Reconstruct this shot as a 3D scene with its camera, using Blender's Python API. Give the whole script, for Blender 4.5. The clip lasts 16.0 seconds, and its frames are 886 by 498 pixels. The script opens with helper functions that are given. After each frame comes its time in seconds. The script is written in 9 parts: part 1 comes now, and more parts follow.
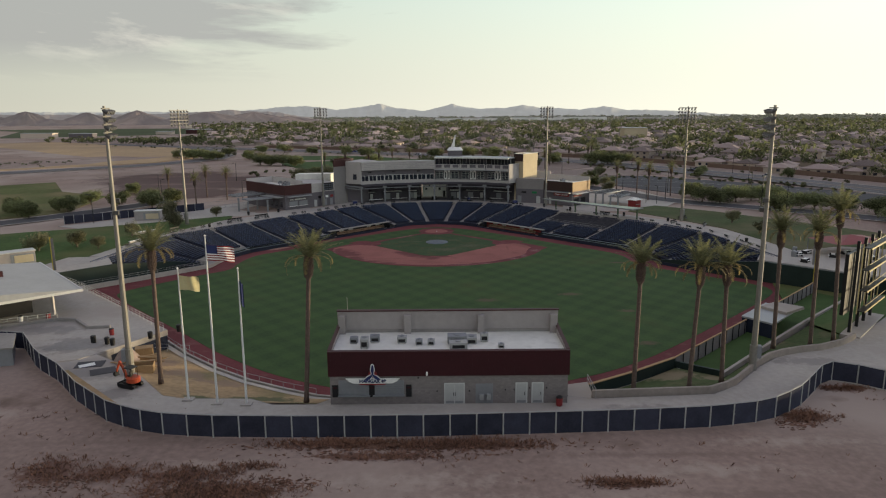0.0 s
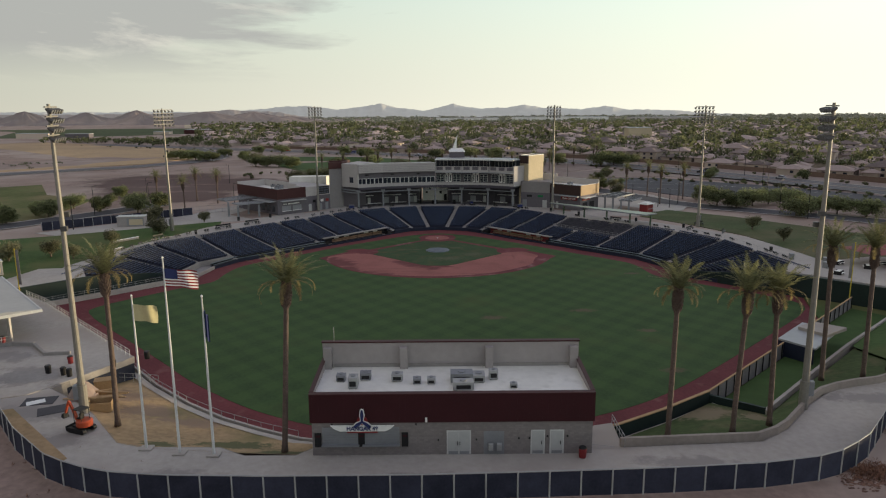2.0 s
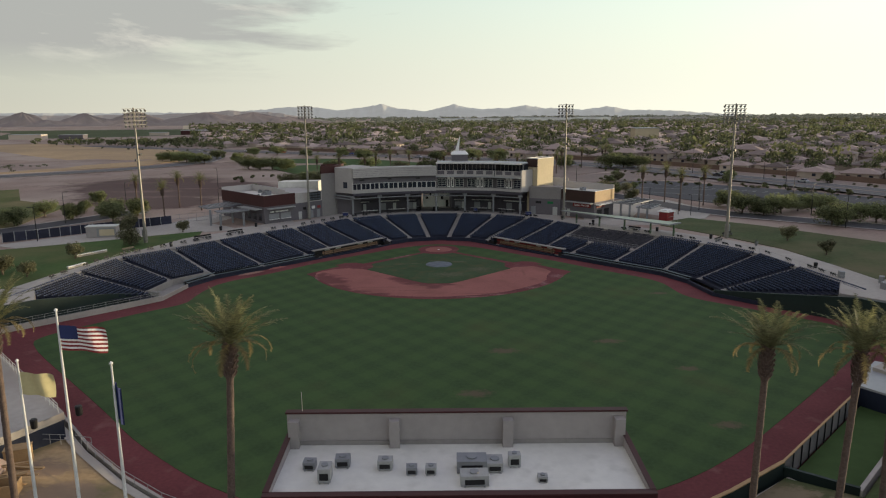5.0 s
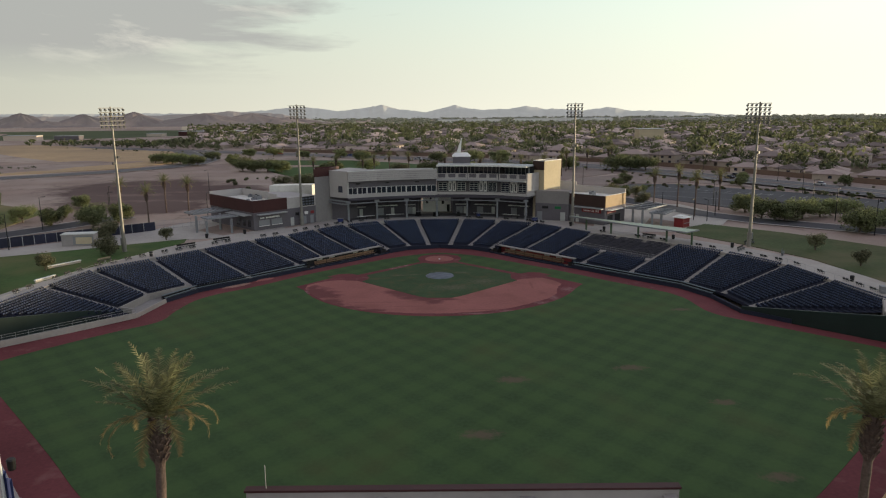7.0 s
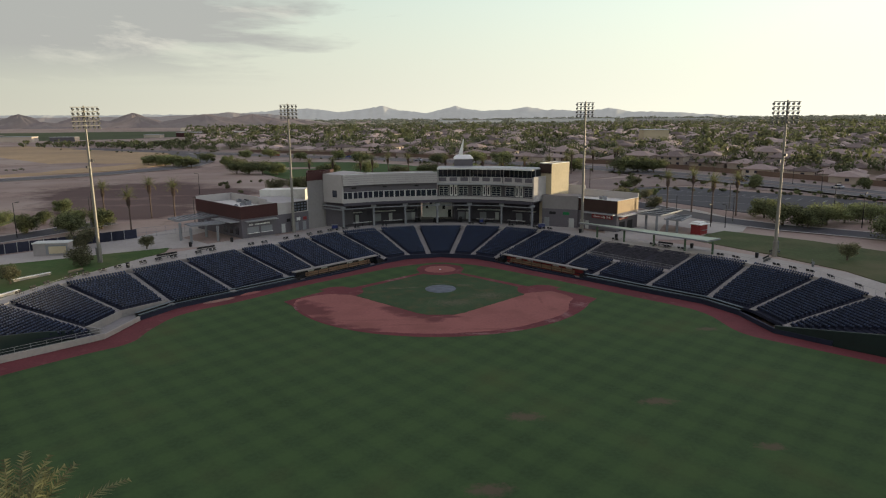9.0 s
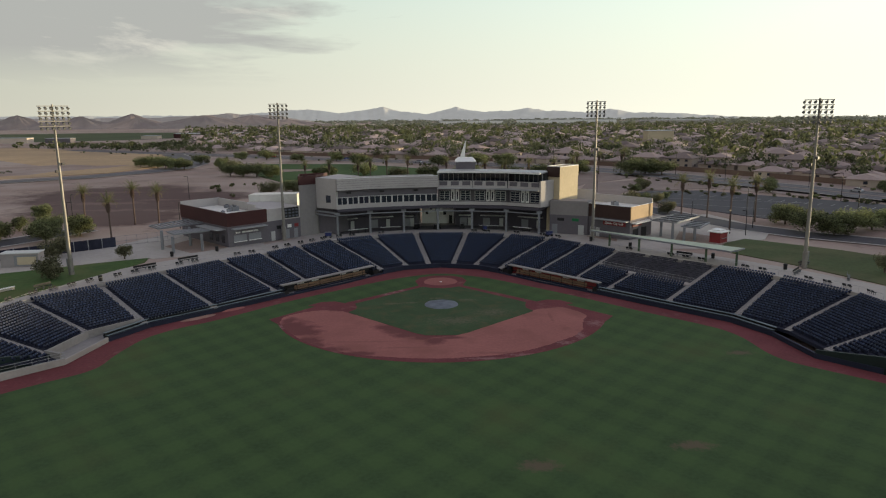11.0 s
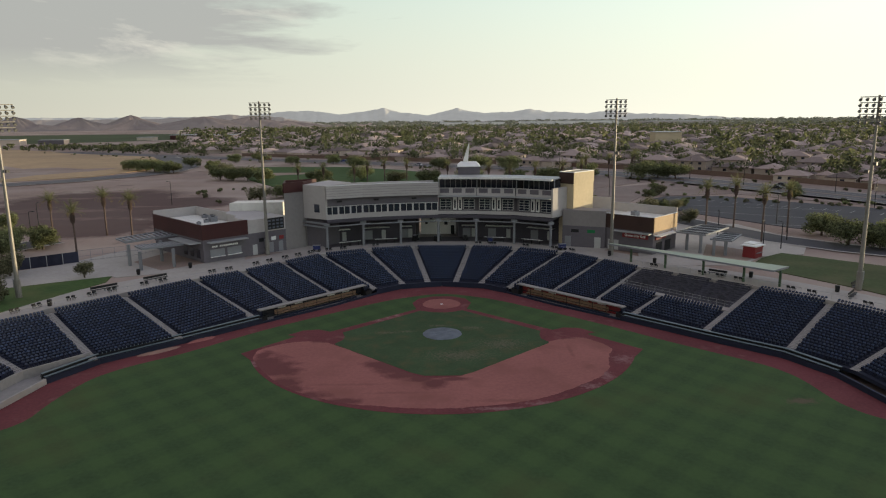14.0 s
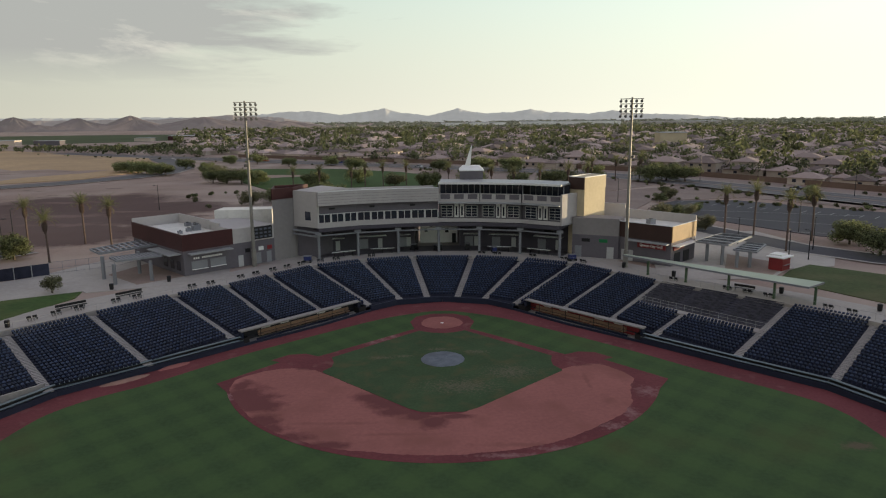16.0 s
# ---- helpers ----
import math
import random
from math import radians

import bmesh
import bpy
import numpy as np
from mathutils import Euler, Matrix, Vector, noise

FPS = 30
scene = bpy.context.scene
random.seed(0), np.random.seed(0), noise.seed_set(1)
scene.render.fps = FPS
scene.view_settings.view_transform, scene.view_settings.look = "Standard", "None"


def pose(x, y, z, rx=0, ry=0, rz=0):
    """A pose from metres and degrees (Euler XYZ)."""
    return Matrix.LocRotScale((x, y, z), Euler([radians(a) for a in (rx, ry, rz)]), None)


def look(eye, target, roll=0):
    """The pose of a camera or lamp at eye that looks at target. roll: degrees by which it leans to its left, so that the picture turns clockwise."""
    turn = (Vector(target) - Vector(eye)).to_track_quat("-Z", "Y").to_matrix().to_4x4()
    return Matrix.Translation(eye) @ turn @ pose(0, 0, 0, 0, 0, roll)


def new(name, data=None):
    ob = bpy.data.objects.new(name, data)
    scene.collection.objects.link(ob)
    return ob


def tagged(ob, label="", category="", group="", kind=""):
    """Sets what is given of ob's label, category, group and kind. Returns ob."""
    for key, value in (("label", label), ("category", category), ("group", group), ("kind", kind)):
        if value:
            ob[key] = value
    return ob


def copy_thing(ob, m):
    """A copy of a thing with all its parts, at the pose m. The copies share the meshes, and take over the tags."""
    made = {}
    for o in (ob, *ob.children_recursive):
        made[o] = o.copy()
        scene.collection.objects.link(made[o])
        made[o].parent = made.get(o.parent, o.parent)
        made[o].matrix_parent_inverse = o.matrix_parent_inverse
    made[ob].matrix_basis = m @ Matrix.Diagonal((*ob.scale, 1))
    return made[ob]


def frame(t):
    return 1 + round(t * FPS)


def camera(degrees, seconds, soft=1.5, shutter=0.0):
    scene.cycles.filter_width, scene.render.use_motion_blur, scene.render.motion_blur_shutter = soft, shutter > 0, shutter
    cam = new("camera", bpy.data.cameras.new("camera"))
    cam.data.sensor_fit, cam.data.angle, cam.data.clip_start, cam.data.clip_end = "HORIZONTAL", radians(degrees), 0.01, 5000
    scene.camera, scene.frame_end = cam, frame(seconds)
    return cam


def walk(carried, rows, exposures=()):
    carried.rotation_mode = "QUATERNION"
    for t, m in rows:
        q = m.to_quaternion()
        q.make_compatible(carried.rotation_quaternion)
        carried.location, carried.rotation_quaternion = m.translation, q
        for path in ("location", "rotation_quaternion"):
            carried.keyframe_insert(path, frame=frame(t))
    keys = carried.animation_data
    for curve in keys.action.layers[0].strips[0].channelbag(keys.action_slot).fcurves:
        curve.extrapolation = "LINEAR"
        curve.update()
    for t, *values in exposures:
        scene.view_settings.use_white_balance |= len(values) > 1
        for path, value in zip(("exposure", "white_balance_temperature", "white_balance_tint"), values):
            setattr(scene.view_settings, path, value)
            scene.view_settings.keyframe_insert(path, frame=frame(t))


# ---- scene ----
# camera and its flight
cam = camera(65, 16.0, soft=1.15)
PATH = [
    (0, 1.006, -203.998, 36.656, 78.372, -0.248, -0.367),
    (2, 0.94, -192.008, 36.464, 78.354, -0.179, -0.401),
    (4, 0.868, -179.991, 36.137, 78.38, -0.12, -0.432),
    (6, 0.796, -167.988, 35.728, 78.438, -0.067, -0.459),
    (8, 0.732, -156.042, 35.287, 78.516, -0.017, -0.484),
    (10, 0.681, -144.194, 34.865, 78.601, 0.033, -0.507),
    (12, 0.652, -132.488, 34.515, 78.679, 0.087, -0.528),
    (14, 0.649, -120.965, 34.287, 78.738, 0.147, -0.548),
    (16, 0.681, -109.668, 34.232, 78.766, 0.218, -0.568),
]
walk(cam, [(t, pose(x, y, z, rx, 0, rz) @ pose(0, 0, 0, 0, 0, roll)) for t, x, y, z, rx, rz, roll in PATH],
     [(0, 0.12), (16, 0.12)])

# ---- light: low evening sun, hazy sky with cloud in the west ----
SUN_EL, SUN_AZ = 1.8, 18.0          # degrees: elevation, turn from +x towards +y
sun_dir = Vector((math.cos(radians(SUN_AZ)) * math.cos(radians(SUN_EL)),
                  math.sin(radians(SUN_AZ)) * math.cos(radians(SUN_EL)), math.sin(radians(SUN_EL))))
lamp = bpy.data.lights.new("sun", "SUN")
lamp.energy, lamp.angle, lamp.color = 4.6, radians(0.8), (1.0, 0.81, 0.50)
sun = new("sun", lamp)
sun.matrix_world = look(sun_dir * 100, (0, 0, 0))

world = bpy.data.worlds.new("sky")
scene.world = world
world.use_nodes = True
wn, wl = world.node_tree.nodes, world.node_tree.links
wn.clear()


def wnode(kind, **inputs):
    n = wn.new(kind)
    for k, v in inputs.items():
        n.inputs[k].default_value = v
    return n


sky = wn.new("ShaderNodeTexSky")
sky.sky_type, sky.sun_disc = "NISHITA", False
sky.sun_elevation, sky.sun_rotation = radians(SUN_EL), radians(90 - SUN_AZ)
sky.air_density, sky.dust_density, sky.ozone_density, sky.altitude = 1.0, 2.5, 1.5, 300
hsv = wnode("ShaderNodeHueSaturation", Saturation=0.9, Value=5.0)
wl.new(sky.outputs[0], hsv.inputs["Color"])
# thin haze evens the sky out
haze = wn.new("ShaderNodeMix")
haze.data_type = "RGBA"
wl.new(hsv.outputs[0], haze.inputs[6])
tc = wn.new("ShaderNodeTexCoord")
sep = wn.new("ShaderNodeSeparateXYZ")
wl.new(tc.outputs["Generated"], sep.inputs[0])


def wmath(op, a, b, clamp=False):
    n = wn.new("ShaderNodeMath")
    n.operation, n.use_clamp = op, clamp
    for i, v in enumerate((a, b)):
        if isinstance(v, (int, float)):
            n.inputs[i].default_value = v
        elif v is not None:
            wl.new(v, n.inputs[i])
    return n.outputs[0]


# the haze thins out with height and glows towards the sun
low = wmath("SUBTRACT", 1.0, wmath("MULTIPLY", sep.outputs[2], 1.35), True)
wl.new(low, haze.inputs[0])
tone = wn.new("ShaderNodeMix")
tone.data_type = "RGBA"
wl.new(wmath("MULTIPLY", sep.outputs[2], 5.5, True), tone.inputs[0])
tone.inputs[6].default_value = (8.1, 7.95, 6.6, 1)
tone.inputs[7].default_value = (7.35, 8.65, 7.75, 1)
glow = wn.new("ShaderNodeVectorMath")
glow.operation = "SCALE"
wl.new(tone.outputs[2], glow.inputs[0])
wl.new(wmath("ADD", wmath("ADD", 0.92, wmath("MULTIPLY", sep.outputs[1], 0.08)), wmath("MULTIPLY", sep.outputs[0], 0.52)), glow.inputs["Scale"])
wl.new(glow.outputs[0], haze.inputs[7])
# flat sheets of cloud: the direction is cast onto a level layer
zz = wmath("ADD", wmath("MAXIMUM", sep.outputs[2], 0.0), 0.06)
comb = wn.new("ShaderNodeCombineXYZ")
wl.new(wmath("DIVIDE", sep.outputs[0], zz), comb.inputs[0])
wl.new(wmath("DIVIDE", sep.outputs[1], zz), comb.inputs[1])
cn = wnode("ShaderNodeTexNoise", Scale=0.6, Detail=9.0, Roughness=0.6, Distortion=0.4)
wl.new(comb.outputs[0], cn.inputs["Vector"])
zb = wmath("ADD", wmath("MAXIMUM", sep.outputs[2], 0.0), 0.2)
combb = wn.new("ShaderNodeCombineXYZ")
wl.new(wmath("DIVIDE", sep.outputs[0], zb), combb.inputs[0])
wl.new(wmath("DIVIDE", sep.outputs[2], 0.05), combb.inputs[1])
cnb = wnode("ShaderNodeTexNoise", Scale=1.5, Detail=7.0, Roughness=0.58, Distortion=0.2)
wl.new(combb.outputs[0], cnb.inputs["Vector"])
side = wmath("MULTIPLY", wmath("SUBTRACT", -0.14, sep.outputs[0]), 0.9)
lift = wmath("MULTIPLY", wmath("SUBTRACT", sep.outputs[2], 0.085), 0.9)
dens = wmath("ADD", wmath("ADD", wmath("ADD", wmath("MULTIPLY", cn.outputs[0], 0.55), wmath("MULTIPLY", cnb.outputs[0], 0.45)), wmath("MINIMUM", side, 0.22)), wmath("MINIMUM", lift, 0.12))
cmask = wmath("MULTIPLY", wmath("MULTIPLY", wmath("SUBTRACT", dens, 0.53), 6.5, True),
              wmath("MULTIPLY", wmath("SUBTRACT", sep.outputs[2], 0.03), 20.0, True))
cloud = wn.new("ShaderNodeMix")
cloud.data_type = "RGBA"
wl.new(wmath("MULTIPLY", cmask, 0.85), cloud.inputs[0])
# dusk violet overhead
dusk = wn.new("ShaderNodeMix")
dusk.data_type = "RGBA"
wl.new(wmath("MULTIPLY", wmath("MULTIPLY", wmath("SUBTRACT", sep.outputs[2], 0.2), 2.2, True), 0.75), dusk.inputs[0])
wl.new(haze.outputs[2], dusk.inputs[6])
dusk.inputs[7].default_value = (4.3, 4.35, 6.0, 1)
wl.new(dusk.outputs[2], cloud.inputs[6])
zp = wmath("ADD", wmath("MAXIMUM", sep.outputs[2], 0.0), 0.2)
comb2 = wn.new("ShaderNodeCombineXYZ")
wl.new(wmath("DIVIDE", sep.outputs[0], zp), comb2.inputs[0])
wl.new(wmath("DIVIDE", sep.outputs[2], 0.09), comb2.inputs[1])
puff = wnode("ShaderNodeTexNoise", Scale=1.9, Detail=8.0, Roughness=0.6, Distortion=0.3)
wl.new(comb2.outputs[0], puff.inputs["Vector"])
lit = wn.new("ShaderNodeMix")
lit.data_type = "RGBA"
wl.new(wmath("MULTIPLY", wmath("SUBTRACT", puff.outputs[0], 0.54), 6.0, True), lit.inputs[0])
lit.inputs[6].default_value = (4.0, 4.0, 3.85, 1)
lit.inputs[7].default_value = (7.0, 6.7, 5.9, 1)
wl.new(lit.outputs[2], cloud.inputs[7])
bg = wnode("ShaderNodeBackground", Strength=0.1)
wl.new(cloud.outputs[2], bg.inputs[0])
out = wn.new("ShaderNodeOutputWorld")
wl.new(bg.outputs[0], out.inputs[0])

# ---- materials ----
def mat(name, col, rough=0.85, metal=0.0, big=(0.15, 0.18), fine=(4.0, 0.12), bump=0.0, spec=0.3, rnd=0.0, isl=0.0, emit=None):
    """A surface with blotches (big) and grain (fine): (scale per metre, amount)."""
    m = bpy.data.materials.new(name)
    m.use_nodes = True
    nt = m.node_tree
    N, L = nt.nodes, nt.links
    b = N["Principled BSDF"]
    b.inputs["Roughness"].default_value = rough
    b.inputs["Metallic"].default_value = metal
    b.inputs["Specular IOR Level"].default_value = spec
    geo = N.new("ShaderNodeNewGeometry")
    val = None

    def add(sock):
        nonlocal val
        if val is None:
            val = sock
        else:
            a = N.new("ShaderNodeMath")
            a.operation = "ADD"
            L.new(val, a.inputs[0]), L.new(sock, a.inputs[1])
            val = a.outputs[0]

    def scaled(sock, amount):
        mr = N.new("ShaderNodeMapRange")
        mr.inputs[1].default_value, mr.inputs[2].default_value = 0.25, 0.75
        mr.inputs[3].default_value, mr.inputs[4].default_value = -amount, amount
        L.new(sock, mr.inputs[0])
        return mr.outputs[0]
    fine_out = None
    for sc, am in (big, fine):
        if am:
            n = N.new("ShaderNodeTexNoise")
            n.inputs["Scale"].default_value, n.inputs["Detail"].default_value = sc, 5.0
            L.new(geo.outputs["Position"], n.inputs["Vector"])
            add(scaled(n.outputs[0], am))
            fine_out = n.outputs[0]
    if rnd:
        oi = N.new("ShaderNodeObjectInfo")
        add(scaled(oi.outputs["Random"], rnd))
    if isl:
        add(scaled(geo.outputs["Random Per Island"], isl))
    if val is not None:
        one = N.new("ShaderNodeMath")
        one.operation = "ADD"
        one.inputs[1].default_value = 1.0
        L.new(val, one.inputs[0])
        mul = N.new("ShaderNodeVectorMath")
        mul.operation = "SCALE"
        mul.inputs[0].default_value = col
        L.new(one.outputs[0], mul.inputs["Scale"])
        L.new(mul.outputs[0], b.inputs["Base Color"])
    else:
        b.inputs["Base Color"].default_value = (*col, 1)
    if bump and fine_out is not None:
        bp = N.new("ShaderNodeBump")
        bp.inputs["Strength"].default_value, bp.inputs["Distance"].default_value = bump, 0.05
        L.new(fine_out, bp.inputs["Height"]), L.new(bp.outputs[0], b.inputs["Normal"])
    if emit:
        b.inputs["Emission Color"].default_value, b.inputs["Emission Strength"].default_value = (*emit[0], 1), emit[1]
    return m


def two_tone(m, other, scale, lo, hi, detail=4.0):
    """Mix a second colour in by large noise patches."""
    nt = m.node_tree
    N, L = nt.nodes, nt.links
    b = N["Principled BSDF"]
    src = b.inputs["Base Color"].links[0].from_socket
    geo = N.new("ShaderNodeNewGeometry")
    n = N.new("ShaderNodeTexNoise")
    n.inputs["Scale"].default_value, n.inputs["Detail"].default_value = scale, detail
    L.new(geo.outputs["Position"], n.inputs["Vector"])
    mr = N.new("ShaderNodeMapRange")
    mr.inputs[1].default_value, mr.inputs[2].default_value = lo, hi
    L.new(n.outputs[0], mr.inputs[0])
    mx = N.new("ShaderNodeMix")
    mx.data_type = "RGBA"
    L.new(mr.outputs[0], mx.inputs[0]), L.new(src, mx.inputs[6])
    mx.inputs[7].default_value = (*other, 1)
    L.new(mx.outputs[2], b.inputs["Base Color"])
    return m


def mowing(m, light, angle, width, amount):
    """Mowing bands across the turf: soft square waves along two headings."""
    nt = m.node_tree
    N, L = nt.nodes, nt.links
    b = N["Principled BSDF"]
    src = b.inputs["Base Color"].links[0].from_socket
    geo = N.new("ShaderNodeNewGeometry")
    prod = None
    for a in angle:
        dot = N.new("ShaderNodeVectorMath")
        dot.operation = "DOT_PRODUCT"
        k = math.pi / width
        dot.inputs[1].default_value = (math.cos(radians(a)) * k, math.sin(radians(a)) * k, 0)
        L.new(geo.outputs["Position"], dot.inputs[0])
        s = N.new("ShaderNodeMath")
        s.operation = "SINE"
        L.new(dot.outputs["Value"], s.inputs[0])
        c = N.new("ShaderNodeMapRange")
        c.inputs[1].default_value, c.inputs[2].default_value = -0.45, 0.45
        L.new(s.outputs[0], c.inputs[0])
        if prod is None:
            prod = c.outputs[0]
        else:
            ad = N.new("ShaderNodeMath")
            ad.operation = "ADD"
            L.new(prod, ad.inputs[0]), L.new(c.outputs[0], ad.inputs[1])
            prod = ad.outputs[0]
    am = N.new("ShaderNodeMath")
    am.operation = "MULTIPLY"
    am.inputs[1].default_value = amount
    L.new(prod, am.inputs[0])
    mx = N.new("ShaderNodeMix")
    mx.data_type = "RGBA"
    L.new(am.outputs[0], mx.inputs[0]), L.new(src, mx.inputs[6])
    mx.inputs[7].default_value = (*light, 1)
    L.new(mx.outputs[2], b.inputs["Base Color"])
    return m


M_DIRT = two_tone(mat("desert_dirt", (0.275, 0.195, 0.163), big=(0.05, 0.18), fine=(1.3, 0.2), bump=0.4), (0.375, 0.295, 0.25), 0.02, 0.45, 0.62)
M_DIRT = two_tone(M_DIRT, (0.17, 0.115, 0.09), 0.11, 0.63, 0.74)


def stain(m, other, places, noise_scale=0.9, gain=0.42, slope=7.0):
    """Soft ragged patches of another colour at given places: (x, y, half length, half width)."""
    N, L = m.node_tree.nodes, m.node_tree.links
    b = N["Principled BSDF"]
    geo = N.new("ShaderNodeNewGeometry")
    n = N.new("ShaderNodeTexNoise")
    n.inputs["Scale"].default_value, n.inputs["Detail"].default_value, n.inputs["Roughness"].default_value = noise_scale, 8.0, 0.68
    L.new(geo.outputs["Position"], n.inputs["Vector"])
    total = None

    def op(kind, a, c, clamp=False):
        q = N.new("ShaderNodeMath")
        q.operation, q.use_clamp = kind, clamp
        for i, v in enumerate((a, c)):
            if isinstance(v, (int, float)):
                q.inputs[i].default_value = v
            else:
                L.new(v, q.inputs[i])
        return q.outputs[0]
    for x, y, rx, ry in places:
        mp = N.new("ShaderNodeVectorMath")
        mp.operation = "MULTIPLY_ADD"
        mp.inputs[1].default_value, mp.inputs[2].default_value = (1 / rx, 1 / ry, 0), (-x / rx, -y / ry, 0)
        L.new(geo.outputs["Position"], mp.inputs[0])
        ln = N.new("ShaderNodeVectorMath")
        ln.operation = "LENGTH"
        L.new(mp.outputs[0], ln.inputs[0])
        k = op("SUBTRACT", 1.0, ln.outputs["Value"], False)
        total = k if total is None else op("MAXIMUM", total, k)
    f = op("MULTIPLY", op("ADD", op("MULTIPLY", total, gain), op("SUBTRACT", n.outputs[0], 0.58)), slope, True)
    mx = N.new("ShaderNodeMix")
    mx.data_type = "RGBA"
    L.new(op("MULTIPLY", f, 0.85), mx.inputs[0]), L.new(b.inputs["Base Color"].links[0].from_socket, mx.inputs[6])
    mx.inputs[7].default_value = (*other, 1)
    L.new(mx.outputs[2], b.inputs["Base Color"])
    return m


M_DIRT = stain(M_DIRT, (0.062, 0.026, 0.025), [(-126, 124, 42, 42), (-108, 94, 40, 42), (-96, 68, 26, 28), (-92, 116, 30, 22)], 0.07, 0.85, 4.2)
M_DIRT = stain(M_DIRT, (0.19, 0.118, 0.105), [(-120, 100, 30, 6), (-104, 82, 22, 4), (-130, 132, 26, 5), (-98, 108, 16, 3)], 0.16, 0.3, 4.0)
M_DIRT = stain(M_DIRT, (0.135, 0.066, 0.045), [(-9.0, -140.4, 8, 1.6), (2.5, -140.8, 10, 1.7), (-5, -143.0, 8, 1.2), (-18.5, -149.2, 8, 2.8), (-22.5, -146.3, 6, 2.2), (-30, -145.8, 5, 2.2), (-35, -145.5, 4, 3.0), (17.4, -148.1, 4.5, 1.1), (39.6, -135.0, 3.4, 2.0), (48.6, -127.7, 4, 1.2), (56, -131.5, 5, 2.4), (-28, -153, 9, 3)])
M_DIRT = stain(M_DIRT, (0.40, 0.315, 0.262), [(-2, -147.6, 13, 2.8), (5, -152, 22, 3.5), (-20, -144.0, 9, 1.3), (36, -140.5, 14, 2.0), (26, -146, 12, 2.0), (-48, -133, 8, 3)], 0.7, 0.3, 4.0)
M_DIRT = stain(M_DIRT, (0.215, 0.15, 0.125), [(20, -143.0, 40, 1.0), (-30, -139.6, 26, 0.9), (30, -150, 24, 1.2)], 0.9, 0.3, 4.0)
M_DRY = two_tone(mat("dry_field", (0.43, 0.295, 0.165), big=(0.02, 0.15), fine=(0.3, 0.15)), (0.34, 0.235, 0.14), 0.012, 0.45, 0.6)
M_TURF = mat("turf", (0.048, 0.082, 0.033), rough=0.9, big=(0.06, 0.14), fine=(2.0, 0.16), spec=0.12)
M_TURF = two_tone(M_TURF, (0.075, 0.086, 0.033), 0.06, 0.54, 0.8)
M_TURF = mowing(M_TURF, (0.070, 0.118, 0.041), (42, 138), 2.3, 0.3)
M_TURF = stain(M_TURF, (0.125, 0.095, 0.065), [(26.6, -71.2, 3.4, 1.6), (9.9, -75.1, 3.2, 1.7), (34.9, -82.8, 2.4, 1.2), (4.8, -90.8, 3.2, 1.7), (33.4, -100.3, 2.6, 1.4), (42.9, -43.4, 2.8, 1.4)], 1.3, 0.5, 3.5)
M_INTURF = two_tone(mat("infield_turf", (0.052, 0.083, 0.039), rough=0.9, big=(0.2, 0.16), fine=(3.0, 0.14), spec=0.12), (0.085, 0.088, 0.042), 0.35, 0.5, 0.72)
M_INTURF = stain(M_INTURF, (0.135, 0.12, 0.08), [(2.6, -26.6, 7.5, 3.6), (9.0, -22.0, 5.5, 4.0), (-8.4, -16.2, 3.6, 0.9), (-5.6, -15.6, 2.4, 0.8), (-0.4, -12.8, 3.2, 0.9), (5.0, -14.0, 3, 1.2)], 3.2, 0.26, 5.0)
M_LAWN = two_tone(mat("lawn", (0.062, 0.104, 0.033), rough=0.9, big=(0.08, 0.2), fine=(1.2, 0.18), spec=0.12), (0.135, 0.13, 0.055), 0.05, 0.5, 0.74)
M_DULLLAWN = two_tone(mat("dull_lawn", (0.072, 0.093, 0.04), rough=0.9, big=(0.08, 0.2), fine=(1.2, 0.18), spec=0.12), (0.135, 0.118, 0.065), 0.06, 0.42, 0.66)
M_DRYLAWN = two_tone(mat("dry_lawn", (0.105, 0.12, 0.045), rough=0.9, big=(0.05, 0.25), fine=(0.8, 0.2), spec=0.1), (0.20, 0.165, 0.085), 0.03, 0.42, 0.6)
M_PATCHY = stain(two_tone(mat("patchy_grass", (0.062, 0.085, 0.033), rough=0.9, big=(0.2, 0.2), fine=(1.6, 0.2), spec=0.1), (0.16, 0.125, 0.075), 0.14, 0.5, 0.68, 6.0), (0.21, 0.165, 0.11), [(31.0, -117.5, 4.5, 3.0), (36.0, -119.5, 3.0, 2.0), (22.5, -126.0, 3.0, 2.0)], 0.8)
M_CROP = mat("crop", (0.075, 0.092, 0.045), rough=0.9, big=(0.01, 0.15), fine=(0.1, 0.15), spec=0.1)
M_LAWN2 = mat("green_field", (0.06, 0.10, 0.035), rough=0.9, big=(0.03, 0.15), fine=(0.4, 0.15), spec=0.1)
M_BERM = two_tone(mat("dry_berm", (0.34, 0.235, 0.13), big=(0.15, 0.2), fine=(1.5, 0.2), bump=0.3), (0.15, 0.135, 0.055), 0.09, 0.5, 0.66)
M_BERM = stain(M_BERM, (0.06, 0.078, 0.03), [(-13.8, -129.2, 4.5, 2.4), (-20, -126.0, 7, 2.4), (-27.5, -127.5, 3, 1.4)], 0.6)
M_BERM = stain(M_BERM, (0.24, 0.165, 0.115), [(-33, -117, 5, 4), (-27, -119, 5, 2), (-38, -112, 4, 3)], 0.5)
M_CLAY = two_tone(mat("clay_track", (0.146, 0.041, 0.045), big=(0.12, 0.2), fine=(2.5, 0.14), spec=0.15), (0.215, 0.098, 0.09), 0.35, 0.58, 0.8, 7.0)
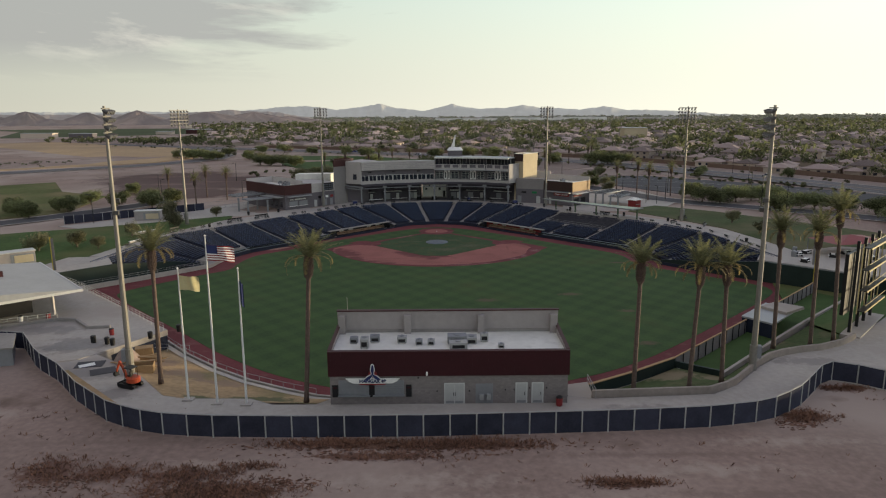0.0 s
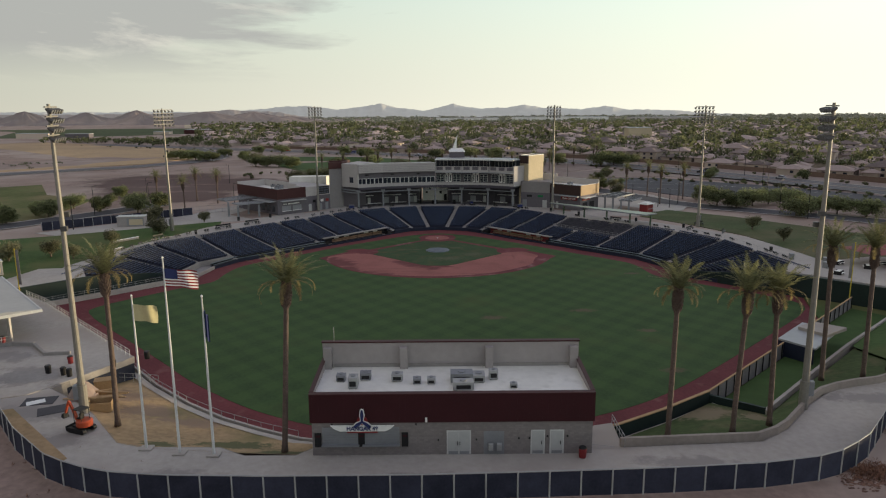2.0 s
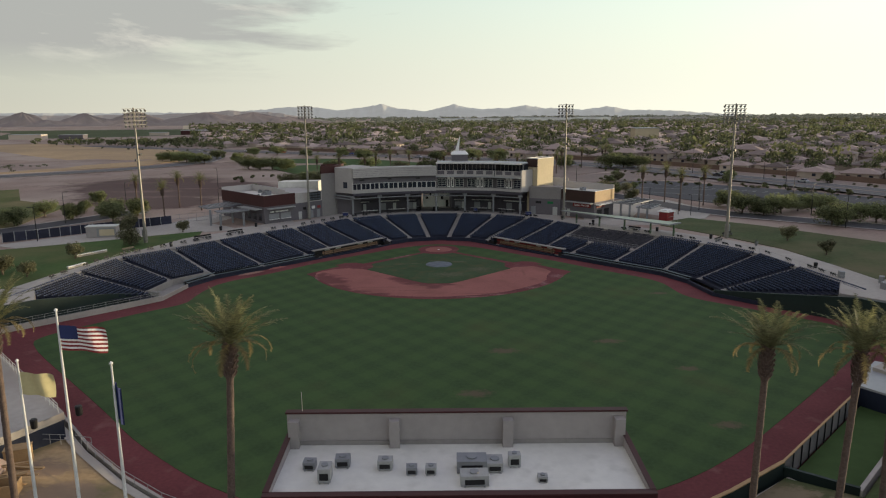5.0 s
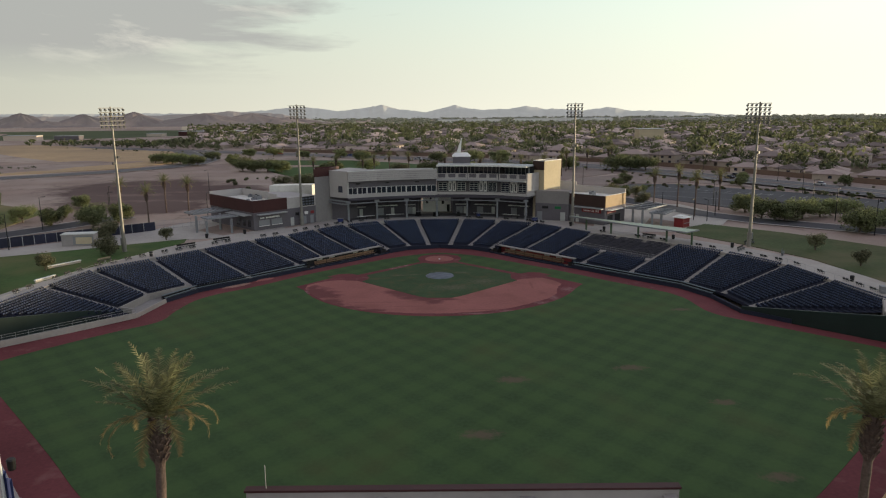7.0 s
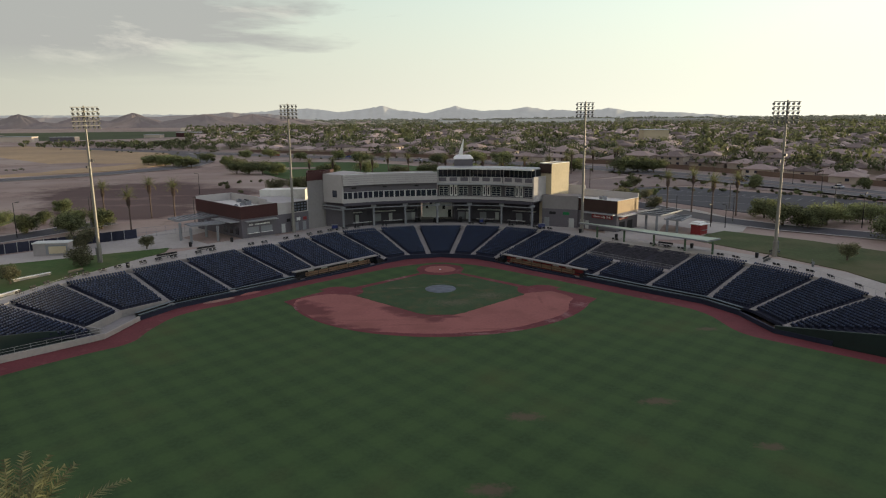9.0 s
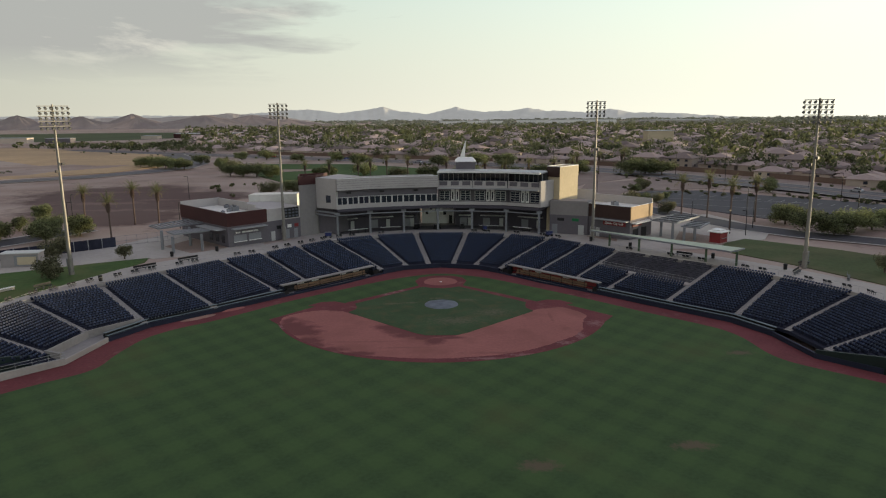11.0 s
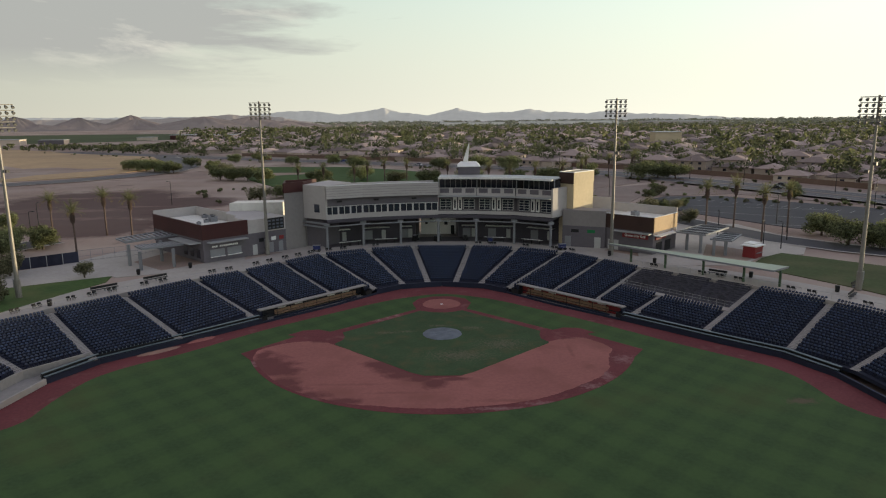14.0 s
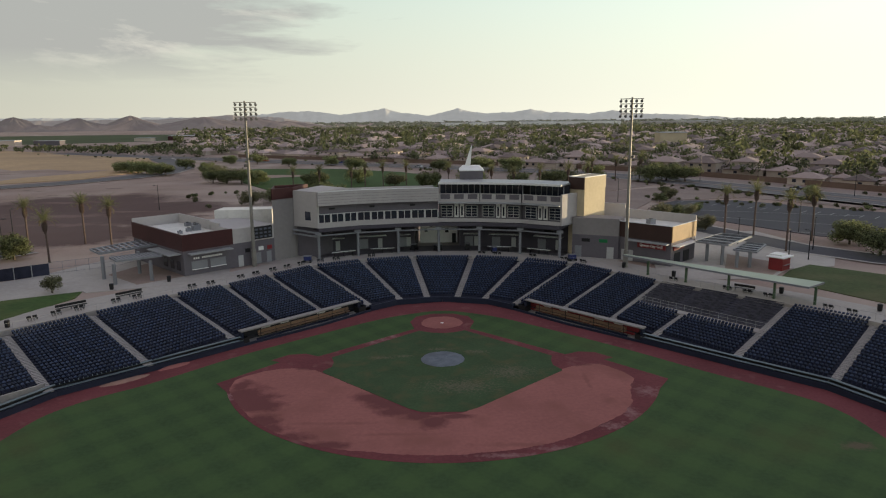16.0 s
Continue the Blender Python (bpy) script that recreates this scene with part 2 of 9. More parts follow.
M_CLAY = stain(M_CLAY, (0.27, 0.145, 0.14), [(25.4, -28.8, 2.4, 2.6), (21.8, -35.0, 1.4, 3.0), (19.1, -38.3, 2.6, 1.4), (7.0, -44.9, 6.0, 0.8), (12.5, -43.5, 4.0, 1.0), (-26.2, -29.6, 1.8, 2.4), (-10.6, -9.4, 1.7, 1.5), (-9.1, -8.0, 1.7, 1.5), (-7.7, -6.5, 1.7, 1.5)], 1.4, 0.34, 3.5)
M_SKIN = two_tone(mat("infield_clay", (0.30, 0.116, 0.102), big=(0.1, 0.12), fine=(2.0, 0.1), spec=0.15), (0.25, 0.098, 0.082), 0.16, 0.5, 0.66, 7.0)
# damp places that soak into the dry clay
M_SKIN = stain(M_SKIN, (0.128, 0.041, 0.042), [(-24.3, -29.4, 4.2, 5.0), (-21.6, -32.4, 4.2, 2.6), (-20.4, -36.6, 2.8, 3.2), (-16.6, -40.6, 4.0, 1.8), (-25.4, -26.0, 1.8, 2.6), (-8.0, -30.4, 3.6, 2.8), (-4.4, -34.0, 4.2, 2.0), (-0.9, -37.0, 2.6, 2.3), (1.6, -35.6, 3.0, 1.0), (-18.0, -19.8, 3.0, 1.4), (18.4, -19.2, 3.0, 1.2), (-22.6, -30.8, 4.4, 3.4), (-6.2, -32.2, 3.4, 2.4), (-2.6, -35.4, 3.2, 1.8), (-18.8, -38.8, 3.0, 2.2), (-12.0, -42.4, 4.0, 1.2)], 0.42, 0.66, 3.4)
M_SKIN = stain(M_SKIN, (0.235, 0.092, 0.077), [(-12.0, -37.2, 9.0, 0.6), (18.7, -25.0, 0.5, 5.0), (20.0, -31.5, 1.2, 2.4), (-5.0, -40.0, 7.0, 0.5), (8.0, -42.6, 8.0, 0.8)], 0.9, 0.5, 3.0)
M_CHALK = mat("chalky_clay", (0.275, 0.16, 0.125), big=(0.5, 0.2), fine=(3.0, 0.1))
M_TARP = mat("grey_tarp", (0.125, 0.142, 0.165), rough=0.6, big=(0.8, 0.25), fine=(4.0, 0.1))
M_CONC = two_tone(mat("concrete", (0.40, 0.365, 0.33), big=(0.12, 0.12), fine=(1.6, 0.09)), (0.34, 0.30, 0.27), 0.06, 0.5, 0.62)
M_CONC = stain(M_CONC, (0.26, 0.235, 0.22), [(-50, -110.5, 8, 4.5), (-43, -121, 7, 2.6), (-38, -128, 5, 2.2), (-26, -135, 9, 1.8), (-2, -135.5, 8, 1.4), (24, -133, 7, 1.6), (48, -119, 6, 2.0), (-58, -104, 6, 3)], 0.45)
M_CONCD = mat("stained_concrete", (0.27, 0.25, 0.235), big=(0.2, 0.16), fine=(2.0, 0.1))
M_BUFFWALL = mat("buff_concrete", (0.285, 0.245, 0.215), big=(0.25, 0.14), fine=(2.0, 0.1))
M_STEP = mat("stair_concrete", (0.36, 0.33, 0.31), big=(0.4, 0.12), fine=(3.0, 0.08))
# concrete risers; shade between the seat rows is put into the near-black colour
M_TREAD = mat("row_shaded_concrete", (0.016, 0.019, 0.036), big=(0.3, 0.12), fine=(3.0, 0.08))
M_PAVER = mat("brown_pavers", (0.27, 0.20, 0.165), big=(0.2, 0.12), fine=(3.0, 0.12))
M_ASPH = two_tone(mat("asphalt", (0.062, 0.060, 0.067), big=(0.05, 0.18), fine=(1.0, 0.12)), (0.085, 0.080, 0.083), 0.03, 0.5, 0.65)
M_ROAD = mat("road_asphalt", (0.12, 0.115, 0.118), big=(0.03, 0.15), fine=(0.6, 0.1))
M_LINE = mat("road_paint", (0.30, 0.30, 0.295), big=(0.5, 0.3), fine=(3.0, 0.1))
M_GRAVEL = two_tone(mat("tan_gravel", (0.25, 0.19, 0.165), big=(0.06, 0.15), fine=(1.2, 0.2)), (0.22, 0.16, 0.135), 0.04, 0.48, 0.6)
M_SEAT = mat("navy_seat_plastic", (0.026, 0.042, 0.092), rough=0.5, big=(0, 0), fine=(0, 0), isl=0.3, spec=0.4)
# pans coloured far darker than the backs to make dark gaps between rows
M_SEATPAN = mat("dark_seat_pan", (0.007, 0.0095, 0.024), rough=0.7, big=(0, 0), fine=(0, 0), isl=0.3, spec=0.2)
M_BENCH = mat("dark_mesh_bench", (0.058, 0.056, 0.07), rough=0.7, big=(0, 0), fine=(0, 0), isl=0.25)
M_PAD = mat("navy_wall_padding", (0.015, 0.02, 0.04), rough=0.6, big=(0.5, 0.15), fine=(3.0, 0.08))
M_GREENWALL = mat("dark_green_wall", (0.014, 0.026, 0.023), rough=0.6, big=(0.3, 0.2), fine=(2.0, 0.08))
M_SCREEN = mat("black_windscreen_mesh", (0.036, 0.038, 0.058), rough=0.9, spec=0.1, big=(0.6, 0.25), fine=(5.0, 0.12), rnd=0.15)
M_GALV = mat("galvanised_steel", (0.36, 0.36, 0.355), rough=0.65, metal=0.2, big=(0.7, 0.12), fine=(5.0, 0.08))
M_POLE = mat("weathered_pole_steel", (0.25, 0.235, 0.21), rough=0.5, metal=0.35, big=(0.5, 0.12), fine=(4.0, 0.08))
M_FLAGPOLE = mat("white_painted_pole", (0.62, 0.62, 0.6), rough=0.4, big=(0.5, 0.08), fine=(3.0, 0.05))
M_LAMP = mat("lamp_housing", (0.10, 0.095, 0.09), rough=0.5, metal=0.3, big=(0, 0), fine=(3.0, 0.1))
M_LENS = mat("lamp_glass", (0.2, 0.2, 0.19), rough=0.15, big=(0, 0), fine=(0, 0), spec=0.7)
M_BARK = mat("palm_bark", (0.112, 0.080, 0.066), big=(2.0, 0.2), fine=(7.0, 0.3), bump=0.8)
M_TREEBARK = mat("tree_bark", (0.13, 0.10, 0.075), big=(2.0, 0.2), fine=(9.0, 0.25), bump=0.6)
M_FROND = mat("palm_frond", (0.175, 0.178, 0.088), rough=0.6, big=(0.8, 0.25), fine=(6.0, 0.1), isl=0.3)
M_FRONDDRY = mat("dry_palm_frond", (0.25, 0.20, 0.09), rough=0.7, big=(0.8, 0.2), fine=(6.0, 0.1), isl=0.25)
M_LEAF = mat("tree_leaf", (0.178, 0.196, 0.092), rough=0.7, big=(0.25, 0.25), fine=(3.0, 0.1), isl=0.45, rnd=0.25)
M_LEAFO = mat("olive_leaf", (0.175, 0.172, 0.1), rough=0.7, big=(0.25, 0.2), fine=(3.0, 0.1), isl=0.4, rnd=0.2)
M_FARLEAF = mat("far_foliage", (0.122, 0.134, 0.07), rough=0.8, big=(0.015, 0.3), fine=(0.1, 0.3), isl=0.35)


def leafy(m, k=0.55):
    """Let light through thin leaves."""
    N, L = m.node_tree.nodes, m.node_tree.links
    b, o = N["Principled BSDF"], N["Material Output"]
    tl, mx = N.new("ShaderNodeBsdfTranslucent"), N.new("ShaderNodeMixShader")
    L.new(b.inputs["Base Color"].links[0].from_socket, tl.inputs[0])
    mx.inputs[0].default_value = k
    L.new(b.outputs[0], mx.inputs[1]), L.new(tl.outputs[0], mx.inputs[2]), L.new(mx.outputs[0], o.inputs[0])


for m_ in (M_LEAF, M_LEAFO, M_FARLEAF, M_FROND, M_FRONDDRY):
    leafy(m_)
M_SCRUB = mat("dry_scrub", (0.165, 0.083, 0.052), rough=0.9, big=(0.1, 0.3), fine=(1.0, 0.2), isl=0.4)
M_MAROON = mat("maroon_metal_panel", (0.040, 0.0065, 0.0098), rough=0.6, big=(0.4, 0.12), fine=(3.0, 0.06))
M_BROWNRED = mat("oxide_red_panel", (0.054, 0.0155, 0.016), rough=0.55, big=(0.3, 0.12), fine=(2.0, 0.08))
M_BROWN = mat("dark_brown_panel", (0.05, 0.027, 0.022), rough=0.55, big=(0.3, 0.12), fine=(2.0, 0.08))
M_WHITEWALL = mat("pale_stucco", (0.44, 0.41, 0.395), big=(0.12, 0.07), fine=(1.5, 0.05))
M_GREYWALL = mat("grey_stucco", (0.135, 0.122, 0.136), big=(0.15, 0.08), fine=(1.5, 0.06))
# shade under the press deck is put into these two dark colours
M_SHADEWALL = mat("stucco_underdeck_shade", (0.075, 0.068, 0.082), big=(0.15, 0.1), fine=(1.5, 0.06))
M_DARKFLOOR = mat("concrete_underdeck_shade", (0.11, 0.10, 0.11), rough=0.6, big=(0.3, 0.15), fine=(2.0, 0.1))
M_TANGREY = mat("warm_grey_stucco", (0.25, 0.23, 0.225), big=(0.15, 0.08), fine=(1.5, 0.06))
M_TANWALL = mat("tan_stucco", (0.53, 0.445, 0.305), big=(0.15, 0.08), fine=(1.5, 0.06))
M_BLOCK = mat("split_face_block", (0.19, 0.168, 0.163), big=(0.5, 0.1), fine=(2.5, 0.12), rnd=0.22)


def courses(m, other, w=0.4, h=0.2):
    """Block courses on upright walls that run along x: joints and uneven block tones."""
    N, L = m.node_tree.nodes, m.node_tree.links
    b = N["Principled BSDF"]
    geo, sp, cb, br, mx = N.new("ShaderNodeNewGeometry"), N.new("ShaderNodeSeparateXYZ"), N.new("ShaderNodeCombineXYZ"), N.new("ShaderNodeTexBrick"), N.new("ShaderNodeMix")
    L.new(geo.outputs["Position"], sp.inputs[0])
    L.new(sp.outputs[0], cb.inputs[0]), L.new(sp.outputs[2], cb.inputs[1])
    L.new(cb.outputs[0], br.inputs["Vector"])
    br.inputs["Scale"].default_value, br.inputs["Mortar Size"].default_value, br.inputs["Bias"].default_value = 1.0, 0.012, 0.0
    br.inputs["Brick Width"].default_value, br.inputs["Row Height"].default_value = w, h
    br.inputs["Color1"].default_value, br.inputs["Color2"].default_value, br.inputs["Mortar"].default_value = (0, 0, 0, 1), (1, 1, 1, 1), (1, 1, 1, 1)
    mx.data_type = "RGBA"
    sc = N.new("ShaderNodeMath")
    sc.operation = "MULTIPLY"
    sc.inputs[1].default_value = 0.42
    L.new(br.outputs["Color"], sc.inputs[0]), L.new(sc.outputs[0], mx.inputs[0])
    L.new(b.inputs["Base Color"].links[0].from_socket, mx.inputs[6])
    mx.inputs[7].default_value = (*other, 1)
    L.new(mx.outputs[2], b.inputs["Base Color"])
    return m


M_BLOCK = courses(M_BLOCK, (0.135, 0.12, 0.116))
M_PARAPET = mat("grey_parapet", (0.33, 0.30, 0.29), big=(0.2, 0.08), fine=(1.5, 0.06))
M_ROOFWHITE = two_tone(mat("white_roof_membrane", (0.72, 0.70, 0.645), rough=0.7, big=(0.25, 0.1), fine=(1.2, 0.06)), (0.55, 0.53, 0.48), 0.5, 0.56, 0.8, 7.0)
M_ROOFGREY = mat("grey_metal_roof", (0.36, 0.365, 0.37), rough=0.5, metal=0.2, big=(0.2, 0.08), fine=(1.5, 0.05))
M_CANOPY = mat("pale_green_canopy", (0.33, 0.385, 0.29), rough=0.5, big=(0.15, 0.08), fine=(1.0, 0.05))
M_GLASS = mat("dark_window_glass", (0.026, 0.030, 0.046), rough=0.08, big=(0, 0), fine=(0, 0), spec=0.8)
M_FRAME = mat("white_window_frame", (0.55, 0.55, 0.53), rough=0.5, big=(0, 0), fine=(2.0, 0.06))
M_STEEL = mat("grey_painted_steel", (0.24, 0.245, 0.26), rough=0.5, metal=0.2, big=(0.4, 0.1), fine=(3.0, 0.05))
M_DARK = mat("dark_interior", (0.025, 0.025, 0.028), rough=0.8, big=(0.3, 0.2), fine=(2.0, 0.1))
M_BLACK = mat("black_metal", (0.015, 0.015, 0.016), rough=0.5, big=(0, 0), fine=(3.0, 0.1))
M_WOOD = mat("raw_lumber", (0.38, 0.25, 0.13), big=(0.5, 0.12), fine=(6.0, 0.12), rnd=0.15)
M_BENCHWOOD = mat("varnished_bench_wood", (0.27, 0.17, 0.11), rough=0.5, big=(0.5, 0.12), fine=(6.0, 0.12))
M_DOOR = mat("pale_grey_door", (0.43, 0.43, 0.42), rough=0.5, big=(0.6, 0.06), fine=(3.0, 0.04))
M_WHITE = mat("white_paint", (0.78, 0.77, 0.74), rough=0.5, big=(0.6, 0.06), fine=(3.0, 0.04))
M_RED = mat("red_paint", (0.22, 0.028, 0.03), rough=0.5, big=(0.5, 0.1), fine=(3.0, 0.06))
M_ORANGE = mat("orange_machine_paint", (0.42, 0.07, 0.028), rough=0.45, big=(0.8, 0.15), fine=(4.0, 0.08))
M_NAVY = mat("navy_cloth", (0.03, 0.04, 0.12), rough=0.8, big=(1.0, 0.1), fine=(5.0, 0.06))
M_CREAM = mat("pale_yellow_cloth", (0.50, 0.44, 0.24), rough=0.8, big=(1.0, 0.1), fine=(5.0, 0.06))
M_YELLOW = mat("foul_pole_yellow", (0.55, 0.42, 0.05), rough=0.5, big=(0.5, 0.1), fine=(3.0, 0.06))
M_BLUE = mat("blue_panel", (0.025, 0.035, 0.13), rough=0.5, big=(0.5, 0.1), fine=(3.0, 0.06))
M_HOUSE = mat("house_stucco", (0.46, 0.385, 0.325), big=(0.03, 0.12), fine=(0.6, 0.06), rnd=0.25)
M_TILE = mat("clay_tile_roof", (0.262, 0.200, 0.180), big=(0.03, 0.12), fine=(1.0, 0.14), rnd=0.4)
M_FARHOUSE = mat("far_stucco", (0.5, 0.425, 0.365), big=(0.01, 0.15), fine=(0.1, 0.1), isl=0.3)
M_FARROOF = mat("far_tile_roof", (0.31, 0.240, 0.218), big=(0.01, 0.15), fine=(0.1, 0.1), isl=0.5)
M_BRICKWALL = mat("brown_block_fence", (0.17, 0.115, 0.09), big=(0.1, 0.12), fine=(1.0, 0.1))
# distance haze on these rocks is put into pale colour and faint emission
M_ROCKNEAR = two_tone(mat("desert_rock_haze_glow", (0.118, 0.098, 0.085), big=(0.004, 0.25), fine=(0.03, 0.2), emit=((0.42, 0.37, 0.37), 0.15)), (0.23, 0.17, 0.135), 0.006, 0.45, 0.65)
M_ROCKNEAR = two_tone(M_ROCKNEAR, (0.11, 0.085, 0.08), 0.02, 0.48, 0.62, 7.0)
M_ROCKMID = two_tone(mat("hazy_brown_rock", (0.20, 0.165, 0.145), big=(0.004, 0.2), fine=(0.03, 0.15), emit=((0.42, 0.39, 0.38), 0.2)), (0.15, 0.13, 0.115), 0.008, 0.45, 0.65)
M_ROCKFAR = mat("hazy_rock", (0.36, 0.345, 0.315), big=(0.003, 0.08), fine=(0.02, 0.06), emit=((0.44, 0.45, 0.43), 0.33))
M_FLAT = mat("far_plain", (0.46, 0.38, 0.26), big=(0.002, 0.15), fine=(0.02, 0.1))


# ---- mesh building ----
class MB:
    """Collects corners and faces, then becomes one mesh."""

    def __init__(self):
        self.v, self.f = [], []

    def add(self, verts, faces):
        n = len(self.v)
        self.v.extend(tuple(p) for p in verts)
        self.f.extend([tuple(i + n for i in f) for f in faces])
        return self

    def box(self, c, s, rz=0.0, m=None):
        """A box by centre and size, turned by rz radians, or placed by a matrix."""
        hx, hy, hz = s[0] / 2, s[1] / 2, s[2] / 2
        pts = [Vector((x, y, z)) for z in (-hz, hz) for x, y in ((-hx, -hy), (hx, -hy), (hx, hy), (-hx, hy))]
        m = m if m is not None else Matrix.Translation(c) @ Matrix.Rotation(rz, 4, "Z")
        return self.add([m @ p for p in pts], [(3, 2, 1, 0), (4, 5, 6, 7), (0, 1, 5, 4), (1, 2, 6, 5), (2, 3, 7, 6), (3, 0, 4, 7)])

    def beam(self, a, b, w, h):
        """A bar with a box section from a to b."""
        a, b = Vector(a), Vector(b)
        d = b - a
        q = d.to_track_quat("X", "Z").to_matrix().to_4x4()
        return self.box(None, (d.length, w, h), m=Matrix.Translation((a + b) / 2) @ q)

    def tube(self, pts, radii, n=8, cap=True):
        pts = [Vector(p) for p in pts]
        if isinstance(radii, (int, float)):
            radii = [radii] * len(pts)
        rings = []
        for i, p in enumerate(pts):
            d = (pts[min(i + 1, len(pts) - 1)] - pts[max(i - 1, 0)]).normalized()
            u = d.cross(Vector((0, 0, 1)) if abs(d.z) < 0.95 else Vector((1, 0, 0))).normalized()
            w = d.cross(u)
            rings.append([p + (u * math.cos(k * math.tau / n) + w * math.sin(k * math.tau / n)) * radii[i] for k in range(n)])
        faces = [(i * n + k, i * n + (k + 1) % n, (i + 1) * n + (k + 1) % n, (i + 1) * n + k) for i in range(len(pts) - 1) for k in range(n)]
        if cap:
            faces += [tuple(range(n - 1, -1, -1)), tuple((len(pts) - 1) * n + k for k in range(n))]
        return self.add([p for r in rings for p in r], faces)

    def prism(self, poly, z0, z1, bottom=False):
        """An upright prism over a plan outline (anticlockwise); z0, z1 numbers."""
        n = len(poly)
        if sum(poly[i - 1][0] * poly[i][1] - poly[i][0] * poly[i - 1][1] for i in range(n)) < 0:
            poly = poly[::-1]
        faces = [tuple(range(n, 2 * n))] + [(i, (i + 1) % n, n + (i + 1) % n, n + i) for i in range(n)]
        if bottom:
            faces.append(tuple(range(n - 1, -1, -1)))
        return self.add([(x, y, z0) for x, y in poly] + [(x, y, z1) for x, y in poly], faces)

    def strip(self, line, w, z0, z1, closed=False):
        """A wall of thickness w along a plan line."""
        pts = [Vector((p[0], p[1])) for p in line]
        n = len(pts)
        left, right = [], []
        for i in range(n):
            a = pts[i - 1] if (i or closed) else pts[i]
            b = pts[(i + 1) % n] if (i < n - 1 or closed) else pts[i]
            d = (b - a).normalized()
            s = Vector((-d.y, d.x)) * w / 2
            left.append(pts[i] + s), right.append(pts[i] - s)
        z0s = z0 if isinstance(z0, (list, tuple)) else [z0] * n
        z1s = z1 if isinstance(z1, (list, tuple)) else [z1] * n
        vs = [(p.x, p.y, z) for p, z in zip(left, z0s)] + [(p.x, p.y, z) for p, z in zip(right, z0s)] + \
             [(p.x, p.y, z) for p, z in zip(left, z1s)] + [(p.x, p.y, z) for p, z in zip(right, z1s)]
        fs = []
        for i in range(n if closed else n - 1):
            j = (i + 1) % n
            fs += [(i, 2 * n + i, 2 * n + j, j)[::-1], (n + i, n + j, 3 * n + j, 3 * n + i)[::-1], (2 * n + i, 3 * n + i, 3 * n + j, 2 * n + j)[::-1]]
        if not closed:
            fs += [(0, n, 3 * n, 2 * n), (n - 1, 3 * n - 1, 4 * n - 1, 2 * n - 1)]
        return self.add(vs, fs)

    def loft(self, a, b, za, zb, steps=6, bulge=0.0):
        """A sloping sheet between two plan lines with the same number of points."""
        n = len(a)
        vs = []
        for s in range(steps + 1):
            k = s / steps
            for i, (p, q) in enumerate(zip(a, b)):
                z0, z1 = (za[i] if isinstance(za, (list, tuple)) else za), (zb[i] if isinstance(zb, (list, tuple)) else zb)
                vs.append((p[0] + (q[0] - p[0]) * k, p[1] + (q[1] - p[1]) * k, z0 + (z1 - z0) * k + bulge * math.sin(math.pi * k)))
        return self.add(vs, [(s * n + i, s * n + i + 1, (s + 1) * n + i + 1, (s + 1) * n + i) for s in range(steps) for i in range(n - 1)])

    def mesh(self, name, material, smooth=False, fix=False):
        me = bpy.data.meshes.new(name)
        me.from_pydata(self.v, [], self.f)
        if fix or len(self.f) < 4000:
            bm = bmesh.new()
            bm.from_mesh(me)
            bmesh.ops.recalc_face_normals(bm, faces=bm.faces)
            bm.to_mesh(me)
            bm.free()
        me.materials.append(material)
        if smooth:
            me.shade_smooth()
        return me


def part(name, mb, material, parent=None, label="", smooth=False, kind=""):
    """One mesh object, under a thing or part when a parent is given."""
    ob = new(name, mb if isinstance(mb, bpy.types.Mesh) else mb.mesh(name, material, smooth))
    ob.parent = parent
    return tagged(ob, label, kind=kind)


def thing(name, label, category, m=None, group="", kind=""):
    ob = new(name)
    ob.empty_display_size = 0.3
    if m is not None:
        ob.matrix_basis = m
    return tagged(ob, label, category, group, kind)


def setting(name, mb, material, label="", category="", smooth=False):
    return tagged(part(name, mb, material, smooth=smooth), label, category, kind="structure")


def lerp(a, b, k):
    return tuple(p + (q - p) * k for p, q in zip(a, b))


def offset_line(line, d):
    """A plan line moved sideways, to its left for d > 0."""
    pts = [Vector((p[0], p[1])) for p in line]
    res = []
    for i in range(len(pts)):
        t = (pts[min(i + 1, len(pts) - 1)] - pts[max(i - 1, 0)]).normalized()
        res.append((pts[i].x - t.y * d, pts[i].y + t.x * d))
    return res


def dense(line, step):
    """The same plan line with points at most step apart."""
    res = [tuple(line[0])]
    for a, b in zip(line, line[1:]):
        n = max(1, math.ceil(math.dist(a, b) / step))
        res += [lerp(a, b, k / n) for k in range(1, n + 1)]
    return res


Z = 4.0     # level of the concourse and the land round the sunken field


def land(x, y):
    """Height of the land: level near the park, falling gently beyond."""
    return Z - 0.1 - 0.009 * max(0.0, y - 230)

# ---- the land, with the sunken ball field ----
def sym(pts):
    return pts, [(-x, y) for x, y in pts]


BACK_R = [(6.3, 35.0), (16.8, 32.2), (26.2, 27.1), (32.9, 19.1), (38.9, 11.4), (46.1, 5.0), (54.6, -4.1), (62.2, -13.4), (69.8, -25.5), (72.0, -38.5), (73.6, -51.0)]
BACK_L = [(-x, y) for x, y in BACK_R]
RIM_R = BACK_R + [(69.0, -59.0), (79.0, -69.0), (86.0, -76.0), (84.0, -86.0), (72.0, -99.0), (59.6, -110.5), (52.4, -115.0), (46.3, -116.7),
                  (41.5, -120.8), (36.2, -126.6), (32.5, -129.2), (25.8, -129.7), (18.2, -130.2), (15.6, -129.5)]
